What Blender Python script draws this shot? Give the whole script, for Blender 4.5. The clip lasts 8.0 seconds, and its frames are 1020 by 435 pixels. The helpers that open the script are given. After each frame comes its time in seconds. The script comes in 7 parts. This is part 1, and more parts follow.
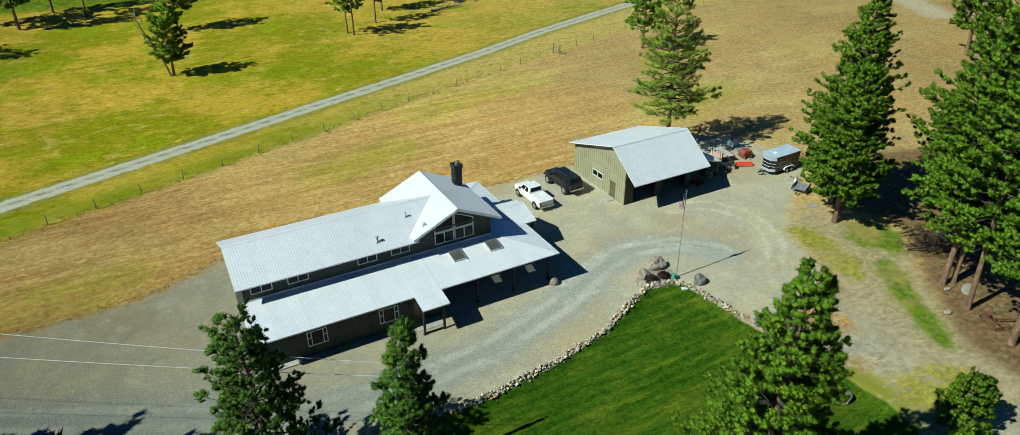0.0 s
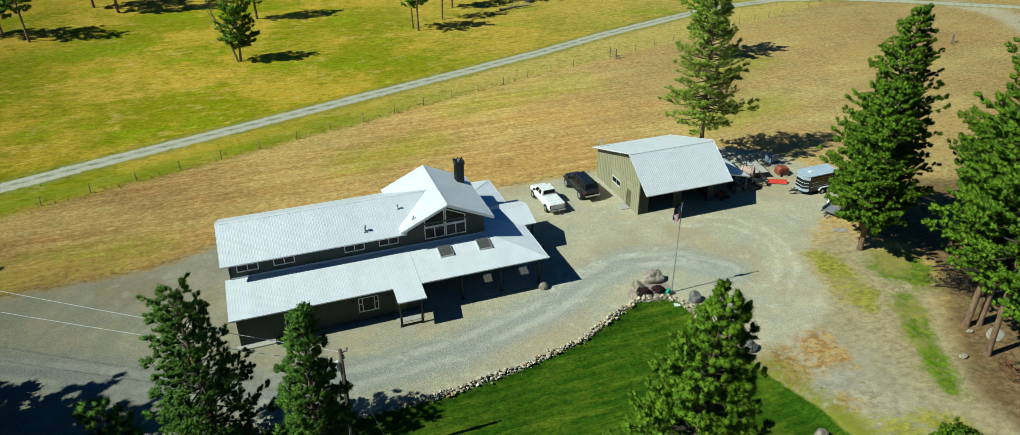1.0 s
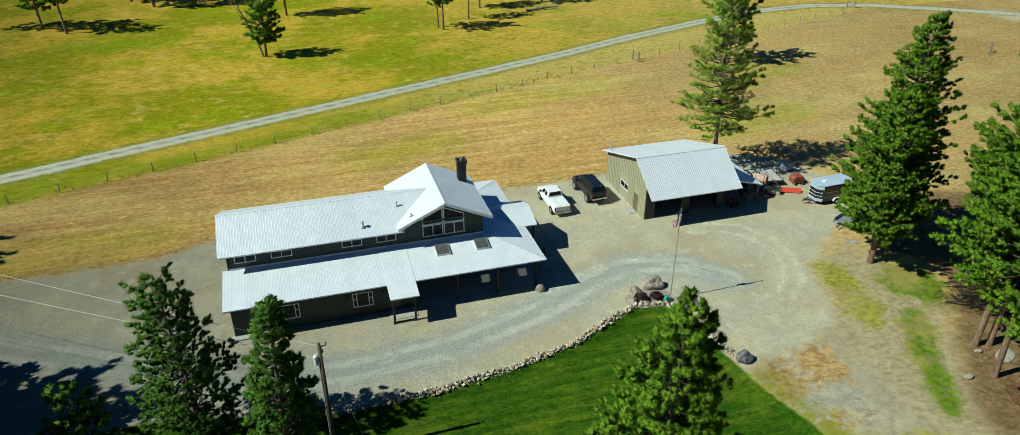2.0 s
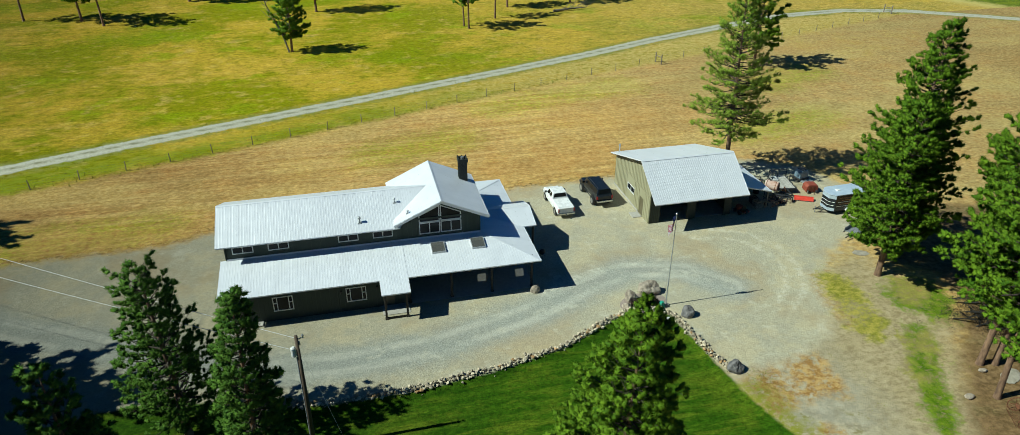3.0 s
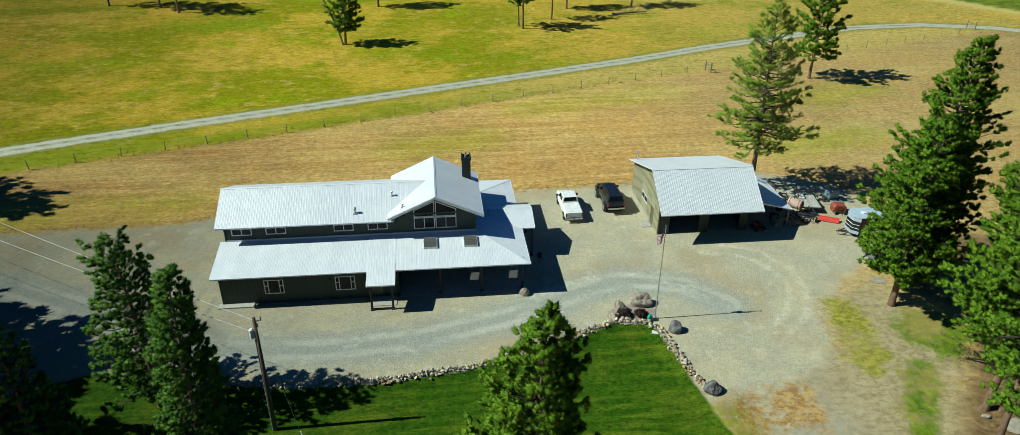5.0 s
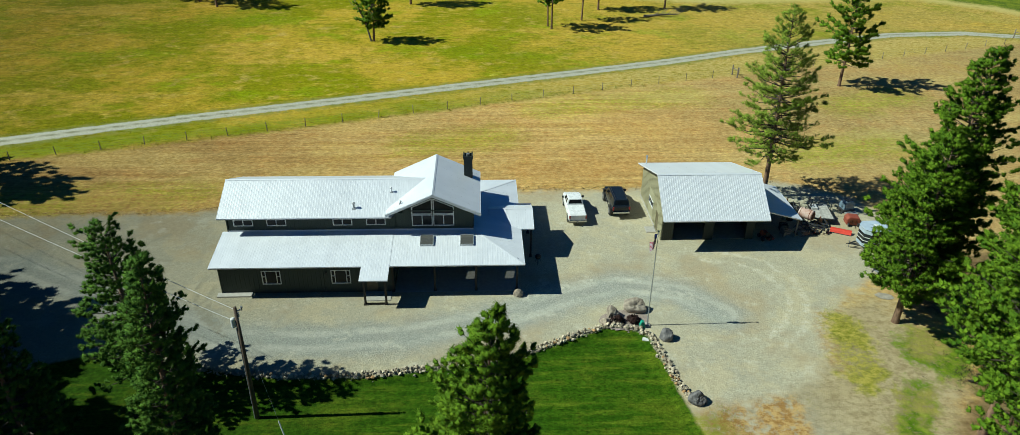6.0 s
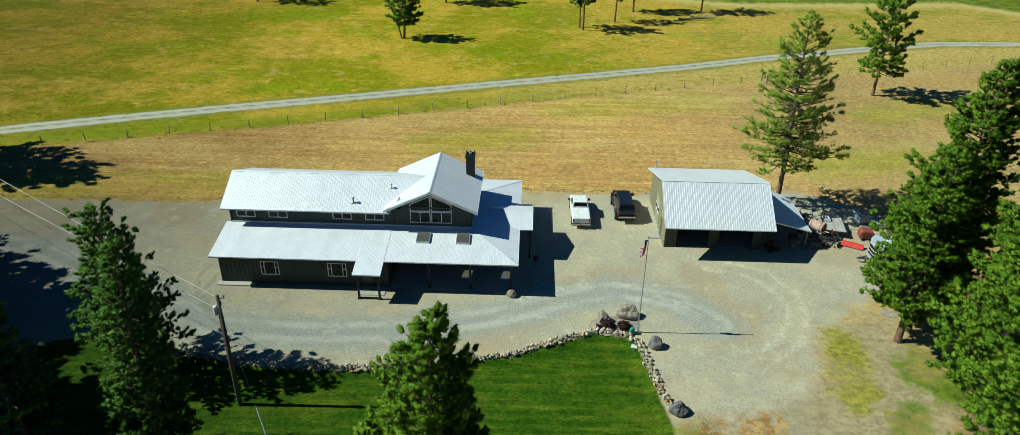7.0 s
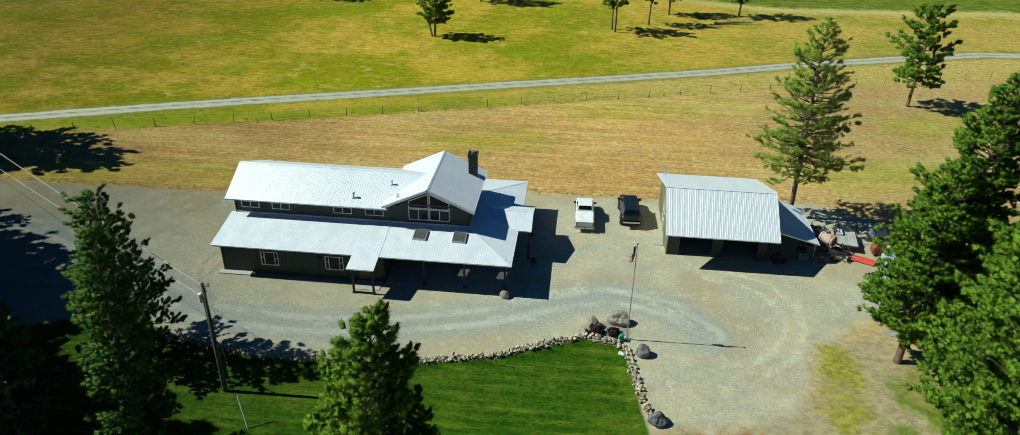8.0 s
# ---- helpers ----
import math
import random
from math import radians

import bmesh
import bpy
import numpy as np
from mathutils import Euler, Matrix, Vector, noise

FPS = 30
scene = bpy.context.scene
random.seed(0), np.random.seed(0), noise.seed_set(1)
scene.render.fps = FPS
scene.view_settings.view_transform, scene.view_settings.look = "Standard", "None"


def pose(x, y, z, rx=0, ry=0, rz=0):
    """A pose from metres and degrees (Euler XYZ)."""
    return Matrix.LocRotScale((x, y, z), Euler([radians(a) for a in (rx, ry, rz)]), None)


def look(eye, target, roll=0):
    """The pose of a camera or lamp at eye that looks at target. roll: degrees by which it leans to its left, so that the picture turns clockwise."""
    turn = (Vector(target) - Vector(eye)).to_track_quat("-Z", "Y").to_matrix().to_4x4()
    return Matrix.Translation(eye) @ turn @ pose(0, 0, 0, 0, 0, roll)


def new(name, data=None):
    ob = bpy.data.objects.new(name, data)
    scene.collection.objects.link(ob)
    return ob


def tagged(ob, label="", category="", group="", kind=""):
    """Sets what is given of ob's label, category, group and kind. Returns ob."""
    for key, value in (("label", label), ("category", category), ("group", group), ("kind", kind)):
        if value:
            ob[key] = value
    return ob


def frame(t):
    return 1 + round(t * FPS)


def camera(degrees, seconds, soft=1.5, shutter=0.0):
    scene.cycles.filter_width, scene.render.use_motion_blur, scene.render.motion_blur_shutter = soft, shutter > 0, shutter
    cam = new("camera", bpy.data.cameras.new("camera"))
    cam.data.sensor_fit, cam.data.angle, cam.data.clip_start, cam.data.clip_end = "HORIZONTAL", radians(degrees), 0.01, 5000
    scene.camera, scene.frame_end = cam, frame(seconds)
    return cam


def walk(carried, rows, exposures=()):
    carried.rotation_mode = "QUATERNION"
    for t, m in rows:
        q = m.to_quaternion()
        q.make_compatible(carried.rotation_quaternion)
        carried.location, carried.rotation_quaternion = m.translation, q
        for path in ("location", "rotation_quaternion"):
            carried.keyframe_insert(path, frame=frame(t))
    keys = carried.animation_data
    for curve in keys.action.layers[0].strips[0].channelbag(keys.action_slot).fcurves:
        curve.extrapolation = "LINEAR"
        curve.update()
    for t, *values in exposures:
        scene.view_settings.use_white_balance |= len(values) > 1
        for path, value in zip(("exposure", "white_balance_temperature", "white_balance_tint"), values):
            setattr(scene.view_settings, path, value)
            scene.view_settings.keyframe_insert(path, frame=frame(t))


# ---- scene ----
cam = camera(69.7, 8.0, soft=0.7)
PATH = [
    (0, (0.343, -0.513, 39.538), (1.177, 1.021, 38.563), -0.5),
    (0.1, (2.436, -1.364, 39.424), (3.215, 0.197, 38.451), -0.41),
    (0.2, (4.6, -2.244, 39.307), (5.322, -0.655, 38.335), -0.32),
    (0.3, (6.344, -2.953, 39.212), (7.02, -1.341, 38.241), -0.24),
    (0.4, (6.972, -3.208, 39.178), (7.631, -1.589, 38.208), -0.21),
    (0.5, (7.321, -3.35, 39.159), (7.971, -1.726, 38.189), -0.2),
    (1, (9.172, -4.051, 39.06), (9.772, -2.407, 38.091), -0.3),
    (1.5, (10.795, -4.482, 38.94), (11.35, -2.821, 37.973), -0.2),
    (3, (16.185, -5.738, 38.729), (16.594, -4.035, 37.764), 0.1),
    (3.5, (18.017, -6.097, 38.702), (18.376, -4.382, 37.737), 0.1),
    (4, (19.974, -6.378, 38.579), (20.279, -4.652, 37.615), 0.3),
    (4.5, (21.984, -6.567, 38.505), (22.234, -4.832, 37.542), 0.4),
    (6, (28.152, -6.896, 38.55), (28.233, -5.146, 37.585), 0.7),
    (6.5, (30.421, -6.87, 38.55), (30.438, -5.119, 37.584), 0.8),
    (7, (32.714, -6.786, 38.61), (32.669, -5.036, 37.643), 0.9),
    (7.5, (35.127, -6.613, 38.712), (35.016, -4.867, 37.743), 0.9),
    (8, (37.299, -6.295, 38.708), (37.127, -4.554, 37.738), 1.1),
]
walk(cam, [(t, look(eye, target, roll)) for t, eye, target, roll in PATH], exposures=[(0, 0.15, 6100, -12), (8, 0.15, 6100, -12)])

# ---------------------------------------------------------------- light
SUN_EL = 43.8
sky_world = bpy.data.worlds.new("sky")
scene.world = sky_world
sky_world.use_nodes = True
wnt = sky_world.node_tree
wnt.nodes.clear()
w_out = wnt.nodes.new("ShaderNodeOutputWorld")
w_bg = wnt.nodes.new("ShaderNodeBackground")
w_sky = wnt.nodes.new("ShaderNodeTexSky")
w_sky.sky_type = "NISHITA"
w_sky.sun_disc = False
w_sky.sun_elevation = radians(SUN_EL)
w_sky.sun_rotation = radians(270)
w_sky.air_density, w_sky.dust_density, w_sky.ozone_density = 1.0, 0.1, 8.0
w_bg.inputs["Strength"].default_value = 0.033
w_tint = wnt.nodes.new("ShaderNodeMix")
w_tint.data_type, w_tint.blend_type = "RGBA", "MULTIPLY"
w_tint.inputs[0].default_value, w_tint.inputs[7].default_value = 1.0, (0.33, 0.78, 1.25, 1.0)
wnt.links.new(w_sky.outputs[0], w_tint.inputs[6])
wnt.links.new(w_tint.outputs[2], w_bg.inputs[0])
wnt.links.new(w_bg.outputs[0], w_out.inputs[0])

sun = new("sun", bpy.data.lights.new("sun", "SUN"))
sun.data.energy, sun.data.angle, sun.data.color = 5.2, radians(0.53), (1.0, 0.965, 0.90)
sun.matrix_world = look((-60, 50, 60), (-60 + math.cos(radians(SUN_EL)), 50.012, 60 - math.sin(radians(SUN_EL))))


# ---------------------------------------------------------------- node helpers
def shader(name, rough=0.8, metal=0.0, spec=0.5):
    m = bpy.data.materials.new(name)
    m.use_nodes = True
    b = m.node_tree.nodes["Principled BSDF"]
    b.inputs["Roughness"].default_value = rough
    b.inputs["Metallic"].default_value = metal
    b.inputs["Specular IOR Level"].default_value = spec
    return m, m.node_tree, b


def put(nt, socket, v):
    if isinstance(v, (int, float)):
        socket.default_value = v
    elif isinstance(v, tuple):
        socket.default_value = (*v, 1.0) if len(v) == 3 and socket.type == "RGBA" else v
    else:
        nt.links.new(v, socket)


def calc(nt, op, a, b=0.0, clamp=False):
    n = nt.nodes.new("ShaderNodeMath")
    n.operation, n.use_clamp = op, clamp
    put(nt, n.inputs[0], a)
    put(nt, n.inputs[1], b)
    return n.outputs[0]


def mix(nt, fac, a, b, blend="MIX"):
    n = nt.nodes.new("ShaderNodeMix")
    n.data_type, n.blend_type = "RGBA", blend
    put(nt, n.inputs[0], fac)
    put(nt, n.inputs[6], a)
    put(nt, n.inputs[7], b)
    return n.outputs[2]


def span(nt, v, lo, hi, a=0.0, b=1.0, smooth=True):
    n = nt.nodes.new("ShaderNodeMapRange")
    n.interpolation_type = "SMOOTHSTEP" if smooth else "LINEAR"
    put(nt, n.inputs[0], v)
    for i, x in enumerate((lo, hi, a, b)):
        n.inputs[i + 1].default_value = x
    return n.outputs[0]


def coords(nt, scale=(1, 1, 1), local=False):
    if local:
        src = nt.nodes.new("ShaderNodeTexCoord").outputs["Object"]
    else:
        src = nt.nodes.new("ShaderNodeNewGeometry").outputs["Position"]
    n = nt.nodes.new("ShaderNodeMapping")
    n.inputs["Scale"].default_value = scale
    nt.links.new(src, n.inputs[0])
    return n.outputs[0]


def grain(nt, at, scale, detail=3.0, rough=0.55):
    n = nt.nodes.new("ShaderNodeTexNoise")
    n.inputs["Scale"].default_value, n.inputs["Detail"].default_value, n.inputs["Roughness"].default_value = scale, detail, rough
    nt.links.new(at, n.inputs["Vector"])
    return n.outputs[0]


def relief(nt, b, height, strength=0.3, distance=0.02):
    n = nt.nodes.new("ShaderNodeBump")
    n.inputs["Strength"].default_value, n.inputs["Distance"].default_value = strength, distance
    nt.links.new(height, n.inputs["Height"])
    nt.links.new(n.outputs[0], b.inputs["Normal"])


def chance(nt):
    return nt.nodes.new("ShaderNodeObjectInfo").outputs["Random"]


def field_of(nt, name):
    n = nt.nodes.new("ShaderNodeAttribute")
    n.attribute_name = name
    return n.outputs["Fac"]


def surface(name, dark, light, scale=4.0, rough=0.7, metal=0.0, bump=0.15, vary=0.12, local=True, stretch=(1, 1, 1), spec=0.5, big=0.35):
    """A material with two scales of variation and fine relief."""
    m, nt, b = shader(name, rough, metal, spec)
    at = coords(nt, stretch, local)
    f = calc(nt, "ADD", calc(nt, "MULTIPLY", grain(nt, at, scale, 5.0), 1 - big), calc(nt, "MULTIPLY", grain(nt, at, scale * 0.13, 3.0), big))
    c = mix(nt, span(nt, f, 0.3, 0.7), dark, light)
    c = mix(nt, 1.0, c, mix(nt, chance(nt), (1 - vary,) * 3, (1 + vary,) * 3), "MULTIPLY")
    put(nt, b.inputs["Base Color"], c)
    put(nt, b.inputs["Roughness"], span(nt, f, 0.2, 0.8, max(rough - 0.1, 0.02), min(rough + 0.1, 1), False))
    if bump:
        relief(nt, b, grain(nt, at, scale * 3.0, 4.0), bump, 0.02)
    return m


# ---------------------------------------------------------------- materials
M = {}
M["roof"] = surface("white_metal_roof", (0.665, 0.675, 0.72), (0.72, 0.73, 0.775), 1.2, 0.42, 0.0, 0.02, 0.03, False, spec=1.0)
M["roof"].node_tree.nodes["Principled BSDF"].inputs["IOR"].default_value = 1.9
M["trim_white"] = surface("white_trim", (0.62, 0.62, 0.60), (0.74, 0.74, 0.72), 6, 0.5, 0, 0.05)
M["wall_dark"] = surface("dark_green_siding", (0.026, 0.039, 0.030), (0.038, 0.053, 0.041), 3.0, 0.7, 0, 0.15, 0.08, False, (1, 1, 0.15))
M["batten_dark"] = surface("dark_green_batten", (0.030, 0.043, 0.033), (0.045, 0.060, 0.047), 5.0, 0.7, 0, 0.1, 0.12)
M["wall_sage"] = surface("sage_siding", (0.285, 0.265, 0.165), (0.335, 0.31, 0.195), 2.0, 0.65, 0, 0.12, 0.05, False, (1, 1, 0.15))
M["batten_sage"] = surface("sage_batten", (0.265, 0.245, 0.15), (0.315, 0.29, 0.18), 4.0, 0.65, 0, 0.1, 0.08)
# Shaded copy of the sage siding: the overhang's shade is in the colour.
M["front_shaded"] = surface("shaded_sage_workshop_front", (0.030, 0.034, 0.024), (0.046, 0.050, 0.036), 3, 0.7, 0, 0.1, 0.05, False)
M["door_brown"] = surface("brown_door", (0.10, 0.085, 0.045), (0.14, 0.12, 0.07), 3, 0.5, 0, 0.05)
M["black"] = surface("black_paint", (0.008, 0.008, 0.008), (0.016, 0.016, 0.016), 5, 0.45, 0, 0.05)
M["soffit"] = surface("soffit_boards", (0.10, 0.09, 0.07), (0.15, 0.135, 0.11), 3, 0.8, 0, 0.1)
M["concrete"] = surface("concrete", (0.30, 0.28, 0.25), (0.40, 0.38, 0.34), 3, 0.85, 0, 0.2, 0.05, False)
M["chimney"] = surface("dark_chimney_metal", (0.018, 0.025, 0.021), (0.034, 0.043, 0.037), 4, 0.55, 0.0, 0.1)
M["galv"] = surface("galvanised_steel", (0.36, 0.37, 0.38), (0.50, 0.51, 0.52), 6, 0.45, 0.6, 0.05)
M["steel_dark"] = surface("dark_steel", (0.03, 0.03, 0.032), (0.07, 0.07, 0.072), 6, 0.55, 0.3, 0.1)
M["rust"] = surface("rusted_steel", (0.10, 0.035, 0.015), (0.21, 0.085, 0.04), 5, 0.85, 0.1, 0.3)
M["red"] = surface("red_paint", (0.45, 0.035, 0.02), (0.62, 0.06, 0.035), 3, 0.5, 0, 0.08)
M["red_faded"] = surface("faded_red_paint", (0.20, 0.04, 0.022), (0.33, 0.08, 0.045), 3, 0.7, 0, 0.15)
M["deck"] = surface("worn_pale_deck", (0.27, 0.255, 0.225), (0.48, 0.46, 0.42), 4, 0.8, 0, 0.2, 0.15)
M["tank"] = surface("faded_pink_tank", (0.36, 0.17, 0.12), (0.66, 0.54, 0.47), 2.2, 0.7, 0, 0.15)
M["tyre"] = surface("tyre_rubber", (0.012, 0.012, 0.012), (0.025, 0.024, 0.023), 12, 0.9, 0, 0.2)
M["rim"] = surface("wheel_rim", (0.35, 0.35, 0.36), (0.5, 0.5, 0.51), 10, 0.35, 0.8, 0.02)
M["car_white"] = surface("white_car_paint", (0.70, 0.70, 0.70), (0.76, 0.76, 0.76), 2, 0.28, 0, 0.0, 0.0)
M["car_black"] = surface("black_car_paint", (0.010, 0.014, 0.020), (0.014, 0.019, 0.026), 2, 0.15, 0, 0.0, 0.0)
M["chrome"] = surface("chrome", (0.5, 0.5, 0.5), (0.6, 0.6, 0.6), 3, 0.18, 1.0, 0.0)
M["lamp_red"] = surface("red_lamp_plastic", (0.30, 0.01, 0.01), (0.40, 0.02, 0.02), 3, 0.3, 0, 0)
M["plastic_grey"] = surface("grey_plastic", (0.20, 0.21, 0.22), (0.28, 0.29, 0.30), 3, 0.6, 0, 0.05)
M["blue_grey"] = surface("blue_grey_plastic", (0.13, 0.19, 0.25), (0.25, 0.32, 0.38), 4, 0.6, 0, 0.1)
M["wood_grey"] = surface("weathered_wood", (0.16, 0.13, 0.095), (0.30, 0.26, 0.21), 5, 0.85, 0, 0.3, 0.25)
M["wood_dark"] = surface("dark_stained_post", (0.020, 0.017, 0.013), (0.038, 0.032, 0.025), 5, 0.75, 0, 0.2, 0.1)
M["pole_wood"] = surface("utility_pole_wood", (0.055, 0.038, 0.026), (0.12, 0.085, 0.06), 6, 0.85, 0, 0.3, 0.05, True, (1, 1, 0.1))
M["bark"] = surface("pine_bark", (0.10, 0.058, 0.036), (0.29, 0.175, 0.105), 5, 0.95, 0, 0.8, 0.1, True, (1, 1, 0.3))
M["limb"] = surface("grey_brown_limb_bark", (0.030, 0.022, 0.016), (0.085, 0.066, 0.050), 6, 0.95, 0, 0.4, 0.1)
M["dead_wood"] = surface("grey_dead_wood", (0.12, 0.10, 0.085), (0.24, 0.21, 0.18), 6, 0.95, 0, 0.5)
M["boulder"] = surface("boulder_stone", (0.17, 0.135, 0.10), (0.46, 0.39, 0.31), 2.5, 0.9, 0, 0.8, 0.2)
M["boulder_grey"] = surface("dark_grey_boulder_stone", (0.075, 0.07, 0.07), (0.22, 0.205, 0.20), 2.5, 0.9, 0, 0.8, 0.15)
M["slab"] = surface("pale_rock_slab", (0.22, 0.195, 0.15), (0.36, 0.32, 0.255), 2.5, 0.9, 0, 0.6, 0.1)
M["stone"] = surface("field_stone", (0.30, 0.25, 0.175), (0.58, 0.49, 0.36), 5, 0.9, 0, 0.6, 0.40)
M["stone_orange"] = surface("ochre_field_stone", (0.30, 0.17, 0.07), (0.46, 0.29, 0.14), 5, 0.9, 0, 0.6, 0.3)
M["shrub"] = surface("purple_barberry_leaves", (0.028, 0.010, 0.010), (0.075, 0.03, 0.025), 8, 0.8, 0, 0, 0.2)
M["teal"] = surface("green_plastic", (0.03, 0.28, 0.17), (0.06, 0.36, 0.24), 4, 0.5, 0, 0.05)
M["flag_cloth"] = surface("white_flag_cloth", (0.40, 0.38, 0.42), (0.52, 0.50, 0.54), 8, 0.85, 0, 0.1)
M["flag_red"] = surface("red_flag_cloth", (0.26, 0.025, 0.05), (0.34, 0.04, 0.07), 8, 0.85, 0, 0.1)
M["flag_blue"] = surface("blue_flag_cloth", (0.02, 0.03, 0.12), (0.03, 0.045, 0.17), 8, 0.85, 0, 0.1)
M["wire"] = surface("pale_cable", (0.45, 0.45, 0.45), (0.55, 0.55, 0.55), 3, 0.6, 0, 0)


def glass(name, colour, rough=0.03):
    m, nt, b = shader(name, rough, 0.0, 0.15)
    at = coords(nt, (1, 1, 1), False)
    put(nt, b.inputs["Base Color"], mix(nt, span(nt, grain(nt, at, 0.9, 2.0), 0.35, 0.65), colour, tuple(c * 1.7 for c in colour)))
    return m


M["glass"] = glass("dark_window_glass", (0.012, 0.014, 0.015))
M["car_glass"] = glass("tinted_car_glass", (0.006, 0.007, 0.008))
sky_glass, _, _sb = shader("smoked_skylight_glass", 0.15, 0.0, 0.5)
_sb.inputs["Base Color"].default_value = (0.10, 0.10, 0.095, 1)
_sb.inputs["Alpha"].default_value = 0.80
M["skylight"] = sky_glass


def needles(name, dark, light):
    m, nt, b = shader(name, 0.65, 0.0, 0.08)
    geo = nt.nodes.new("ShaderNodeNewGeometry")
    at = coords(nt, (1, 1, 1), False)
    f = calc(nt, "ADD", calc(nt, "MULTIPLY", geo.outputs["Random Per Island"], 0.35), calc(nt, "MULTIPLY", grain(nt, at, 0.8, 3.0), 0.50))
    f = calc(nt, "ADD", f, calc(nt, "MULTIPLY", grain(nt, at, 22.0, 2.0), 0.35))
    c = mix(nt, span(nt, f, 0.28, 0.90), dark, light)
    put(nt, b.inputs["Base Color"], c)
    tr = nt.nodes.new("ShaderNodeBsdfTranslucent")
    nt.links.new(c, tr.inputs[0])
    ms = nt.nodes.new("ShaderNodeMixShader")
    ms.inputs[0].default_value = 0.18
    nt.links.new(b.outputs[0], ms.inputs[1])
    nt.links.new(tr.outputs[0], ms.inputs[2])
    nt.links.new(ms.outputs[0], nt.nodes["Material Output"].inputs[0])
    return m


M["needles"] = needles("pine_needles", (0.046, 0.108, 0.008), (0.178, 0.285, 0.019))
M["needles_dark"] = needles("blue_green_pine_needles", (0.036, 0.088, 0.014), (0.125, 0.225, 0.030))
M["needles_far"] = needles("sparse_pine_needles", (0.155, 0.250, 0.026), (0.42, 0.53, 0.075))
M["grass"] = needles("meadow_grass_blades", (0.10, 0.12, 0.02), (0.30, 0.24, 0.07))


# ---------------------------------------------------------------- mesh helpers
def mesh_of(bm, name):
    me = bpy.data.meshes.new(name)
    bm.to_mesh(me)
    bm.free()
    return me


AT_WORLD = set()


def part(name, bm, material, parent=None, label="", smooth=False):
    """Links a bmesh as one mesh object under a thing or part."""
    if isinstance(bm, bpy.types.Mesh):
        me = bm
    else:
        bmesh.ops.remove_doubles(bm, verts=list(bm.verts), dist=0.0006)
        me = mesh_of(bm, name)
    if material is not None and not me.materials:
        me.materials.append(material)
    if smooth:
        me.polygons.foreach_set("use_smooth", [True] * len(me.polygons))
    ob = new(name, me)
    if parent is not None:
        ob.parent = parent
        if parent.name in AT_WORLD:
            ob.matrix_parent_inverse = parent.matrix_basis.inverted()
    if label:
        ob["label"] = label
    return ob


def thing(name, label, category, at=(0, 0, 0), turn=0.0, group="", kind="", world=False):
    """An Empty at a thing's base. world: its parts are given in the world's metres."""
    e = new(name)
    e.empty_display_size = 0.3
    e.matrix_basis = pose(*at, 0, 0, turn)
    if world:
        AT_WORLD.add(e.name)
    return tagged(e, label, category, group, kind)


def add_box(bm, x0, x1, y0, y1, z0, z1, bevel=0.0):
    vs = [bm.verts.new(p) for p in ((x0, y0, z0), (x1, y0, z0), (x1, y1, z0), (x0, y1, z0), (x0, y0, z1), (x1, y0, z1), (x1, y1, z1), (x0, y1, z1))]
    fs = [bm.faces.new([vs[i] for i in f]) for f in ((3, 2, 1, 0), (4, 5, 6, 7), (0, 1, 5, 4), (1, 2, 6, 5), (2, 3, 7, 6), (3, 0, 4, 7))]
    if bevel:
        edges = {e for f in fs for e in f.edges}
        bmesh.ops.bevel(bm, geom=list(edges), offset=bevel, segments=2, affect="EDGES", profile=0.6)
    return bm


def box(x0, x1, y0, y1, z0, z1, bevel=0.0):
    return add_box(bmesh.new(), x0, x1, y0, y1, z0, z1, bevel)


def add_bar(bm, a, b, w=0.05, h=None):
    """A square bar between two points."""
    a, b = Vector(a), Vector(b)
    d = (b - a).normalized()
    side = d.cross(Vector((0, 0, 1))) if abs(d.z) < 0.99 else Vector((1, 0, 0))
    side.normalize()
    up = side.cross(d)
    h = w if h is None else h
    ring = [(-w / 2, -h / 2), (w / 2, -h / 2), (w / 2, h / 2), (-w / 2, h / 2)]
    va = [bm.verts.new(a + side * i + up * j) for i, j in ring]
    vb = [bm.verts.new(b + side * i + up * j) for i, j in ring]
    for k in range(4):
        bm.faces.new((va[k], va[(k + 1) % 4], vb[(k + 1) % 4], vb[k]))
    bm.faces.new(va[::-1])
    bm.faces.new(vb)
    return bm


def add_tube(bm, pts, radii, n=8, caps=True):
    """A round tube along points, with a radius for each."""
    rings = []
    for i, p in enumerate(pts):
        p = Vector(p)
        d = Vector(pts[min(i + 1, len(pts) - 1)]) - Vector(pts[max(i - 1, 0)])
        d.normalize()
        side = d.cross(Vector((0.13, 0.05, 1))) if abs(d.z) < 0.95 else d.cross(Vector((0, 1, 0)))
        side.normalize()
        up = d.cross(side)
        rings.append([bm.verts.new(p + (side * math.cos(2 * math.pi * k / n) + up * math.sin(2 * math.pi * k / n)) * radii[i]) for k in range(n)])
    for a, b in zip(rings, rings[1:]):
        for k in range(n):
            bm.faces.new((a[k], b[k], b[(k + 1) % n], a[(k + 1) % n]))
    if caps:
        bm.faces.new(rings[0])
        bm.faces.new(rings[-1][::-1])
    return bm


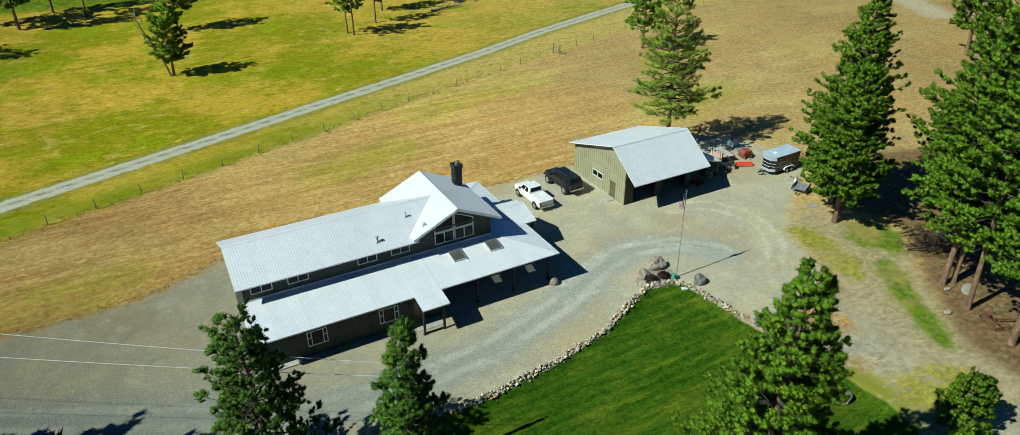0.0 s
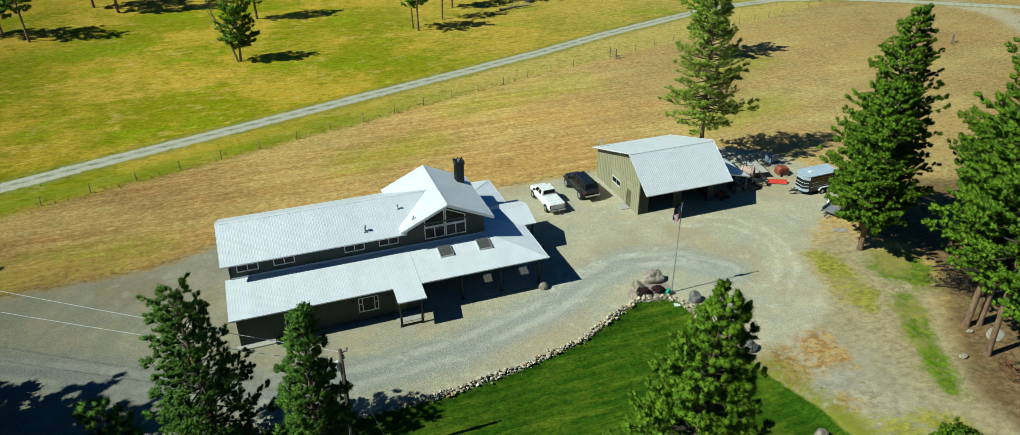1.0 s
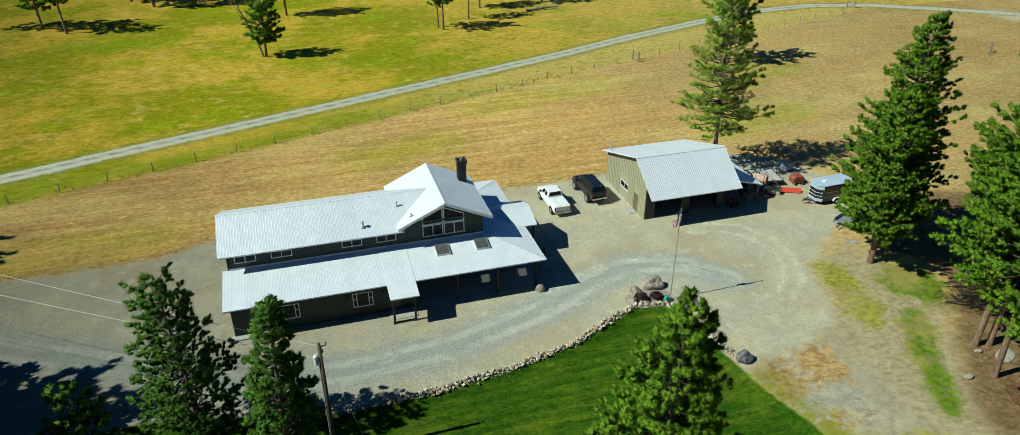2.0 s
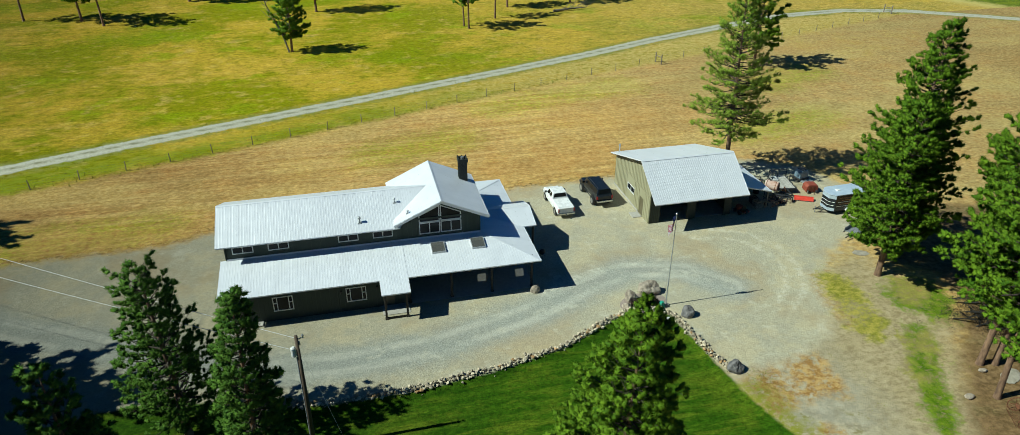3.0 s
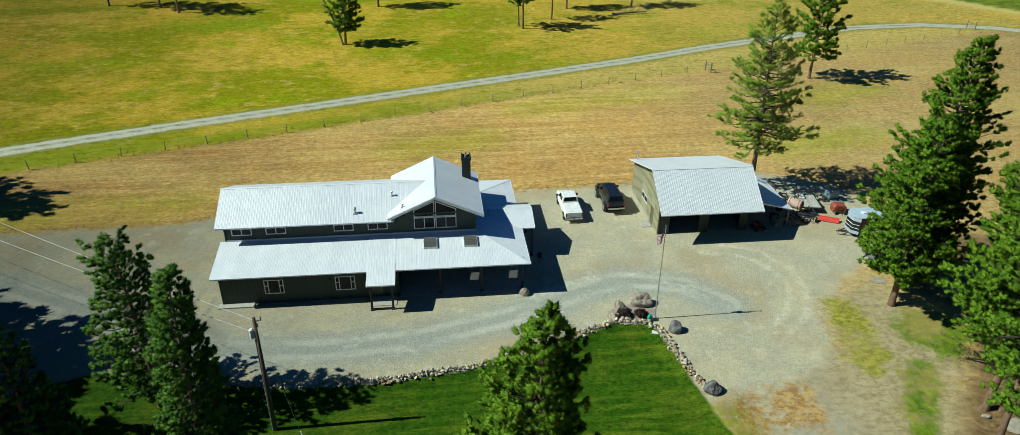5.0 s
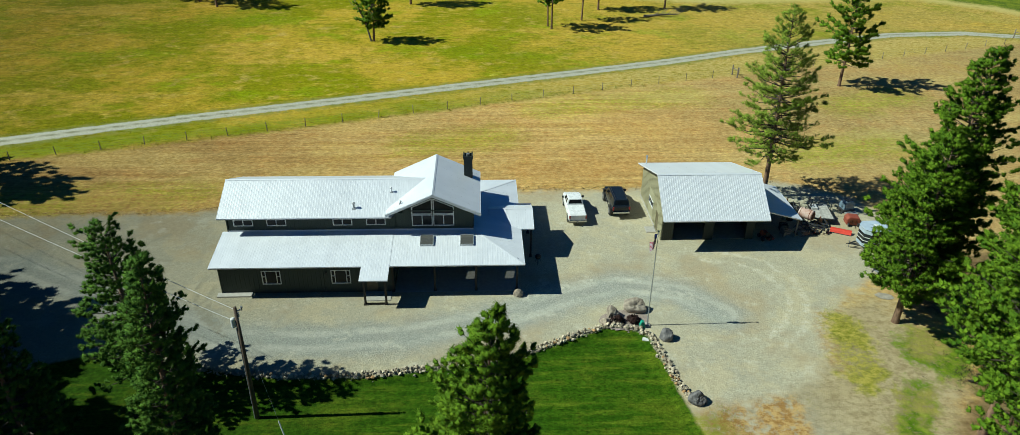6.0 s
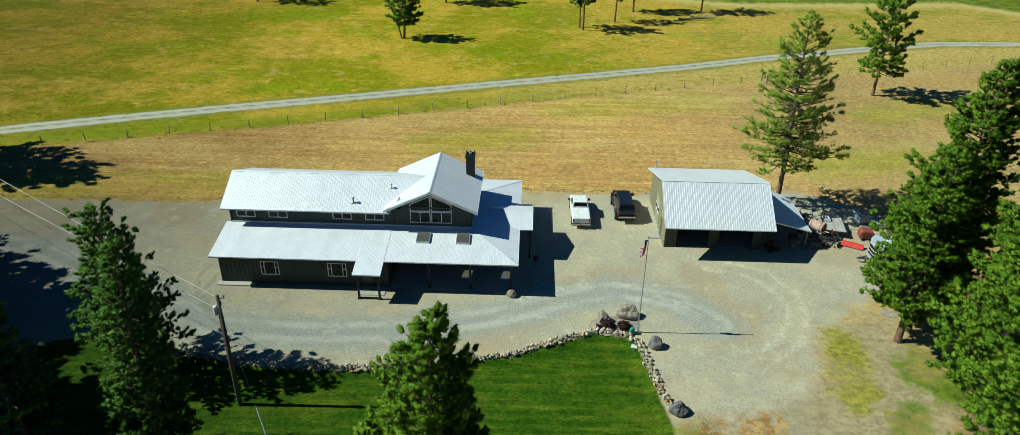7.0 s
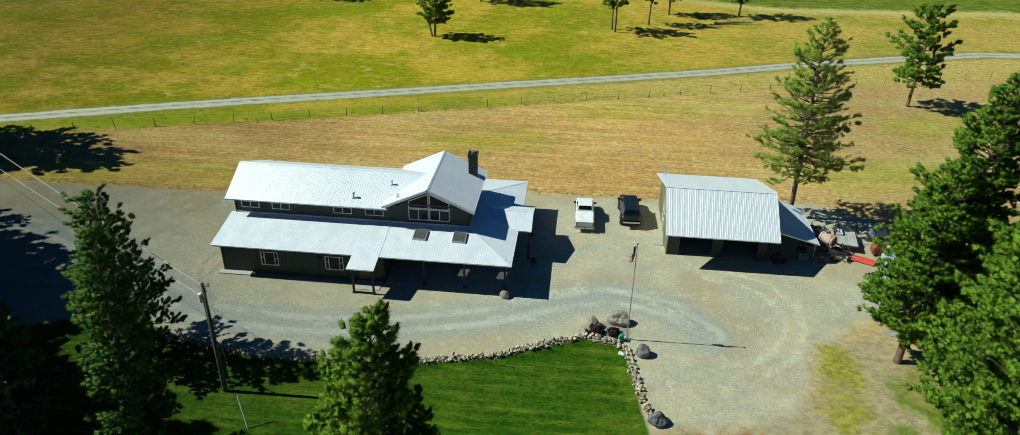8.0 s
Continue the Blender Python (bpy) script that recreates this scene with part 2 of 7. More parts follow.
def add_prism(bm, poly, axis, a, b):
    """A polygon given in two coordinates, drawn out along the third axis (0, 1 or 2) from a to b."""
    def at(p, v):
        q = list(p)
        q.insert(axis, v)
        return q
    va = [bm.verts.new(at(p, a)) for p in poly]
    vb = [bm.verts.new(at(p, b)) for p in poly]
    for k in range(len(poly)):
        bm.faces.new((va[k], va[(k + 1) % len(poly)], vb[(k + 1) % len(poly)], vb[k]))
    bm.faces.new(va[::-1])
    bm.faces.new(vb)
    bmesh.ops.recalc_face_normals(bm, faces=bm.faces)
    return bm


def prism(poly, axis, a, b, bevel=0.0):
    bm = add_prism(bmesh.new(), poly, axis, a, b)
    if bevel:
        bmesh.ops.bevel(bm, geom=list(bm.edges), offset=bevel, segments=2, affect="EDGES", profile=0.6)
    return bm


# ---------------------------------------------------------------- ground
def smooth01(t):
    t = np.clip(t, 0, 1)
    return t * t * (3 - 2 * t)


LAWN = [(-10, 38.4), (-4, 40.7), (2.0, 40.4), (8.3, 38.4), (13.2, 37.7), (18.6, 37.7), (25.5, 38.5), (31.7, 39.9), (36.2, 42.1), (38.8, 43.3), (41.2, 43.0), (42.3, 42.0), (42.7, 39.5), (43.2, 36.5), (43.6, 34.6), (44.0, 32.0), (44.8, 29.3), (45.5, 27.2), (45.6, 25.0), (46.0, 22.9), (45.6, 20.5), (40, 5), (-15, 5), (-16, 30), (-14, 36)]
GRAVEL = [(-90, 62.5), (-30, 64.1), (-3, 64.8), (1.3, 66.7), (5, 68.3), (33, 69.3), (47, 69.6), (64, 71.6), (71, 67), (74, 60), (72, 54), (66.4, 50.5), (60.8, 46.5), (58.6, 43.5), (57.0, 39.5), (54.5, 36.5), (50, 34.5), (44.5, 33.8), (42, 36), (41, 41), (38, 42), (30, 38), (18, 36), (5, 37), (-12, 36.5), (-30, 40), (-90, 46)]
DIRT = [(42, 38), (56, 40), (59, 46), (65, 48), (66.5, 42), (66.5, 36), (63.5, 31), (61.5, 26), (61, 19.5), (68, 14), (70, 5), (45, 5), (41, 17), (44.6, 24), (44, 30)]
GREEN_A = [(65.4, 42.8), (68.4, 41.5), (68.5, 38.5), (66.0, 35.5), (63.4, 37.8), (62.4, 40.2)]
GREEN_C = [(61.8, 36.4), (63.4, 35.6), (62.4, 32.4), (60.2, 29.8), (58.1, 26.4), (56.6, 24.2), (55.4, 24.6), (57.0, 28.1), (58.1, 31.2), (59.8, 34.2)]
GREEN_B = [(59.2, 45.0), (60.9, 44.0), (60.7, 40.6), (60.0, 36.5), (58.0, 34.7), (57.0, 36.5), (57.3, 39.8), (58.2, 42.6)]
GREEN_D = [(45.8, 26.3), (50.3, 24.2), (54.7, 22.4), (53.5, 18.0), (49.1, 20.4), (45.8, 23.0)]
LITTER = [(45.0, 35.0), (47.8, 35.0), (48.0, 32.0), (46.8, 29.5), (44.6, 29.8)]
LITTER_B = [(48.8, 34.8), (51.3, 35.6), (52.2, 33.5), (51.6, 30.2), (48.2, 30.4)]
LITTER_C = [(48.4, 27.4), (48.7, 26.0), (46.9, 25.3), (46.3, 26.6)]
EDGE_LITTER = [(58.3, 44.8), (57.4, 42.0), (56.9, 39.4), (57.2, 37.4)]
WOODS = [(67, 45.5), (69, 50), (74, 54), (80, 55), (95, 50), (95, 5), (57, 5), (57.5, 19), (57.6, 24.2), (60.4, 28), (63.6, 32.2), (66.5, 35.5), (69.5, 38.5), (69.5, 42)]
ROAD = [(-120, 50), (-80, 67), (-43.2, 81.6), (-27.0, 88.0), (-12.1, 93.8), (4.3, 99.6), (23.7, 106.4), (42.9, 113.1), (60.5, 119.6), (76.2, 126.0), (94.5, 132.2), (112, 138.0), (128, 139.6), (142, 136.0), (155, 127.5), (175, 113.0), (230, 80)]
DRIVE = [(-60, 58), (-16.7, 54.5), (-3.0, 47.5), (6.1, 42.6), (13.8, 42.0), (21.8, 42.6), (30.5, 45.2), (35.7, 47.8), (41.2, 49.8), (46.4, 48.4), (49.5, 45.0)]
RING = [(32, 47.7), (37.5, 50.3), (42.6, 50.4), (46.4, 48.0), (48.2, 46.1)]
RING_B = [(49, 56), (53, 55.2), (56.2, 53.4), (57.8, 50.6), (57.8, 46.8), (56.0, 42.6), (53.3, 40.5)]
RING_C = [(50, 53.9), (53, 53.3), (55.0, 51.8), (56.2, 49.4), (56.2, 46.8), (54.8, 43.6), (52.6, 41.6)]
SPUR = [(164.1, 120.5), (166.0, 113.5), (163.8, 105.3), (157.7, 95.1)]
TRACKS = [[(2.3, 52.0), (2.1, 49.9), (2.9, 47.3), (4.4, 44.9), (6.7, 42.9)], [(3.7, 50.4), (3.6, 48.3), (4.5, 45.8), (6.0, 44.2)], [(-3.9, 60.2), (-5.3, 58.8), (-5.2, 56.9), (-3.7, 55.2), (-1.9, 54.8)], [(-12.2, 54.4), (-11.3, 57.1), (-9.5, 58.9), (-7.0, 59.9)]]
OLIVE = [[(38, 96.5), (50, 99.5), (60, 102)], [(84, 97), (95, 102)], [(70, 79), (84, 83)], [(-25, 67), (-5, 69)], [(20, 83), (30, 86)]]
FAR_EDGE = [(-400, 250), (-20, 201), (20, 192.5), (55, 178), (81, 170.5), (108, 172.7), (134, 176.0), (150, 163), (162, 144), (171, 128), (400, 40)]
FENCE = [(-60, 70.0), (-22.3, 81.6), (-3.2, 87.7), (16.1, 94.2), (35.8, 100.7), (56.6, 107.6), (71.2, 112.2), (100, 121), (136, 133.0)]


def seg_dist(px, py, line, closed=False):
    d = np.full(px.shape, 1e9)
    pts = list(line) + ([line[0]] if closed else [])
    for (x0, y0), (x1, y1) in zip(pts, pts[1:]):
        vx, vy = x1 - x0, y1 - y0
        t = np.clip(((px - x0) * vx + (py - y0) * vy) / (vx * vx + vy * vy), 0, 1)
        d = np.minimum(d, np.hypot(px - x0 - t * vx, py - y0 - t * vy))
    return d


def inside_dist(px, py, poly):
    """Signed distance to a polygon's edge, positive inside."""
    d = seg_dist(px, py, poly, True)
    inn = np.zeros(px.shape, bool)
    for (x0, y0), (x1, y1) in zip(poly, poly[1:] + poly[:1]):
        cross = ((y0 > py) != (y1 > py)) & (px < (x1 - x0) * (py - y0) / ((y1 - y0) or 1e-9) + x0)
        inn ^= cross
    return np.where(inn, d, -d)


def above_line(px, py, line):
    """Signed distance to a line that runs from left to right, positive beyond it."""
    d = seg_dist(px, py, line)
    xs, ys = zip(*line)
    return np.where(py > np.interp(px, xs, ys), d, -d)


def ground_height(px, py):
    px, py = np.asarray(px, float), np.asarray(py, float)
    z = -0.62 * smooth01((42.0 - py) / 14.0)
    lawn = inside_dist(px, py, LAWN)
    z = z - 0.38 * smooth01((lawn + 0.1) / 1.0)
    z = z + 0.10 * np.sin(px * 0.07 + 1.3) * np.sin(py * 0.055) * smooth01((py - 75) / 30.0)
    z = z + 0.10 * smooth01(1 - np.abs(seg_dist(px, py, ROAD)) / 3.5) * 1.0
    return z


def gz(x, y):
    return float(ground_height(np.array([x]), np.array([y]))[0])


def axis_steps(stops):
    out = [stops[0][0]]
    for (a, _), (b, step) in zip(stops, stops[1:]):
        n = max(1, round((b - a) / step))
        out += [a + (b - a) * (k + 1) / n for k in range(n)]
    return np.array(out)


def build_ground():
    xs = axis_steps([(-1500, 0), (-400, 110), (-120, 14), (-50, 1.2), (-30, 1.0), (80, 0.5), (180, 1.5), (400, 14), (1500, 110)])
    ys = axis_steps([(-800, 0), (-100, 50), (-20, 8), (14, 2), (75, 0.5), (145, 1.0), (210, 3.0), (500, 20), (2000, 125)])
    gx, gy = np.meshgrid(xs, ys)
    px, py = gx.ravel(), gy.ravel()
    co = np.stack([px, py, ground_height(px, py)], 1)
    nx, ny = len(xs), len(ys)
    idx = np.arange(nx * ny).reshape(ny, nx)
    quads = np.stack([idx[:-1, :-1], idx[:-1, 1:], idx[1:, 1:], idx[1:, :-1]], -1).reshape(-1, 4)
    me = bpy.data.meshes.new("ground")
    me.vertices.add(len(co))
    me.vertices.foreach_set("co", co.ravel())
    me.loops.add(quads.size)
    me.loops.foreach_set("vertex_index", quads.ravel())
    me.polygons.add(len(quads))
    me.polygons.foreach_set("loop_start", np.arange(0, quads.size, 4))
    me.update(calc_edges=True)
    me.polygons.foreach_set("use_smooth", np.ones(len(quads), bool))
    zones = {
        "z_lawn": inside_dist(px, py, LAWN), "z_gravel": inside_dist(px, py, GRAVEL), "z_dirt": inside_dist(px, py, DIRT),
        "z_green": np.maximum(inside_dist(px, py, GREEN_A), inside_dist(px, py, GREEN_C)), "z_yellow": np.maximum(inside_dist(px, py, GREEN_B), inside_dist(px, py, GREEN_D)), "z_woods": inside_dist(px, py, WOODS),
        "z_road": seg_dist(px, py, ROAD), "z_drive": seg_dist(px, py, DRIVE),
        "z_ring": np.minimum(seg_dist(px, py, RING), np.minimum(seg_dist(px, py, RING_B), seg_dist(px, py, RING_C))), "z_meadow": above_line(px, py, FENCE),
        "z_north": above_line(px, py, ROAD), "z_far": above_line(px, py, FAR_EDGE),
        "z_litter": np.maximum(np.maximum(inside_dist(px, py, LITTER), inside_dist(px, py, LITTER_B)), inside_dist(px, py, LITTER_C)), "z_edge": seg_dist(px, py, EDGE_LITTER),
        "z_spur": seg_dist(px, py, SPUR),
        "z_track": np.min([seg_dist(px, py, line) for line in TRACKS], axis=0),
        "z_olive": np.min([seg_dist(px, py, line) for line in OLIVE], axis=0),
    }
    for name, v in zones.items():
        me.attributes.new(name, "FLOAT", "POINT").data.foreach_set("value", np.clip(v, -60, 60).astype(np.float32))
    me.materials.append(ground_material())
    return tagged(new("ground", me), "gravel yard, mown lawn, dry hay field and meadow", "ground", kind="structure")


def ground_material():
    m, nt, b = shader("ground_cover", 0.95, 0.0, 0.06)
    at = coords(nt)
    row = coords(nt, (0.40, 1.0, 1.0))
    patch = coords(nt, (0.9, 1.0, 1.0))
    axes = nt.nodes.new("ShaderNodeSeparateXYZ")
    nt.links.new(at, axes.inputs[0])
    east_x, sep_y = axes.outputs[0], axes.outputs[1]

    def times(a, b):
        return calc(nt, "MULTIPLY", a, b)

    def plus(a, b):
        return calc(nt, "ADD", a, b)

    def shift(c, v, lo, hi, a, b):
        """Lightens and darkens a colour by a fine pattern or a broad ramp."""
        g = nt.nodes.new("ShaderNodeCombineXYZ")
        k = span(nt, v, lo, hi, a, b, False)
        for i in range(3):
            nt.links.new(k, g.inputs[i])
        return mix(nt, 1.0, c, g.outputs[0], "MULTIPLY")
    n_wide, n_mid, n_small, n_fine = grain(nt, patch, 0.035, 5, 0.6), grain(nt, at, 0.22, 6, 0.62), grain(nt, at, 1.6, 5, 0.65), grain(nt, at, 9.0, 3)
    n_edge = calc(nt, "SUBTRACT", plus(times(grain(nt, at, 0.55, 6, 0.65), 1.4), times(n_small, 0.9)), 1.15)
    n_row = grain(nt, row, 1.5, 6, 0.7)
    n_row_fine = grain(nt, row, 5.0, 4, 0.7)
    clump = grain(nt, coords(nt, (0.7, 1.0, 1.0)), 1.9, 8, 0.78)
    tuft = grain(nt, coords(nt, (0.6, 1.0, 1.0)), 0.9, 9, 0.80)
    weave = grain(nt, coords(nt, (0.9, 1.0, 1.0)), 2.6, 7, 0.80)

    # dry mown field
    field = mix(nt, span(nt, clump, 0.32, 0.68), (0.345, 0.212, 0.072), (0.56, 0.41, 0.172))
    field = mix(nt, times(span(nt, n_row, 0.46, 0.64), 0.32), field, (0.30, 0.155, 0.055))
    field = mix(nt, times(span(nt, n_row_fine, 0.54, 0.70), 0.40), field, (0.62, 0.48, 0.23))
    field = mix(nt, times(span(nt, n_mid, 0.48, 0.64), 0.42), field, (0.36, 0.185, 0.062))
    olive = span(nt, plus(times(n_wide, 0.7), plus(times(n_mid, 0.35), times(tuft, 0.25))), 0.66, 0.78)
    field = mix(nt, times(times(olive, span(nt, clump, 0.42, 0.58)), 0.6), field, (0.35, 0.285, 0.06))
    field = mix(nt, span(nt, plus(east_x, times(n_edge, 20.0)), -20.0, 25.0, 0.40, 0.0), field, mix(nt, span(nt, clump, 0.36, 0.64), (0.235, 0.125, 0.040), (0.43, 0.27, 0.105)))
    young = span(nt, plus(field_of(nt, "z_olive"), times(n_edge, 6.0)), 0.5, 7.0, 1.0, 0.0)
    field = mix(nt, times(times(young, span(nt, clump, 0.38, 0.54)), 0.9), field, (0.315, 0.315, 0.030))
    swath = grain(nt, coords(nt, (0.045, 1.0, 1.0)), 0.85, 5, 0.68)
    mown = span(nt, plus(east_x, times(n_edge, 25.0)), 45.0, 90.0, 0.26, 0.06)
    field = mix(nt, times(span(nt, swath, 0.46, 0.60), mown), field, (0.235, 0.125, 0.042))
    field = mix(nt, times(span(nt, swath, 0.40, 0.52, 1.0, 0.0), mown), field, (0.62, 0.47, 0.22))
    fleck = grain(nt, coords(nt, (0.55, 1.0, 1.0)), 1.1, 6, 0.70)
    scatter = grain(nt, coords(nt, (0.55, 1.0, 1.0)), 2.7, 3, 0.60)
    rough_patch = times(span(nt, plus(times(n_wide, 0.5), times(n_mid, 0.5)), 0.42, 0.58, 0.2, 1.0), span(nt, plus(east_x, times(n_edge, 20.0)), 30.0, 90.0, 1.0, 0.3))
    field = mix(nt, times(times(span(nt, fleck, 0.53, 0.62), rough_patch), 0.45), field, (0.245, 0.125, 0.036))
    field = mix(nt, times(span(nt, fleck, 0.36, 0.45, 1.0, 0.0), 0.35), field, (0.66, 0.485, 0.185))
    field = shift(field, scatter, 0.36, 0.64, 0.84, 1.16)
    hay = grain(nt, coords(nt, (0.35, 1.0, 1.0)), 0.085, 5, 0.62)
    field = mix(nt, times(span(nt, hay, 0.50, 0.62), 0.55), field, mix(nt, span(nt, clump, 0.40, 0.60), (0.40, 0.295, 0.098), (0.58, 0.455, 0.195)))
    field = mix(nt, times(span(nt, hay, 0.38, 0.47, 1.0, 0.0), 0.45), field, mix(nt, span(nt, clump, 0.40, 0.60), (0.34, 0.19, 0.062), (0.50, 0.33, 0.13)))
    field = shift(field, weave, 0.38, 0.62, 0.80, 1.18)
    field = mix(nt, 1.0, field, (1.06, 0.99, 0.86), "MULTIPLY")
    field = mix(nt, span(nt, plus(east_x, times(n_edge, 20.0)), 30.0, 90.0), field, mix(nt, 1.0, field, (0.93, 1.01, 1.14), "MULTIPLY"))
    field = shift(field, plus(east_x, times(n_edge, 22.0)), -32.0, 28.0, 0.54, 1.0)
    field = shift(field, plus(times(n_wide, 0.5), times(n_mid, 0.5)), 0.40, 0.60, 0.80, 1.14)
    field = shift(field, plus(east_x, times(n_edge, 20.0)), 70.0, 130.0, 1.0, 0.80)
    # meadow past the fence
    broad = plus(times(grain(nt, patch, 0.05, 7, 0.66), 0.75), times(tuft, 0.30))
    meadow = mix(nt, span(nt, broad, 0.46, 0.60), (0.200, 0.195, 0.003), (0.400, 0.275, 0.028))
    meadow = mix(nt, times(span(nt, plus(times(grain(nt, patch, 0.09, 6, 0.66), 0.8), times(tuft, 0.25)), 0.55, 0.64), 0.80), meadow, (0.210, 0.255, 0.003))
    meadow = mix(nt, times(span(nt, plus(times(n_mid, 0.8), times(tuft, 0.3)), 0.60, 0.70), 0.60), meadow, (0.46, 0.32, 0.09))
    meadow = mix(nt, times(span(nt, tuft, 0.52, 0.66), 0.45), meadow, (0.12, 0.125, 0.005))
    east = span(nt, plus(east_x, times(n_edge, 30.0)), 20.0, 120.0)
    meadow = mix(nt, times(east, 0.70), meadow, mix(nt, span(nt, clump, 0.32, 0.68), (0.29, 0.195, 0.04), (0.48, 0.35, 0.12)))
    meadow = mix(nt, span(nt, plus(east_x, times(n_edge, 30.0)), -60.0, 10.0, 0.45, 0.0), meadow, mix(nt, span(nt, broad, 0.46, 0.60), (0.135, 0.125, 0.002), (0.275, 0.165, 0.010)))
    sward = grain(nt, coords(nt, (0.8, 1.0, 1.0)), 0.42, 6, 0.66)
    big = grain(nt, coords(nt, (0.6, 1.0, 1.0)), 0.045, 4, 0.6)
    meadow = mix(nt, times(span(nt, plus(times(big, 0.75), times(sward, 0.25)), 0.53, 0.63), 0.60), meadow, (0.165, 0.205, 0.003))
    meadow = mix(nt, times(span(nt, plus(times(big, 0.75), times(sward, 0.25)), 0.38, 0.48, 1.0, 0.0), 0.65), meadow, (0.43, 0.280, 0.042))
    meadow = mix(nt, times(span(nt, sward, 0.54, 0.66), 0.40), meadow, (0.140, 0.150, 0.004))
    meadow = mix(nt, times(span(nt, sward, 0.32, 0.44, 1.0, 0.0), 0.40), meadow, (0.50, 0.385, 0.085))
    meadow = shift(meadow, plus(times(fleck, 0.5), times(scatter, 0.5)), 0.40, 0.60, 0.78, 1.20)
    meadow = shift(meadow, plus(times(tuft, 0.5), times(weave, 0.5)), 0.40, 0.60, 0.72, 1.26)
    meadow = shift(meadow, plus(east_x, times(n_edge, 20.0)), -62.0, -2.0, 0.55, 1.05)
    z_f = plus(field_of(nt, "z_far"), times(n_edge, 5.0))
    meadow = mix(nt, times(span(nt, z_f, -7.0, -1.0), span(nt, east_x, 40.0, 75.0)), meadow, (0.46, 0.38, 0.13))
    meadow = mix(nt, times(span(nt, z_f, -2.0, 2.5), 0.92), meadow, shift(mix(nt, span(nt, sward, 0.42, 0.58), (0.055, 0.098, 0.004), (0.135, 0.175, 0.008)), weave, 0.40, 0.60, 0.75, 1.25))
    verge = times(span(nt, field_of(nt, "z_north"), -2.5, -1.0, 1.0, 0.0), span(nt, plus(east_x, times(n_edge, 25.0)), 5.0, 55.0, 0.0, 0.85))
    meadow = mix(nt, times(verge, span(nt, tuft, 0.38, 0.52)), meadow, mix(nt, span(nt, clump, 0.38, 0.62), (0.33, 0.235, 0.06), (0.56, 0.43, 0.16)))
    z_m = plus(field_of(nt, "z_meadow"), times(n_edge, 2.2))
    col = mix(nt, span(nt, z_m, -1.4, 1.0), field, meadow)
    lush = times(span(nt, z_m, -0.6, 1.2), span(nt, z_m, 2.0, 7.5, 1.0, 0.0))
    lush = times(lush, span(nt, plus(east_x, times(n_edge, 25.0)), -5.0, 60.0, 1.0, 0.15))
    col = mix(nt, times(times(lush, span(nt, tuft, 0.40, 0.55)), 0.8), col, (0.175, 0.210, 0.014))

    spur = span(nt, plus(field_of(nt, "z_spur"), times(n_edge, 4.0)), 1.5, 6.0, 1.0, 0.0)
    col = mix(nt, times(spur, 0.65), col, mix(nt, span(nt, clump, 0.38, 0.62), (0.36, 0.32, 0.22), (0.52, 0.47, 0.35)))

    # woodland floor and dirt
    wood = mix(nt, span(nt, n_small, 0.3, 0.7), (0.105, 0.066, 0.027), (0.24, 0.155, 0.076))
    wood = mix(nt, times(span(nt, n_mid, 0.5, 0.66), 0.6), wood, mix(nt, span(nt, clump, 0.4, 0.6), (0.08, 0.085, 0.02), (0.26, 0.20, 0.10)))
    wood = shift(wood, clump, 0.35, 0.65, 0.75, 1.2)
    dirt = mix(nt, span(nt, grain(nt, at, 1.1, 8, 0.75), 0.34, 0.66), (0.26, 0.222, 0.145), (0.46, 0.405, 0.29))
    dirt = mix(nt, times(span(nt, n_mid, 0.46, 0.64), 0.45), dirt, (0.31, 0.30, 0.25))
    weeds = times(span(nt, grain(nt, at, 0.33, 5, 0.6), 0.50, 0.64), span(nt, clump, 0.52, 0.60))
    dirt = mix(nt, times(weeds, 0.8), dirt, (0.19, 0.165, 0.06))
    dirt = mix(nt, times(span(nt, plus(east_x, times(n_edge, 4.0)), 49.0, 57.0), 0.8), dirt, mix(nt, span(nt, clump, 0.36, 0.62), (0.23, 0.170, 0.075), (0.42, 0.335, 0.185)))
    litter = span(nt, plus(field_of(nt, "z_litter"), times(n_edge, 2.6)), -1.0, 0.7)
    strip = span(nt, plus(field_of(nt, "z_edge"), times(n_edge, 1.2)), 0.2, 1.2, 0.6, 0.0)
    rusty = mix(nt, span(nt, clump, 0.40, 0.60), (0.27, 0.145, 0.045), (0.47, 0.315, 0.125))
    dirt = mix(nt, times(litter, span(nt, plus(times(n_mid, 0.5), times(n_small, 0.6)), 0.44, 0.58)), dirt, rusty)
    col = mix(nt, span(nt, plus(field_of(nt, "z_dirt"), times(n_edge, 3.0)), -2.2, 2.2), col, dirt)
    col = mix(nt, span(nt, plus(field_of(nt, "z_woods"), times(n_edge, 1.6)), -1.0, 1.4), col, wood)
    green = mix(nt, span(nt, n_small, 0.3, 0.7), (0.060, 0.120, 0.005), (0.170, 0.230, 0.018))
    green = shift(mix(nt, times(span(nt, n_mid, 0.45, 0.60), 0.6), green, (0.36, 0.27, 0.09)), clump, 0.35, 0.65, 0.72, 1.25)
    col = mix(nt, times(span(nt, plus(field_of(nt, "z_green"), times(n_edge, 3.4)), -0.8, 0.6), span(nt, clump, 0.34, 0.50)), col, green)

    straw = mix(nt, span(nt, clump, 0.36, 0.64), (0.150, 0.165, 0.012), (0.40, 0.335, 0.075))
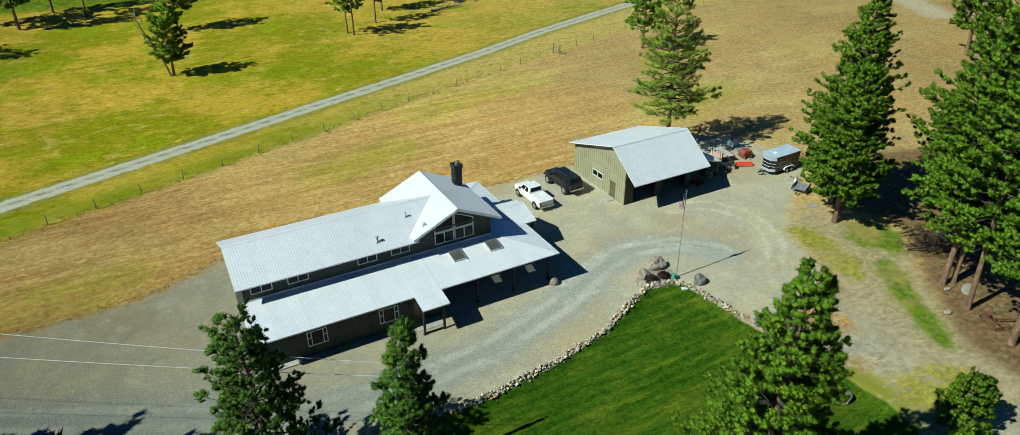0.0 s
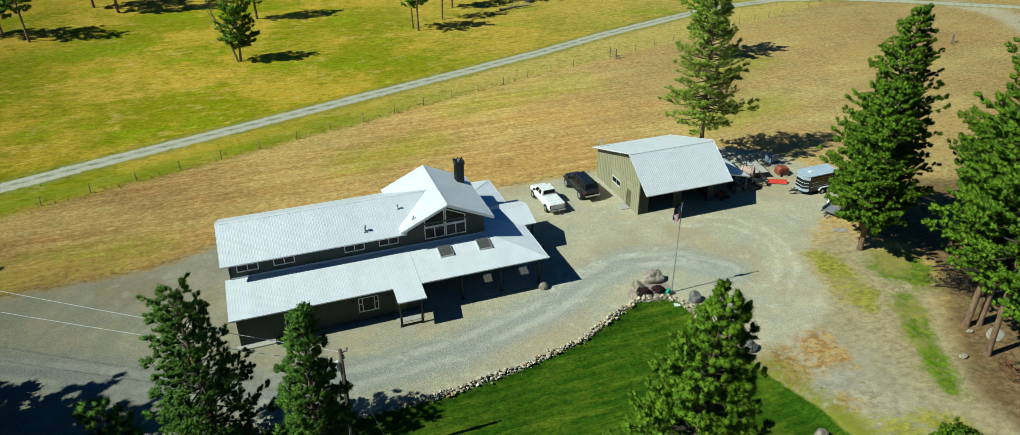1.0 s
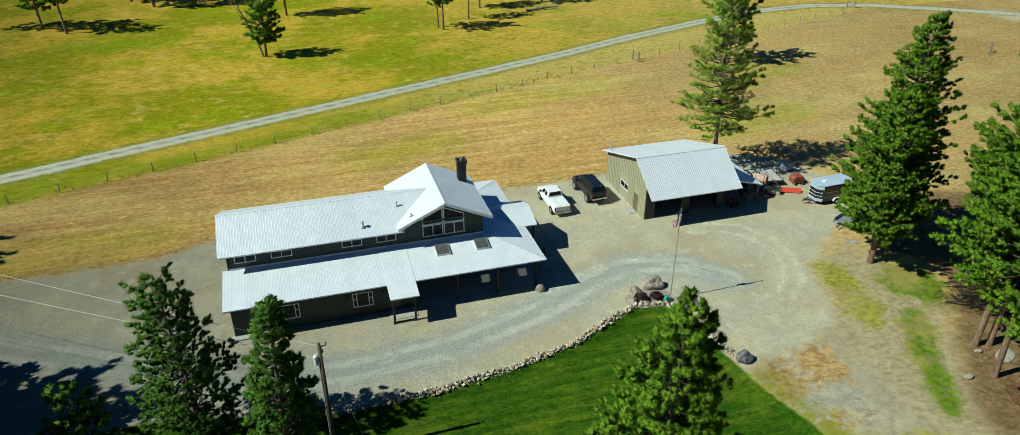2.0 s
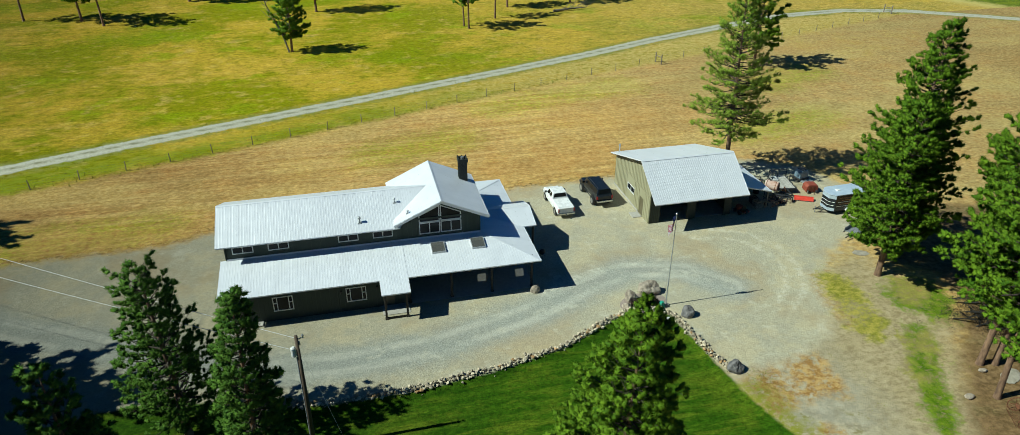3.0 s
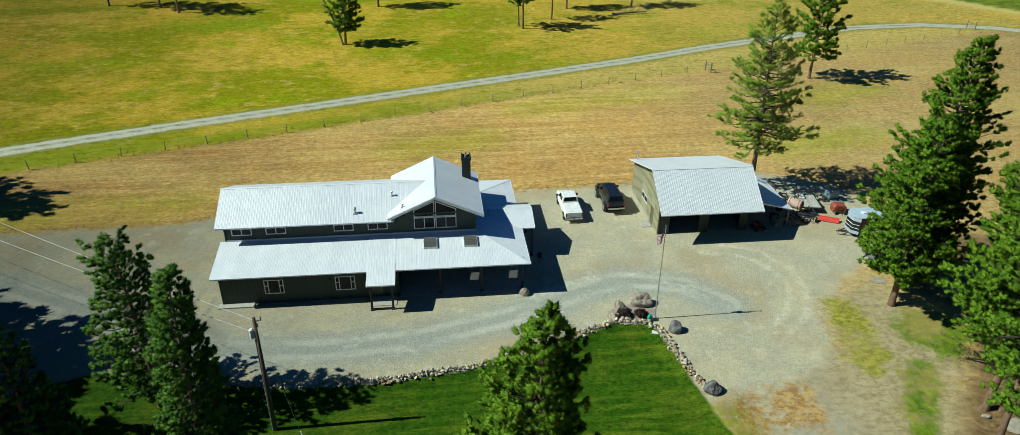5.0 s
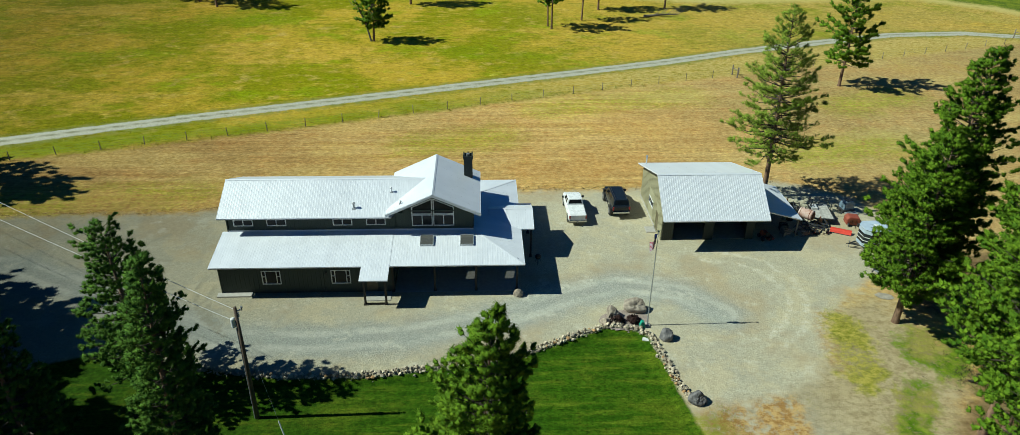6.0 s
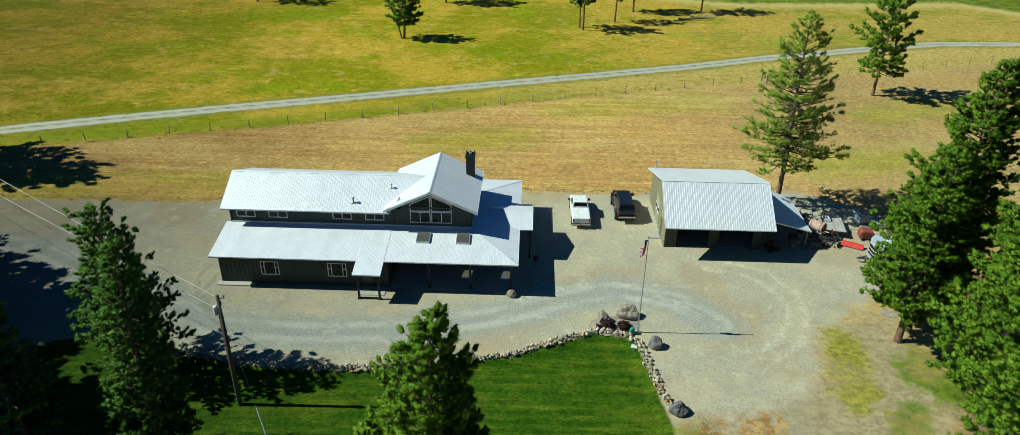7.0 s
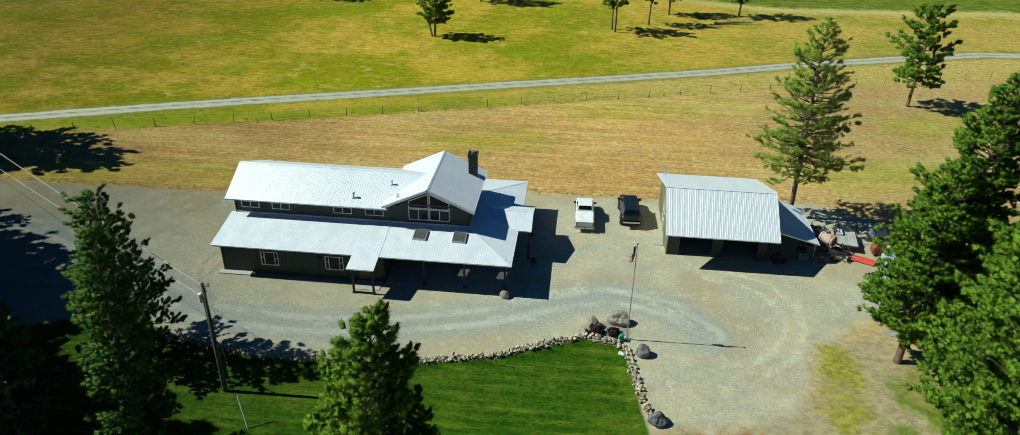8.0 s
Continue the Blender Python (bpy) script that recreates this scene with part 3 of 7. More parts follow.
    sparse_grass = times(span(nt, plus(field_of(nt, "z_yellow"), times(n_edge, 3.2)), -1.0, 0.5), span(nt, plus(times(n_mid, 0.5), times(clump, 0.5)), 0.38, 0.50))

    # gravel yard
    speck = grain(nt, at, 7.0, 5, 0.75)
    stones = mix(nt, span(nt, speck, 0.33, 0.67), (0.265, 0.246, 0.188), (0.42, 0.392, 0.315))
    stones = mix(nt, times(span(nt, n_mid, 0.40, 0.62), 0.55), stones, (0.285, 0.275, 0.235))
    worn = span(nt, grain(nt, patch, 0.28, 7, 0.72), 0.48, 0.60)
    stones = mix(nt, times(worn, 0.50), stones, (0.41, 0.355, 0.245))
    stones = mix(nt, times(span(nt, grain(nt, at, 0.11, 5, 0.6), 0.50, 0.64), 0.60), stones, (0.32, 0.255, 0.165))
    lane = plus(field_of(nt, "z_drive"), times(n_edge, 1.4))
    blue = mix(nt, span(nt, speck, 0.33, 0.67), (0.175, 0.192, 0.198), (0.31, 0.335, 0.338))
    stones = mix(nt, times(span(nt, lane, 0.8, 3.6, 1.0, 0.0), 0.75), stones, blue)
    wheel = span(nt, calc(nt, "ABSOLUTE", calc(nt, "SUBTRACT", calc(nt, "ABSOLUTE", field_of(nt, "z_drive")), 0.95)), 0.1, 0.7, 1.0, 0.0)
    stones = mix(nt, times(times(wheel, span(nt, n_mid, 0.36, 0.58)), 0.45), stones, (0.46, 0.45, 0.41))
    ringed = span(nt, plus(field_of(nt, "z_ring"), times(n_edge, 1.3)), 0.0, 0.6, 1.0, 0.0)
    stones = mix(nt, times(times(ringed, span(nt, n_small, 0.40, 0.60)), 0.6), stones, (0.54, 0.52, 0.46))
    dusty = times(span(nt, grain(nt, patch, 0.5, 6, 0.7), 0.54, 0.68), 0.45)
    stones = mix(nt, dusty, stones, (0.47, 0.45, 0.39))
    stones = shift(stones, grain(nt, at, 2.6, 7, 0.85), 0.36, 0.64, 0.86, 1.15)
    # Lens falloff put into the gravel's colour, darkest in the west.
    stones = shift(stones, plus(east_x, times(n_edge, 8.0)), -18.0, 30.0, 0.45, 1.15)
    marks = span(nt, plus(field_of(nt, "z_track"), times(n_edge, 0.15)), 0.12, 0.38, 1.0, 0.0)
    stones = mix(nt, times(marks, span(nt, n_small, 0.36, 0.56, 0.2, 0.75)), stones, (0.17, 0.16, 0.13))
    stones = mix(nt, 1.0, stones, (1.0, 0.975, 0.88), "MULTIPLY")
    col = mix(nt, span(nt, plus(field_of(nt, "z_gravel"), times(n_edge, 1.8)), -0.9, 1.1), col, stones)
    col = mix(nt, times(strip, span(nt, n_small, 0.40, 0.58)), col, rusty)

    col = mix(nt, sparse_grass, col, straw)

    # mown lawn
    stripe = nt.nodes.new("ShaderNodeTexWave")
    stripe.wave_type, stripe.bands_direction = "BANDS", "Y"
    stripe.inputs["Scale"].default_value, stripe.inputs["Distortion"].default_value, stripe.inputs["Detail"].default_value = 0.32, 3.0, 2.0
    stripe.inputs["Detail Scale"].default_value = 0.3
    nt.links.new(coords(nt, (0.12, 1.0, 1.0)), stripe.inputs["Vector"])
    turf = mix(nt, span(nt, n_small, 0.3, 0.7), (0.018, 0.050, 0.002), (0.040, 0.092, 0.004))
    turf = mix(nt, times(stripe.outputs["Fac"], 0.35), turf, (0.058, 0.115, 0.006))
    turf = mix(nt, times(span(nt, plus(times(n_mid, 0.7), times(clump, 0.3)), 0.48, 0.62), 0.55), turf, (0.105, 0.135, 0.010))
    streak = grain(nt, coords(nt, (0.13, 1.0, 1.0)), 1.5, 5, 0.7)
    turf = mix(nt, times(span(nt, streak, 0.50, 0.63), 0.45), turf, (0.125, 0.158, 0.012))
    turf = mix(nt, times(span(nt, streak, 0.36, 0.48, 1.0, 0.0), 0.5), turf, (0.016, 0.052, 0.002))
    turf = shift(turf, grain(nt, coords(nt, (0.6, 1, 1)), 5.0, 7, 0.85), 0.36, 0.64, 0.50, 1.50)
    # Shade and lens falloff painted into the turf: darker towards the west.
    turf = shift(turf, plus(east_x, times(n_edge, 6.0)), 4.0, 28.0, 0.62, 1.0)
    z_l = plus(field_of(nt, "z_lawn"), times(n_edge, 0.25))
    rim = times(span(nt, plus(field_of(nt, "z_lawn"), times(n_edge, 2.2)), -2.8, -0.6), span(nt, sep_y, 33.0, 35.0, 1.0, 0.0))
    ragged = times(rim, span(nt, clump, 0.36, 0.56))
    col = mix(nt, times(ragged, span(nt, field_of(nt, "z_gravel"), -1.5, 0.0, 1.0, 0.0)), col, (0.215, 0.215, 0.030))
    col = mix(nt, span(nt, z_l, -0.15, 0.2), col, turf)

    # two-track gravel road
    z_r = plus(field_of(nt, "z_road"), times(n_edge, 0.7))
    road = mix(nt, span(nt, speck, 0.3, 0.7), (0.30, 0.288, 0.225), (0.50, 0.478, 0.385))
    crown = span(nt, plus(field_of(nt, "z_road"), times(n_edge, 0.25)), 0.15, 0.60, 1.0, 0.0)
    road = mix(nt, times(crown, span(nt, n_small, 0.36, 0.56, 0.4, 1.0)), road, (0.20, 0.195, 0.12))
    col = mix(nt, times(span(nt, z_r, 1.5, 3.4, 1.0, 0.0), span(nt, tuft, 0.42, 0.56)), col, (0.19, 0.20, 0.05))
    col = mix(nt, span(nt, z_r, 1.2, 1.7, 1.0, 0.0), col, road)

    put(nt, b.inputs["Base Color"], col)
    rough_ground = span(nt, field_of(nt, "z_gravel"), -1.0, 0.5, 1.0, 0.15)
    relief(nt, b, plus(times(times(clump, rough_ground), 0.9), times(plus(n_fine, n_small), 0.6)), 0.6, 0.12)
    return m


build_ground()


# ---------------------------------------------------------------- building helpers
def clip(bm, poly):
    """Keeps what lies inside a convex polygon, by its corners in order and its normal."""
    pts = [Vector(p) for p in poly]
    n = (pts[1] - pts[0]).cross(pts[2] - pts[1]).normalized()
    for a, b in zip(pts, pts[1:] + pts[:1]):
        out = (b - a).cross(n).normalized()
        if bm.verts and max((v.co - a).dot(out) for v in bm.verts) > 1e-4:
            bmesh.ops.bisect_plane(bm, geom=list(bm.verts) + list(bm.edges) + list(bm.faces), plane_co=a, plane_no=out, clear_outer=True, dist=1e-5)


def sheet(o, u, v, us, vs, heights, holes=()):
    """A sheet over the breaks us and vs in the frame o, u, v; heights lift each break of us."""
    n = u.cross(v)
    bm = bmesh.new()
    grid = [[bm.verts.new(o + u * s + v * t + n * h) for s, h in zip(us, heights)] for t in vs]
    for j in range(len(vs) - 1):
        for i in range(len(us) - 1):
            cu, cv = (us[i] + us[i + 1]) / 2, (vs[j] + vs[j + 1]) / 2
            if not any(a < cu < b and c < cv < d for a, b, c, d in holes):
                bm.faces.new((grid[j][i], grid[j][i + 1], grid[j + 1][i + 1], grid[j + 1][i]))
    bmesh.ops.delete(bm, geom=[w for w in bm.verts if not w.link_faces], context="VERTS")
    return bm


PANEL, RIB = 0.914, 0.2285


def roof_slope(owner, poly, holes=(), trim=(), depth=0.16, rib=0.0042, cover="roof", edge="trim_white"):
    """One slope: ribbed panels, deck underneath and edge boards. poly starts with the eave's two ends, from left to right as seen from outside."""
    pts = [Vector(p) for p in poly]
    o, u = pts[0], (pts[1] - pts[0]).normalized()
    n = (pts[1] - pts[0]).cross(pts[2] - pts[1]).normalized()
    v = n.cross(u)
    uv = [((p - o).dot(u), (p - o).dot(v)) for p in pts]
    u0, u1 = min(a for a, _ in uv), max(a for a, _ in uv)
    v1 = max(b for _, b in uv)
    k, cols = u0, []
    while k < u1 - 0.01:
        cols.append((k, min(k + PANEL, u1)))
        k += PANEL
    for a, b in cols:
        prof = [(a, 0.0)]
        for i in range(4):
            c = a + RIB * (i + 0.5)
            prof += [(c - 0.034, 0.0), (c - 0.014, rib), (c + 0.014, rib), (c + 0.034, 0.0)]
        prof = [p for p in prof if p[0] < b - 0.002] + [(b - 0.001, 0.0)]
        near = [h for h in holes if h[0] < b and h[1] > a]
        cuts = sorted({e for h in near for e in h[:2] if a < e < b})
        for e in cuts:
            prof.append((e, float(np.interp(e, [p[0] for p in prof], [p[1] for p in prof]))))
        prof.sort()
        vs = sorted({0.0, v1, *(e for h in near for e in h[2:])})
        bm = sheet(o, u, v, [p[0] for p in prof], vs, [p[1] for p in prof], near)
        clip(bm, pts)
        if bm.faces:
            part("roof_panel", bm, M[cover], owner)
        else:
            bm.free()
    us = sorted({u0, u1, *(e for h in holes for e in h[:2])})
    vs = sorted({0.0, v1, *(e for h in holes for e in h[2:])})
    deck = sheet(o, u, v, us, vs, [-depth] * len(us), holes)
    clip(deck, pts)
    bmesh.ops.reverse_faces(deck, faces=list(deck.faces))
    part("roof_deck", deck, M["soffit"], owner)
    for i in trim:
        a, b = pts[i], pts[(i + 1) % len(pts)]
        part("fascia", add_bar(bmesh.new(), a - n * 0.045, b - n * 0.045, 0.04, 0.11), M[edge], owner)
    return o, u, v, n


def ridge_cap(owner, a, b, w=0.30, fall=0.45):
    """A folded cap over a ridge or hip, falling to both sides."""
    a, b = Vector(a), Vector(b)
    d = (b - a).normalized()
    side = d.cross(Vector((0, 0, 1))).normalized()
    bm = bmesh.new()
    rows = [[bm.verts.new(p + side * (k * w / 2) + Vector((0, 0, 0.020 - abs(k) * fall * w / 2))) for k in (-1, 0, 1)] for p in (a, b)]
    for k in (0, 1):
        bm.faces.new((rows[0][k], rows[0][k + 1], rows[1][k + 1], rows[1][k]))
    bmesh.ops.recalc_face_normals(bm, faces=list(bm.faces))
    part("ridge_cap", bm, M["roof"], owner)


def wall_run(owner, axis, at, thick, a, b, z0, z1, openings, material, name="wall"):
    """A wall along x (axis 0) or y (axis 1) with its near face at `at`, with openings (a, b, z0, z1) cut through it."""
    cs = sorted({a, b, *(e for h in openings for e in h[:2])})
    zs = sorted({z0, z1, *(e for h in openings for e in h[2:])})
    o, u = (Vector((0, at, 0)), Vector((1, 0, 0))) if axis == 0 else (Vector((at, 0, 0)), Vector((0, 1, 0)))
    bm = sheet(o, u, Vector((0, 0, 1)), cs, zs, [0.0] * len(cs), openings)
    ext = bmesh.ops.extrude_face_region(bm, geom=list(bm.faces), use_keep_orig=True)
    move = Vector((0, thick, 0)) if axis == 0 else Vector((thick, 0, 0))
    bmesh.ops.translate(bm, vec=move, verts=[e for e in ext["geom"] if isinstance(e, bmesh.types.BMVert)])
    bmesh.ops.recalc_face_normals(bm, faces=list(bm.faces))
    return part(name, bm, material, owner)


def batten(owner, x, y, z0, z1, material, along=0):
    """A vertical batten on a wall that runs along x (0) or y (1)."""
    key = material.name + "_batten"
    me = bpy.data.meshes.get(key)
    if me is None:
        me = mesh_of(box(-0.5, 0.5, -0.5, 0.5, 0, 1), key)
        me.materials.append(material)
    ob = part("batten", me, None, owner)
    sx, sy = (0.05, 0.03) if along == 0 else (0.03, 0.05)
    ob.matrix_basis = Matrix.Translation((x, y, z0)) @ Matrix.Diagonal((sx, sy, z1 - z0, 1))
    return ob


def window(owner, axis, at, a, b, z0, z1, splits=(), bars=(), out=-1, frame_mat="trim_white"):
    """A framed window in an opening along x (axis 0) or y (axis 1); out: the sign of the outside. splits: upright mullions; bars: cross bars as (a, b, z)."""
    f = 0.075
    lo, hi = sorted((at + out * 0.035, at - out * 0.10))
    bm = bmesh.new()

    def bx(p, q, r, s):
        if axis == 0:
            add_box(bm, p, q, lo, hi, r, s)
        else:
            add_box(bm, lo, hi, p, q, r, s)
    bx(a, b, z0, z0 + f)
    bx(a, b, z1 - f, z1)
    bx(a, a + f, z0 + f, z1 - f)
    bx(b - f, b, z0 + f, z1 - f)
    for s in splits:
        bx(s - 0.035, s + 0.035, z0 + f, z1 - f)
    for p, q, z in bars:
        bx(p, q, z - 0.03, z + 0.03)
    w = part("window", bm, M[frame_mat], owner, "white window frame")
    g = at - out * 0.04
    edges = [a + f, *splits, b - f]
    for p, q in zip(edges, edges[1:]):
        lo2, hi2 = g - 0.008, g + 0.008
        part("pane", box(p, q, lo2, hi2, z0 + f, z1 - f) if axis == 0 else box(lo2, hi2, p, q, z0 + f, z1 - f), M["glass"], w)
    return w


def post(owner, x, y, z0, z1, w=0.18, material="wood_dark"):
    bm = box(x - w / 2, x + w / 2, y - w / 2, y + w / 2, z0, z1, 0.012)
    add_box(bm, x - w * 0.75, x + w * 0.75, y - w * 0.75, y + w * 0.75, z0, z0 + 0.14, 0.01)
    return part("post", bm, M[material], owner)


# ---------------------------------------------------------------- the house
house = thing("house", "two-storey dark green house with white ribbed metal roofs", "house", (16.5, 57.0, 0.0), world=True)
LOW_Z, LOW_TOP = 3.30, 4.15
UP_Z, UP_RIDGE = 5.90, 7.92
GAB_Z, GAB_TOP = 6.29, 8.29
X0, X1, XE = 4.62, 27.5, 32.1

# storey walls
low_wins = [(8.40, 10.10, 0.95, 2.40), (14.60, 16.35, 0.95, 2.40)]
wall_run(house, 0, 49.2, 0.16, X0, 20.2, 0, 3.28, [*low_wins, (17.75, 18.75, 0.05, 2.1)], M["wall_dark"])
part("wall", prism([(49.36, 0), (60.44, 0), (60.44, 3.75), (53.3, 3.75), (49.36, 3.28)], 0, X0, X0 + 0.16), M["wall_dark"], house)
wall_run(house, 1, 20.2, -0.16, 49.36, 53.2, 0, 3.28, [(50.6, 51.5, 0.05, 2.1)], M["wall_dark"])
wall_run(house, 0, 53.3, 0.16, 20.04, X1, 0, 4.3, [(21.2, 23.6, 0.9, 2.2), (24.6, 25.5, 0.05, 2.1)], M["wall_dark"])
wall_run(house, 1, X1, -0.16, 53.46, 60.6, 0, 6.45, [(56.8, 57.8, 0.05, 2.1)], M["wall_dark"])
wall_run(house, 0, 60.6, -0.16, X0 + 0.16, X1, 0, 6.08, [], M["wall_dark"])
up_wins = [(5.25, 7.05, 4.72, 5.42), (8.30, 10.10, 4.72, 5.42), (14.40, 16.20, 4.72, 5.42), (17.50, 19.30, 4.72, 5.42)]
wall_run(house, 0, 53.3, 0.16, X0, 20.3, 3.95, 6.2, up_wins, M["wall_dark"])
part("wall", prism([(53.3, 3.75), (53.3, 6.16), (56.7, 7.75), (60.6, 6.08), (60.6, 3.75)], 0, X0, X0 + 0.16), M["wall_dark"], house)

# front gable with the tall window cut through
GX = 23.72


def gable_under(x):
    return GAB_TOP - 0.459 * abs(x - 23.79) - 0.14


def glass_top(x):
    return 7.46 - 0.459 * abs(x - GX)


bm = bmesh.new()
for xa, xb in ((20.2, 21.75), (25.69, X1)):
    add_prism(bm, [(xa, 4.3), (xb, 4.3), (xb, gable_under(xb)), (xa, gable_under(xa))], 1, 53.3, 53.46)
for xa, xb in ((21.75, GX), (GX, 25.69)):
    add_prism(bm, [(xa, 4.3), (xb, 4.3), (xb, 4.58), (xa, 4.58)], 1, 53.3, 53.46)
    mid = 23.79 if xa < 23.79 < xb else (xa + xb) / 2
    add_prism(bm, [(xa, glass_top(xa)), (xb, glass_top(xb)), (xb, gable_under(xb)), (mid, gable_under(mid)), (xa, gable_under(xa))], 1, 53.3, 53.46)
part("gable_wall", bm, M["wall_dark"], house)
part("trim_board", box(20.2, X1, 53.26, 53.298, 6.10, 6.28), M["batten_dark"], house)
for xa, xb in ((21.75, GX - 0.04), (GX + 0.04, 25.69)):
    window(house, 0, 53.3, xa, xb, 4.58, 5.76, [(xa + xb) / 2])
    f, out, inn = 0.085, 53.265, 53.40
    bm = bmesh.new()
    ta, tb = glass_top(xa) - 0.0, glass_top(xb) - 0.0
    lean = math.copysign(0.459, GX - (xa + xb) / 2)
    add_prism(bm, [(xa, 5.80), (xb, 5.80), (xb, 5.80 + f), (xa, 5.80 + f)], 1, out, inn)
    add_prism(bm, [(xa, ta - f * 1.1), (xb, tb - f * 1.1), (xb, tb), (xa, ta)], 1, out, inn)
    for p, q in ((xa, xa + f), (xb - f, xb)):
        add_prism(bm, [(p, 5.80 + f), (q, 5.80 + f), (q, glass_top(q) - f), (p, glass_top(p) - f)], 1, out, inn)
    w = part("window", bm, M["trim_white"], house, "white trapezoid window frame")
    part("pane", prism([(xa + f, 5.88), (xb - f, 5.88), (xb - f, glass_top(xb - f) - f), (xa + f, glass_top(xa + f) - f)], 1, 53.33, 53.345), M["glass"], w)

for a, b, c, d in low_wins:
    q = 0.36
    window(house, 0, 49.2, a, b, c, d, [a + q, b - q], [(a, a + q, (c + d) / 2 + 0.1), (b - q, b, (c + d) / 2 + 0.1)])
for a, b, c, d in up_wins:
    window(house, 0, 53.3, a, b, c, d, [(a + b) / 2])
window(house, 0, 53.3, 21.2, 23.6, 0.9, 2.2, [22.4])
for x0, y0, ax in ((17.75, 49.2, 0), (24.6, 53.3, 0)):
    d = part("door", box(x0, x0 + 1.0, y0 + 0.04, y0 + 0.09, 0.05, 2.1), M["door_brown"], house, "dark brown entry door")
    part("door_handle", box(x0 + 0.86, x0 + 0.92, y0 - 0.02, y0 + 0.04, 0.98, 1.06, 0.01), M["galv"], d)
d = part("door", box(20.06, 20.11, 50.6, 51.5, 0.05, 2.1), M["door_brown"], house)
d = part("door", box(X1 - 0.1, X1 - 0.05, 56.8, 57.8, 0.05, 2.1), M["door_brown"], house)

# battens
for k in range(39):
    x = X0 + 0.2 + 0.4 * k
    if x < 20.1 and not any(a - 0.06 < x < b + 0.06 for a, b, _, _ in low_wins) and not 17.7 < x < 18.8:
        batten(house, x, 49.185, 0.12, 3.2, M["batten_dark"])
    if x < 20.2 and not any(a - 0.06 < x < b + 0.06 for a, b, _, _ in up_wins):
        batten(house, x, 53.285, 4.2, 6.0, M["batten_dark"])
for k in range(19):
    x = 20.3 + 0.4 * k
    if x < X1 and not 21.7 < x < 25.74:
        batten(house, x, 53.285, 4.3, gable_under(x) - 0.06, M["batten_dark"])
    if x < X1 and not 21.1 < x < 23.7 and not 24.5 < x < 25.7:
        batten(house, x, 53.285, 0.12, 3.9, M["batten_dark"])
for k in range(18):
    y = 53.6 + 0.4 * k
    batten(house, X1 + 0.015, y, 4.3, 6.3, M["batten_dark"], 1)

# upper roofs
roof_slope(house, [(4.06, 52.54, UP_Z), (19.96, 52.54, UP_Z), (23.6, 56.7, UP_RIDGE), (4.06, 56.7, UP_RIDGE)], trim=(0, 3), edge="roof")
roof_slope(house, [(23.6, 61.0, 6.12), (4.06, 61.0, 6.12), (4.06, 56.7, UP_RIDGE), (23.6, 56.7, UP_RIDGE)], trim=(0, 1), edge="roof")
ridge_cap(house, (4.06, 56.7, UP_RIDGE), (22.95, 56.7, UP_RIDGE))
roof_slope(house, [(19.44, 61.38, GAB_Z), (19.44, 52.42, GAB_Z), (23.79, 52.42, GAB_TOP), (23.79, 61.38, GAB_TOP)], trim=(0, 1, 3), edge="roof")
roof_slope(house, [(28.2, 52.42, GAB_Z), (28.2, 61.38, GAB_Z), (23.79, 61.38, GAB_TOP), (23.79, 52.42, GAB_TOP)], trim=(0, 1, 3), edge="roof")
ridge_cap(house, (23.79, 52.40, GAB_TOP), (23.79, 61.40, GAB_TOP))
part("gable_wall", prism([(20.2, 6.0), (X1, 6.0), (X1, gable_under(X1)), (23.79, gable_under(23.79)), (20.2, gable_under(20.2))], 1, 60.44, 60.6), M["wall_dark"], house)
for p, q in (((19.44, 52.41, GAB_Z), (23.79, 52.41, GAB_TOP)), ((28.2, 52.41, GAB_Z), (23.79, 52.41, GAB_TOP))):
    part("barge_board", add_bar(bmesh.new(), Vector(p) - Vector((0, 0.03, 0.16)), Vector(q) - Vector((0, 0.03, 0.16)), 0.04, 0.22), M["roof"], house)
for y in (52.7,):
    part("gable_soffit", prism([(20.2, 6.2), (21.0, 6.2), (21.0, 6.34), (20.2, 6.34)], 1, 52.6, 53.26), M["wall_dark"], house)

# lower roofs with two skylights
slope = (LOW_TOP - LOW_Z) / 5.0
sv = math.hypot(1, slope)
SKY = [(22.60, 23.80), (26.30, 27.50)]
holes = [(a - 4.17, b - 4.17, (50.95 - 48.3) * sv, (52.30 - 48.3) * sv) for a, b in SKY]
roof_slope(house, [(4.17, 48.3, LOW_Z), (XE, 48.3, LOW_Z), (X1, 53.3, LOW_TOP), (4.17, 53.3, LOW_TOP)], holes=holes, trim=(0, 3), edge="roof")
roof_slope(house, [(XE, 48.3, LOW_Z), (XE, 65.6, LOW_Z), (X1, 60.6, LOW_TOP), (X1, 53.3, LOW_TOP)], trim=(0,), edge="roof")
roof_slope(house, [(XE, 65.6, LOW_Z), (19.5, 65.6, LOW_Z), (19.5, 60.6, LOW_TOP), (X1, 60.6, LOW_TOP)], trim=(0, 1), edge="roof")
ridge_cap(house, (XE, 48.3, LOW_Z), (X1, 53.3, LOW_TOP), 0.24, 0.12)
ridge_cap(house, (XE, 65.6, LOW_Z), (X1, 60.6, LOW_TOP), 0.24, 0.12)
part("flashing", box(X0, X1, 53.25, 53.296, LOW_TOP - 0.02, LOW_TOP + 0.14), M["roof"], house)
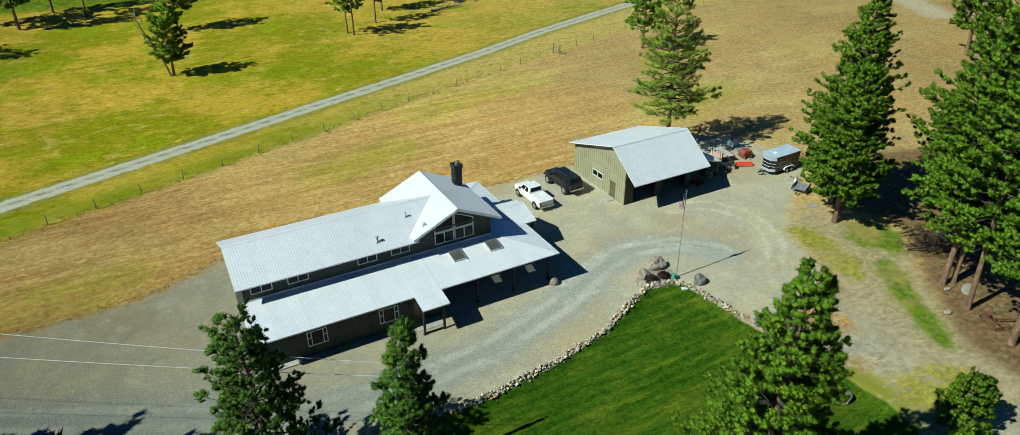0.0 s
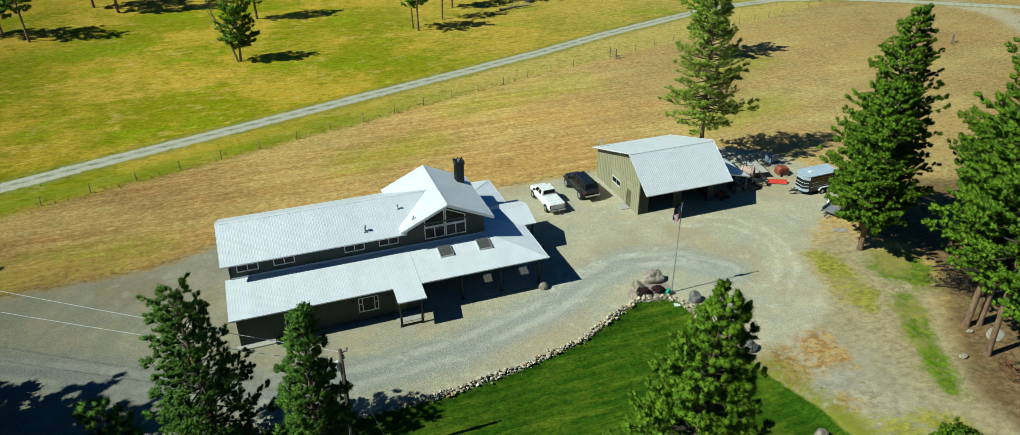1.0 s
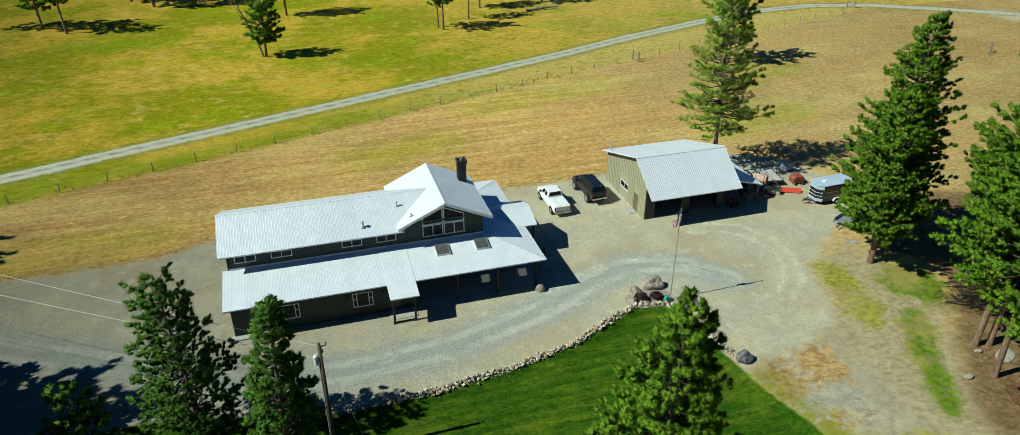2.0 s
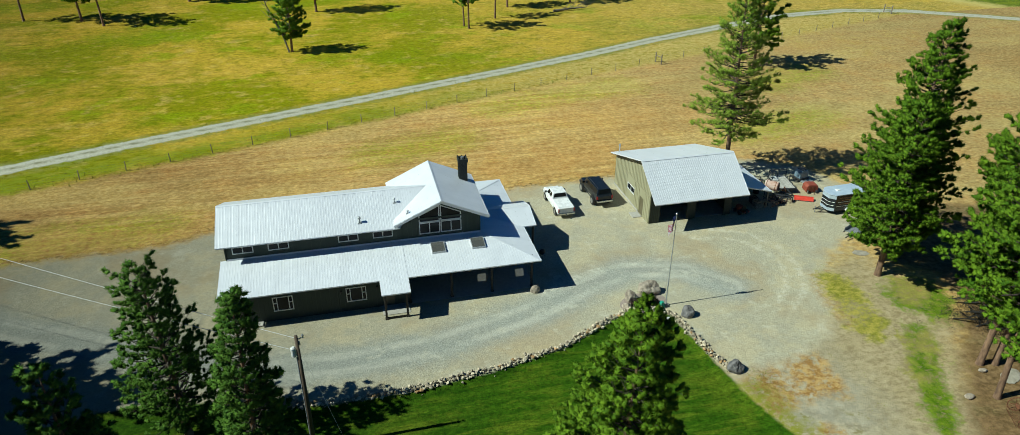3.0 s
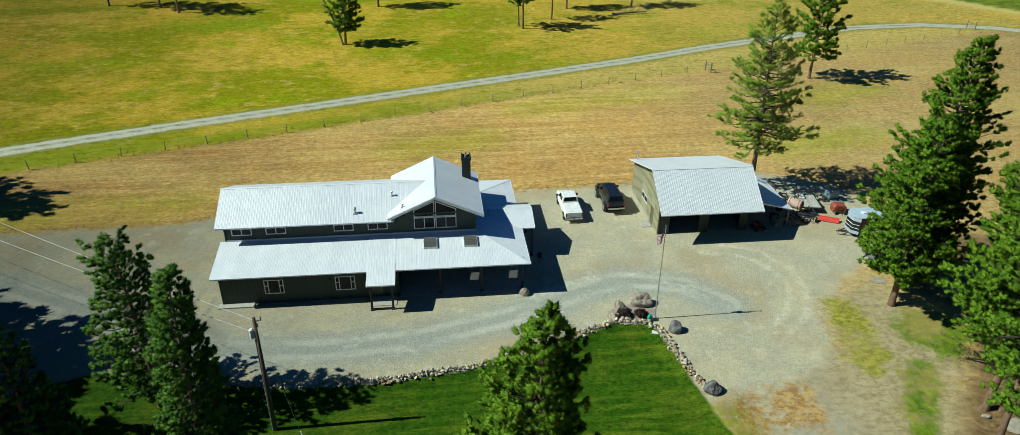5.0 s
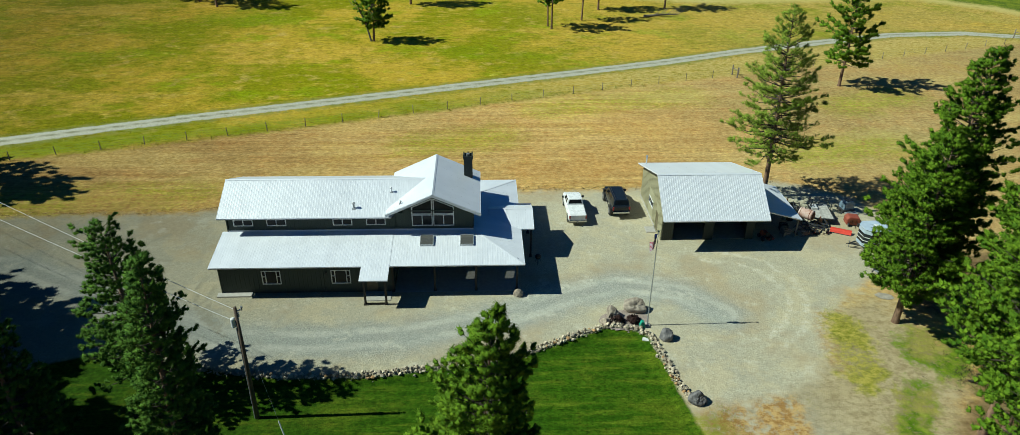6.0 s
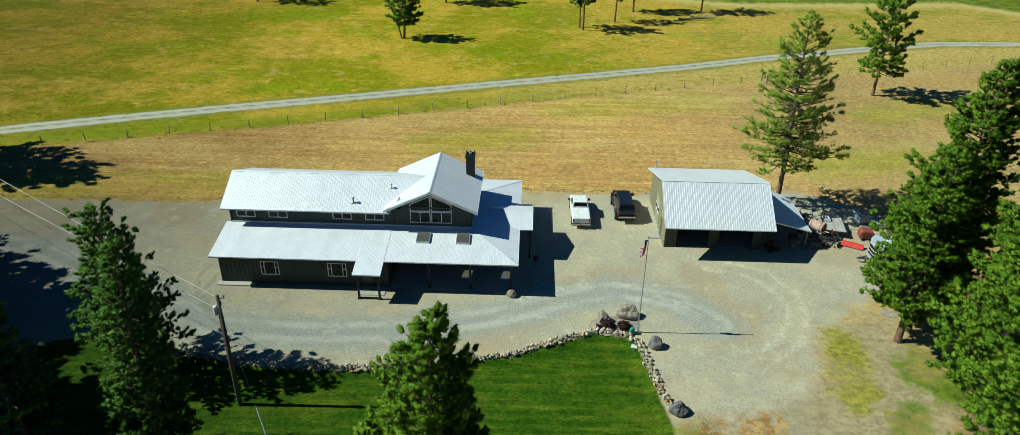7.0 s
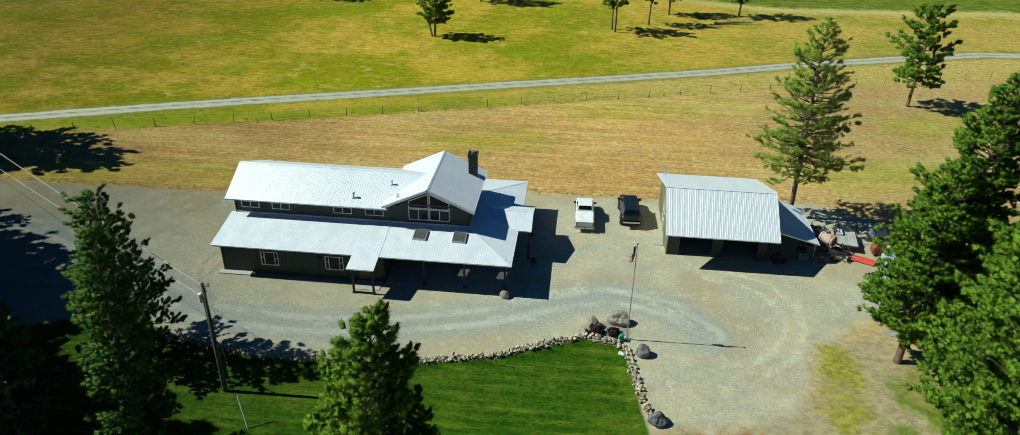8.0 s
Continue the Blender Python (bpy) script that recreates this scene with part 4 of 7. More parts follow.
for a, b in SKY:
    za, zb = LOW_Z + slope * (50.95 - 48.3), LOW_Z + slope * (52.30 - 48.3)
    bm = bmesh.new()
    for p, q in (((a, 50.95, za), (b, 50.95, za)), ((a, 52.30, zb), (b, 52.30, zb)), ((a, 50.95, za), (a, 52.30, zb)), ((b, 50.95, za), (b, 52.30, zb))):
        add_bar(bm, Vector(p) + Vector((0, 0, 0.02)), Vector(q) + Vector((0, 0, 0.02)), 0.07, 0.30)
    s = part("skylight", bm, M["galv"], house, "smoked glass skylight in a dark frame")
    bm = bmesh.new()
    vs = [bm.verts.new(p) for p in ((a, 50.95, za + 0.15), (b, 50.95, za + 0.15), (b, 52.30, zb + 0.15), (a, 52.30, zb + 0.15))]
    bm.faces.new(vs)
    bmesh.ops.solidify(bm, geom=list(bm.faces), thickness=0.012)
    part("pane", bm, M["skylight"], s)

# entry roof: the front slope carried on past the eave, on two posts
ez = LOW_Z - slope * 1.85
roof_slope(house, [(17.55, 46.45, ez + 0.02), (20.05, 46.45, ez + 0.02), (20.05, 53.2, LOW_TOP + 0.006), (17.55, 53.2, LOW_TOP + 0.006)], trim=(0,), edge="roof", depth=0.10)
post(house, 17.85, 47.15, 0, ez + 0.05)
post(house, 19.70, 47.15, 0, ez + 0.05)
part("beam", box(17.6, 20.0, 47.06, 47.24, ez - 0.12, ez + 0.06), M["wood_dark"], house)
part("sill_beam", box(17.95, 19.6, 47.09, 47.21, 0.05, 0.17), M["wood_dark"], house)

# porch posts and beam
for x in (20.15, 23.95, 27.7, 31.45):
    post(house, x, 49.2, 0, LOW_Z + 0.02)
for y in (54.9, 59.7, 64.9):
    post(house, 31.45, y, 0, LOW_Z)
post(house, 22.0, 64.9, 0, LOW_Z)
part("beam", box(20.2, 31.55, 49.12, 49.28, LOW_Z - 0.16, LOW_Z + 0.12), M["wood_dark"], house)
part("beam", box(31.37, 31.53, 49.3, 65.0, LOW_Z - 0.18, LOW_Z + 0.04), M["wood_dark"], house)

# side entry gable
roof_slope(house, [(29.0, 54.65, 3.33), (33.35, 54.65, 3.33), (33.35, 57.3, 4.16), (29.0, 57.3, 4.16)], trim=(0, 1), depth=0.10, edge="roof")
roof_slope(house, [(33.35, 59.95, 3.33), (29.0, 59.95, 3.33), (29.0, 57.3, 4.16), (33.35, 57.3, 4.16)], trim=(0, 3), depth=0.10, edge="roof")
ridge_cap(house, (29.0, 57.3, 4.16), (33.36, 57.3, 4.16), 0.24, 0.3)
for y in (55.0, 59.6):
    post(house, 33.1, y, 0, 3.3)
part("gable_wall", prism([(54.9, 3.22), (59.7, 3.22), (57.3, 4.0)], 0, 33.1, 33.18), M["wall_dark"], house)

# chimney
CX, CY, CH = 27.0, 59.5, 0.40
bm = box(CX - CH, CX + CH, CY - CH, CY + CH, 5.5, 8.75)
for k in range(6):
    off = -CH + 0.10 + 0.12 * k
    for sg in (-1, 1):
        add_box(bm, CX + off - 0.015, CX + off + 0.015, CY + sg * (CH + 0.013) - 0.012, CY + sg * (CH + 0.013) + 0.012, 6.6, 8.7)
        add_box(bm, CX + sg * (CH + 0.013) - 0.012, CX + sg * (CH + 0.013) + 0.012, CY + off - 0.015, CY + off + 0.015, 6.4, 8.7)
chim = part("chimney", bm, M["chimney"], house, "dark ribbed metal chimney with an open crown")
bm = bmesh.new()
co, ci = CH + 0.08, CH - 0.06
for x0, x1, y0, y1 in ((-co, co, -co, -ci), (-co, co, ci, co), (-co, -ci, -ci, ci), (ci, co, -ci, ci)):
    add_box(bm, CX + x0, CX + x1, CY + y0, CY + y1, 8.75, 9.08)
for x in (-CH, 0.0, CH):
    for y in (-CH, CH):
        add_box(bm, CX + x - 0.05, CX + x + 0.05, CY + y - 0.05, CY + y + 0.05, 9.08, 9.22)
part("crown", bm, M["chimney"], chim)
part("flue", add_tube(bmesh.new(), [(CX, CY, 8.7), (CX, CY, 9.2)], [0.16, 0.16], 12), M["galv"], chim)

# roof vents
def roof_vent(x, y, z, h=0.42, r=0.09):
    bm = add_tube(bmesh.new(), [(x, y, z - 0.1), (x, y, z + h * 0.7), (x, y, z + h * 0.72), (x, y, z + h), (x, y, z + h + 0.06)], [r, r, r * 1.6, r * 1.6, r * 0.5], 10)
    add_box(bm, x - r * 2, x + r * 2, y - r * 2, y + r * 2, z - 0.06, z + 0.0)
    part("roof_vent", bm, M["galv"], house)


def up_z(y):
    return UP_Z + 0.4856 * (y - 52.54)


roof_vent(16.45, 53.55, up_z(53.55), 0.55, 0.085)
roof_vent(19.8, 55.2, up_z(55.2), 0.45, 0.065)
roof_vent(20.8, 53.3, GAB_TOP - 0.459 * (23.79 - 20.8), 0.3, 0.07)

# downpipes, wall lamp and pads
for x, y, z0, z in ((X0 + 0.05, 53.29, 4.2, 5.75), (X0 + 0.05, 49.19, 0.1, 3.2), (13.9, 49.19, 0.1, 3.2)):
    part("downpipe", box(x - 0.05, x + 0.05, y - 0.08, y, z0, z, 0.01), M["batten_dark"], house)
for x in (14.2, 17.3):
    part("wall_lamp", box(x - 0.08, x + 0.08, 49.02, 49.18, 1.95, 2.25, 0.02), M["black"], house)
tagged(part("entry_slab", box(17.6, 20.0, 47.7, 49.19, -0.2, 0.055, 0.01), M["concrete"]), "pale concrete slab under the entry roof", "slab", kind="structure")
tagged(part("wall_slab", box(4.3, 7.4, 48.55, 49.19, -0.2, 0.12, 0.01), M["concrete"]), "pale concrete slab beside the house wall", "slab", kind="structure")
tagged(part("porch_floor", box(20.25, 31.7, 49.0, 53.28, -0.2, 0.03), M["concrete"]), "shaded concrete floor under the porch roof", "floor", kind="structure")

# ---------------------------------------------------------------- the shop
shop = thing("workshop", "sage green workshop with a steep white metal roof", "workshop", (51.5, 63, 0), world=True)
SX0, SX1, SY0, SY1 = 46.75, 56.45, 57.8, 68.0


def shop_top(y):
    return (6.67 - 0.689 * (59.77 - y) if y < 59.77 else 6.67 - 0.3164 * (y - 59.77)) - 0.16


side = [(SY0, 0), (SY1, 0), (SY1, shop_top(SY1)), (59.77, shop_top(59.77)), (SY0, shop_top(SY0))]
bm = bmesh.new()
DOOR, WIN = (59.5, 60.55, 0.05, 2.1), (62.05, 64.05, 1.35, 2.15)
for ya, yb, gap in ((SY0, DOOR[0], None), (DOOR[0], 59.77, DOOR), (59.77, DOOR[1], DOOR), (DOOR[1], WIN[0], None), (WIN[0], WIN[1], WIN), (WIN[1], SY1, None)):
    tops = [(yb, shop_top(yb)), (ya, shop_top(ya))]
    if gap is None:
        add_prism(bm, [(ya, 0), (yb, 0), *tops], 0, SX0, SX0 + 0.15)
    else:
        add_prism(bm, [(ya, gap[3]), (yb, gap[3]), *tops], 0, SX0, SX0 + 0.15)
        add_prism(bm, [(ya, 0), (yb, 0), (yb, gap[2]), (ya, gap[2])], 0, SX0, SX0 + 0.15)
part("wall", bm, M["wall_sage"], shop)
part("wall", prism(side, 0, SX1 - 0.15, SX1), M["front_shaded"], shop, "sage wall under the lean-to roof, coloured dark for its shade")
wall_run(shop, 0, SY1, -0.15, SX0 + 0.15, SX1 - 0.15, 0, shop_top(SY1), [], M["wall_sage"])
wall_run(shop, 0, SY0, 0.15, SX0 + 0.15, 48.0, 0, shop_top(SY0), [], M["front_shaded"])
wall_run(shop, 0, SY0, 0.15, 48.0, SX1 - 0.15, 0, shop_top(SY0), [(48.0, 51.2, 0, 3.1), (52.2, 55.6, 0, 3.1)], M["front_shaded"], "bay_front")
wall_run(shop, 0, 62.2, 0.12, SX0 + 0.15, SX1 - 0.15, 0, 4.5, [], M["wall_dark"], "inner_wall")
part("floor_slab", box(SX0 + 0.15, SX1 - 0.15, 58.0, 62.2, -0.2, 0.03), M["concrete"], shop)
part("door", box(SX0 + 0.04, SX0 + 0.09, DOOR[0], DOOR[1], 0.05, 2.1), M["door_brown"], shop, "olive brown side door")
window(shop, 1, SX0, *WIN, [63.05])
part("trim_board", box(SX0 - 0.03, SX0 - 0.002, SY0, SY1, 3.10, 3.24), M["batten_sage"], shop)
part("foundation", box(SX0 - 0.06, SX0 - 0.002, 60.7, SY1, -0.1, 0.16), M["concrete"], shop)
for k in range(26):
    y = SY0 + 0.15 + 0.4 * k
    if y < SY1:
        if not DOOR[0] - 0.05 < y < DOOR[1] + 0.05 and not WIN[0] - 0.05 < y < WIN[1] + 0.05:
            batten(shop, SX0 - 0.015, y, 0.05, 3.09, M["batten_sage"], 1)
        batten(shop, SX0 - 0.015, y, 3.25, shop_top(y) - 0.03, M["batten_sage"], 1)
# Front battens coloured dark as well, to stand in for shade.
for k in range(25):
    x = SX0 + 0.1 + 0.2 * k * 1.0
    if x < 48.0:
        batten(shop, x, SY0 - 0.015, 0.05, 3.5, M["batten_dark"])
roof_slope(shop, [(46.2, 55.31, 3.59), (56.9, 55.31, 3.59), (56.9, 59.77, 6.67), (46.2, 59.77, 6.67)], trim=(0, 1, 3), edge="roof", rib=0.008)
roof_slope(shop, [(56.9, 68.45, 3.93), (46.2, 68.45, 3.93), (46.2, 59.77, 6.67), (56.9, 59.77, 6.67)], trim=(0, 1, 3), edge="roof")
ridge_cap(shop, (46.2, 59.77, 6.67), (56.9, 59.77, 6.67), 0.36, 0.5)
bm = add_tube(bmesh.new(), [(46.9, 67.6, 4.0), (46.9, 67.6, 5.0), (46.9, 67.6, 5.02), (46.9, 67.6, 5.25)], [0.08, 0.08, 0.14, 0.1], 10)
part("roof_vent", bm, M["galv"], shop)
# lean-to along the far side
LZ, LS = 2.05, 0.262
roof_slope(shop, [(61.5, 58.15, LZ), (61.5, 65.9, LZ), (56.5, 65.9, LZ + LS * 5.0), (56.5, 58.15, LZ + LS * 5.0)], trim=(0, 1, 3), depth=0.10, edge="roof")
for y in (58.4, 62.0, 65.6):
    post(shop, 61.2, y, 0, LZ, 0.14, "wood_grey")
part("beam", box(61.13, 61.27, 58.3, 65.8, LZ - 0.16, LZ - 0.02), M["wood_grey"], shop)
tagged(part("door_step", box(45.65, 46.68, 59.4, 60.6, -0.1, 0.08, 0.02), M["concrete"]), "pale concrete step at the workshop side door", "step")


# ---------------------------------------------------------------- trees
BALL = np.array([(1, 0, 0), (-1, 0, 0), (0, 1, 0), (0, -1, 0), (0, 0, 1), (0, 0, -1)], float)
BALL_TRI = np.array([(0, 2, 4), (2, 1, 4), (1, 3, 4), (3, 0, 4), (2, 0, 5), (1, 2, 5), (3, 1, 5), (0, 3, 5)])


def tufts(rng, centres, axes, size, count, width):
    """Puffs of short blades. Gives corners, triangles and soft normals."""
    n = len(centres)
    d = rng.normal(size=(n, count, 3))
    d /= np.linalg.norm(d, axis=2, keepdims=True)
    d = d + axes[:, None, :] * 0.45
    d /= np.linalg.norm(d, axis=2, keepdims=True)
    side = np.cross(d, rng.normal(size=(n, count, 3)))
    side /= np.linalg.norm(side, axis=2, keepdims=True) + 1e-9
    ln = size[:, None, None] * rng.uniform(0.70, 1.15, (n, count, 1))
    base = centres[:, None, :] + d * ln * rng.uniform(0.25, 0.62, (n, count, 1))
    tip = d + rng.normal(size=(n, count, 3)) * 0.18 + axes[:, None, :] * 0.35
    tip = centres[:, None, :] + tip / np.linalg.norm(tip, axis=2, keepdims=True) * ln
    v = np.stack([base - side * width, base + side * width, tip], 2).reshape(-1, 3)
    soft = d * 0.5 + axes[:, None, :] * 0.7
    soft = np.repeat(soft[:, :, None, :], 3, 2).reshape(-1, 3)
    tri = np.arange(n * count * 3).reshape(-1, 3)
    return v, tri, soft / np.linalg.norm(soft, axis=1, keepdims=True)


def shoots(rng, base, axes, outward, length, count, width, core=0.24):
    """Upturned shoots clothed in needles: a slim heart in a brush of blades. Gives corners, triangles and soft normals."""
    n = len(base)
    a, ln = axes[:, None, :], length[:, None, None]
    s = rng.uniform(0.0, 1.0, (n, count, 1)) ** 0.65
    r = rng.normal(size=(n, count, 3))
    r -= a * (r * a).sum(2, keepdims=True)
    r /= np.linalg.norm(r, axis=2, keepdims=True) + 1e-9
    d = a * (0.10 + 0.95 * s * s * rng.uniform(0, 1, (n, count, 1))) + r * (1.0 - 0.40 * s)
    d /= np.linalg.norm(d, axis=2, keepdims=True)
    root = base[:, None, :] + a * ln * s * 0.62 + r * ln * 0.09
    tip = root + (d + rng.normal(size=(n, count, 3)) * 0.12) * ln * rng.uniform(0.30, 0.50, (n, count, 1))
    side = np.cross(d, rng.normal(size=(n, count, 3)))
    side /= np.linalg.norm(side, axis=2, keepdims=True) + 1e-9
    v = np.stack([root - side * width, root + side * width, tip], 2).reshape(-1, 3)
    soft = np.repeat((r * 0.55 + a * 0.45 + outward[:, None, :] * 0.75)[:, :, None, :], 3, 2).reshape(-1, 3)
    tri = np.arange(n * count * 3).reshape(-1, 3)
    if core:
        u = np.cross(axes, rng.normal(size=(n, 3)))
        u /= np.linalg.norm(u, axis=1, keepdims=True) + 1e-9
        w = np.cross(axes, u)
        k = BALL[None] * rng.uniform(0.8, 1.3, (n, 6, 1))
        ball = (axes[:, None] * k[..., :1] * 0.40 + (u[:, None] * k[..., 1:2] + w[:, None] * k[..., 2:]) * core) * ln
        heart = (base[:, None, :] + a * ln * 0.32 + ball).reshape(-1, 3)
        more = (BALL_TRI[None] + 6 * np.arange(n)[:, None, None]).reshape(-1, 3) + len(v)
        v, soft, tri = np.concatenate([v, heart]), np.concatenate([soft, (ball / ln / core * 0.6 + outward[:, None, :] * 0.75).reshape(-1, 3)]), np.concatenate([tri, more])
    return v, tri, soft / (np.linalg.norm(soft, axis=1, keepdims=True) + 1e-9)


def leaf_mesh(name, v, tri, soft, material):
    me = bpy.data.meshes.new(name)
    me.vertices.add(len(v))
    me.vertices.foreach_set("co", v.astype(np.float32).ravel())
    me.loops.add(tri.size)
    me.loops.foreach_set("vertex_index", tri.ravel().astype(np.int32))
    me.polygons.add(len(tri))
    me.polygons.foreach_set("loop_start", np.arange(0, tri.size, 3, dtype=np.int32))
    me.update(calc_edges=True)
    me.polygons.foreach_set("use_smooth", np.ones(len(tri), bool))
    me.normals_split_custom_set_from_vertices(soft.astype(np.float32))
    me.materials.append(material)
    return me


def pine_meshes(name, height, radius, clear, seed, lean=(0, 0), trunk=0.3, gap=0.5, per=6, dense=3.2, shoot=0.34, blades=34, width=0.014, sparse=0.0, leaf="needles", droop=0.15, shape=0.75, core=0.27, lobes=0.28, foot=0.16, inner=0.25):
    """A ponderosa pine: trunk with limbs and twigs, and upturned needle shoots, as two meshes round its base."""
    rng = np.random.default_rng(seed)
    lean = np.array([lean[0], lean[1], 0.0])

    def axis(z):
        t = z / height
        return np.array([0.18 * math.sin(2.1 * t + seed), 0.18 * math.sin(1.7 * t + 2 * seed), 0]) * t * 2 + lean * t * height + np.array([0, 0, z])
    zs = [-0.6, 0.0, 0.5, height * 0.15, height * 0.35, height * 0.55, height * 0.75, height * 0.9, height]
    rs = [trunk * 1.35, trunk * 1.2, trunk * 1.0, trunk * 0.9, trunk * 0.75, trunk * 0.55, trunk * 0.33, trunk * 0.15, 0.02]
    tb = add_tube(bmesh.new(), [axis(z) for z in zs], rs, 10)
    stem = len(tb.faces)
    base, axes, outs, sizes = [], [], [], []
    up = np.array([0, 0, 1.0])

    def brush(p, way, k=1.0):
        a = way + up * 0.75 + rng.normal(size=3) * 0.22
        base.append(p)
        axes.append(a / np.linalg.norm(a))
        o = (p - axis(p[2])) * np.array([1, 1, 0]) + np.array([0, 0, 0.35])
        outs.append(o / np.linalg.norm(o))
        sizes.append(shoot * k * rng.uniform(0.75, 1.25))
    whorls = int((height - clear) / gap)
    for w in range(whorls):
        t = min(max((w + rng.uniform(-0.35, 0.35)) / whorls, 0), 0.985)
        z = clear + (height - clear) * t
        env = radius * (1 - t) ** shape * (0.5 + 0.5 * min(1, t / foot)) + 0.22
        count = per if t < 0.8 else max(3, per - 2)
        spin = rng.uniform(0, 6.28)
        for b in range(count):
            if rng.random() < sparse:
                continue
            ang = spin + 6.283 * b / count + rng.uniform(-0.4, 0.4)
            out = np.array([math.cos(ang), math.sin(ang), 0])
            lobe = 1 + lobes * 1.6 * noise.noise(Vector((out[0] * 1.4 + seed, out[1] * 1.4, z * 0.45)))
            ln = env * rng.uniform(0.72, 1.08) * lobe
            rise = rng.uniform(-0.08, 0.18) + 0.75 * t ** 1.3 - droop * (1 - t)
            p0 = axis(min(max(z + rng.normal() * gap * 0.4, clear * 0.8), height - 0.25))
            p1 = p0 + out * ln * 0.5 + up * ln * 0.5 * (rise - 0.08)
            p2 = p0 + out * ln + up * ln * (rise + 0.14)
            add_tube(tb, [p0, p1, p2], [0.018 * ln + 0.015, 0.012 + 0.006 * ln, 0.008], 5, False)
            across = np.array([-out[1], out[0], 0])
            for i in range(max(2, int(dense * ln + 0.5))):
                s = inner + (1 - inner) * rng.uniform() ** 0.75
                q = p0 + (p1 - p0) * s * 2 if s < 0.5 else p1 + (p2 - p1) * (s - 0.5) * 2
                turn = (1 if i % 2 else -1) * rng.uniform(0.25, 1.1)
                way = out * 0.6 + across * turn + up * rng.uniform(0.0, 0.55)
                way /= np.linalg.norm(way)
                far = (0.22 + 0.30 * ln * (1.05 - s)) * rng.uniform(0.6, 1.25)
                e = q + way * min(far, 1.3)
                add_tube(tb, [q, e], [0.012, 0.006], 3, False)
                brush(e, way)
                for f in (0.75, 0.45, 0.15)[:1 + int(rng.integers(0, 2)) + (far > 0.6)]:
                    brush(q + (e - q) * f, way * 0.6 + across * rng.normal() * 0.7, 0.9)
            for i in range(2):
                brush(p2 + rng.normal(size=3) * 0.06, out)
    for i in range(5):
        brush(axis(height - 0.22 * i) + rng.normal(size=3) * 0.05, rng.normal(size=3) * 0.3 * (i > 0))
    v, tri, soft = shoots(rng, np.array(base), np.array(axes), np.array(outs), np.array(sizes), blades, width, core)
    me = leaf_mesh(name + "_needles", v, tri, soft, M[leaf])
    for i, f in enumerate(tb.faces):
        f.material_index = int(i >= stem)
    wood = mesh_of(tb, name + "_trunk")
    wood.materials.append(M["bark"])
    wood.materials.append(M["limb"])
    return wood, me


def pine(x, y, label, meshes, turn=0.0, group="", scale=1.0):
    t = thing("pine_tree", label, "tree", (x, y, gz(x, y)), turn, group)
    t.scale = (scale, scale, scale)
    trunk, leaf = meshes
    part("trunk", trunk, None, t, smooth=True)
    part("crown", leaf, None, t)
    return t


NEAR, YARD, WOOD, FAR = "pines round the lawn", "pines by the yard", "pines in the wood", "pines on the far meadow"
pine(28.3, 19.6, "tall bushy green pine standing on the lawn", pine_meshes("pine_c", 19.8, 5.2, 2.2, 11, per=8, gap=0.44, dense=2.7, shoot=0.50, blades=38, width=0.011, shape=0.84, lobes=0.36, lean=(0.006, 0.0)), group=NEAR)
pine(2.75, 37.3, "open-branched green pine beside the gravel drive", pine_meshes("pine_a", 14.6, 3.8, 1.4, 21, gap=0.46, per=6, dense=3.0, shoot=0.44, blades=40, width=0.011, shape=0.62, sparse=0.06, lobes=0.4, leaf="needles_dark"), group=NEAR)
pine(9.1, 27.4, "slender green pine on the lawn", pine_meshes("pine_b", 18.0, 2.45, 1.6, 31, gap=0.42, per=7, dense=3.0, shoot=0.44, blades=40, width=0.011, shape=0.68, lobes=0.4, leaf="needles_dark"), group=NEAR)
pine(-0.2, 27.6, "dark green pine on the shaded lawn", pine_meshes("pine_d", 15.0, 3.2, 1.6, 41, gap=0.5, per=6, dense=2.6, shoot=0.48, blades=26, width=0.017, leaf="needles_dark"), group=NEAR)
pine(48.0, 18.4, "young bushy pine beside the dirt track", pine_meshes("pine_y", 4.9, 2.1, 0.3, 45, gap=0.30, per=7, dense=4.5, trunk=0.1, shoot=0.36, blades=40, width=0.011), group=YARD)
pine(64.3, 43.4, "dense green pine at the edge of the yard", pine_meshes("pine_e", 17.4, 4.1, 3.0, 51, gap=0.42, per=8, dense=2.5, shoot=0.48, blades=28, width=0.017, shape=0.72, lobes=0.4), group=YARD)
pine(67.5, 46.6, "very tall dense green pine behind a lower one", pine_meshes("pine_f", 23.2, 5.2, 3.2, 61, gap=0.46, per=8, dense=2.4, shoot=0.50, blades=28, width=0.017, shape=0.78, lobes=0.45), group=YARD)
wood_a = pine_meshes("pine_g", 26.5, 5.1, 6.0, 71, gap=0.62, per=7, dense=2.2, shoot=0.55, blades=26, width=0.015, shape=0.5, trunk=0.28, lobes=0.45)
wood_b = pine_meshes("pine_h", 23.5, 4.5, 7.0, 81, gap=0.62, per=7, dense=2.2, shoot=0.55, blades=26, width=0.015, shape=0.5, trunk=0.25, lean=(0.05, 0.02), lobes=0.45)
pine(64.4, 30.7, "tall pine with a bare reddish lower trunk", wood_a, group=WOOD)
pine(65.6, 30.4, "leaning pine with a bare lower trunk", wood_b, 20, group=WOOD)
pine(62.7, 27.1, "pine with a long bare lower trunk", wood_b, 150, group=WOOD)
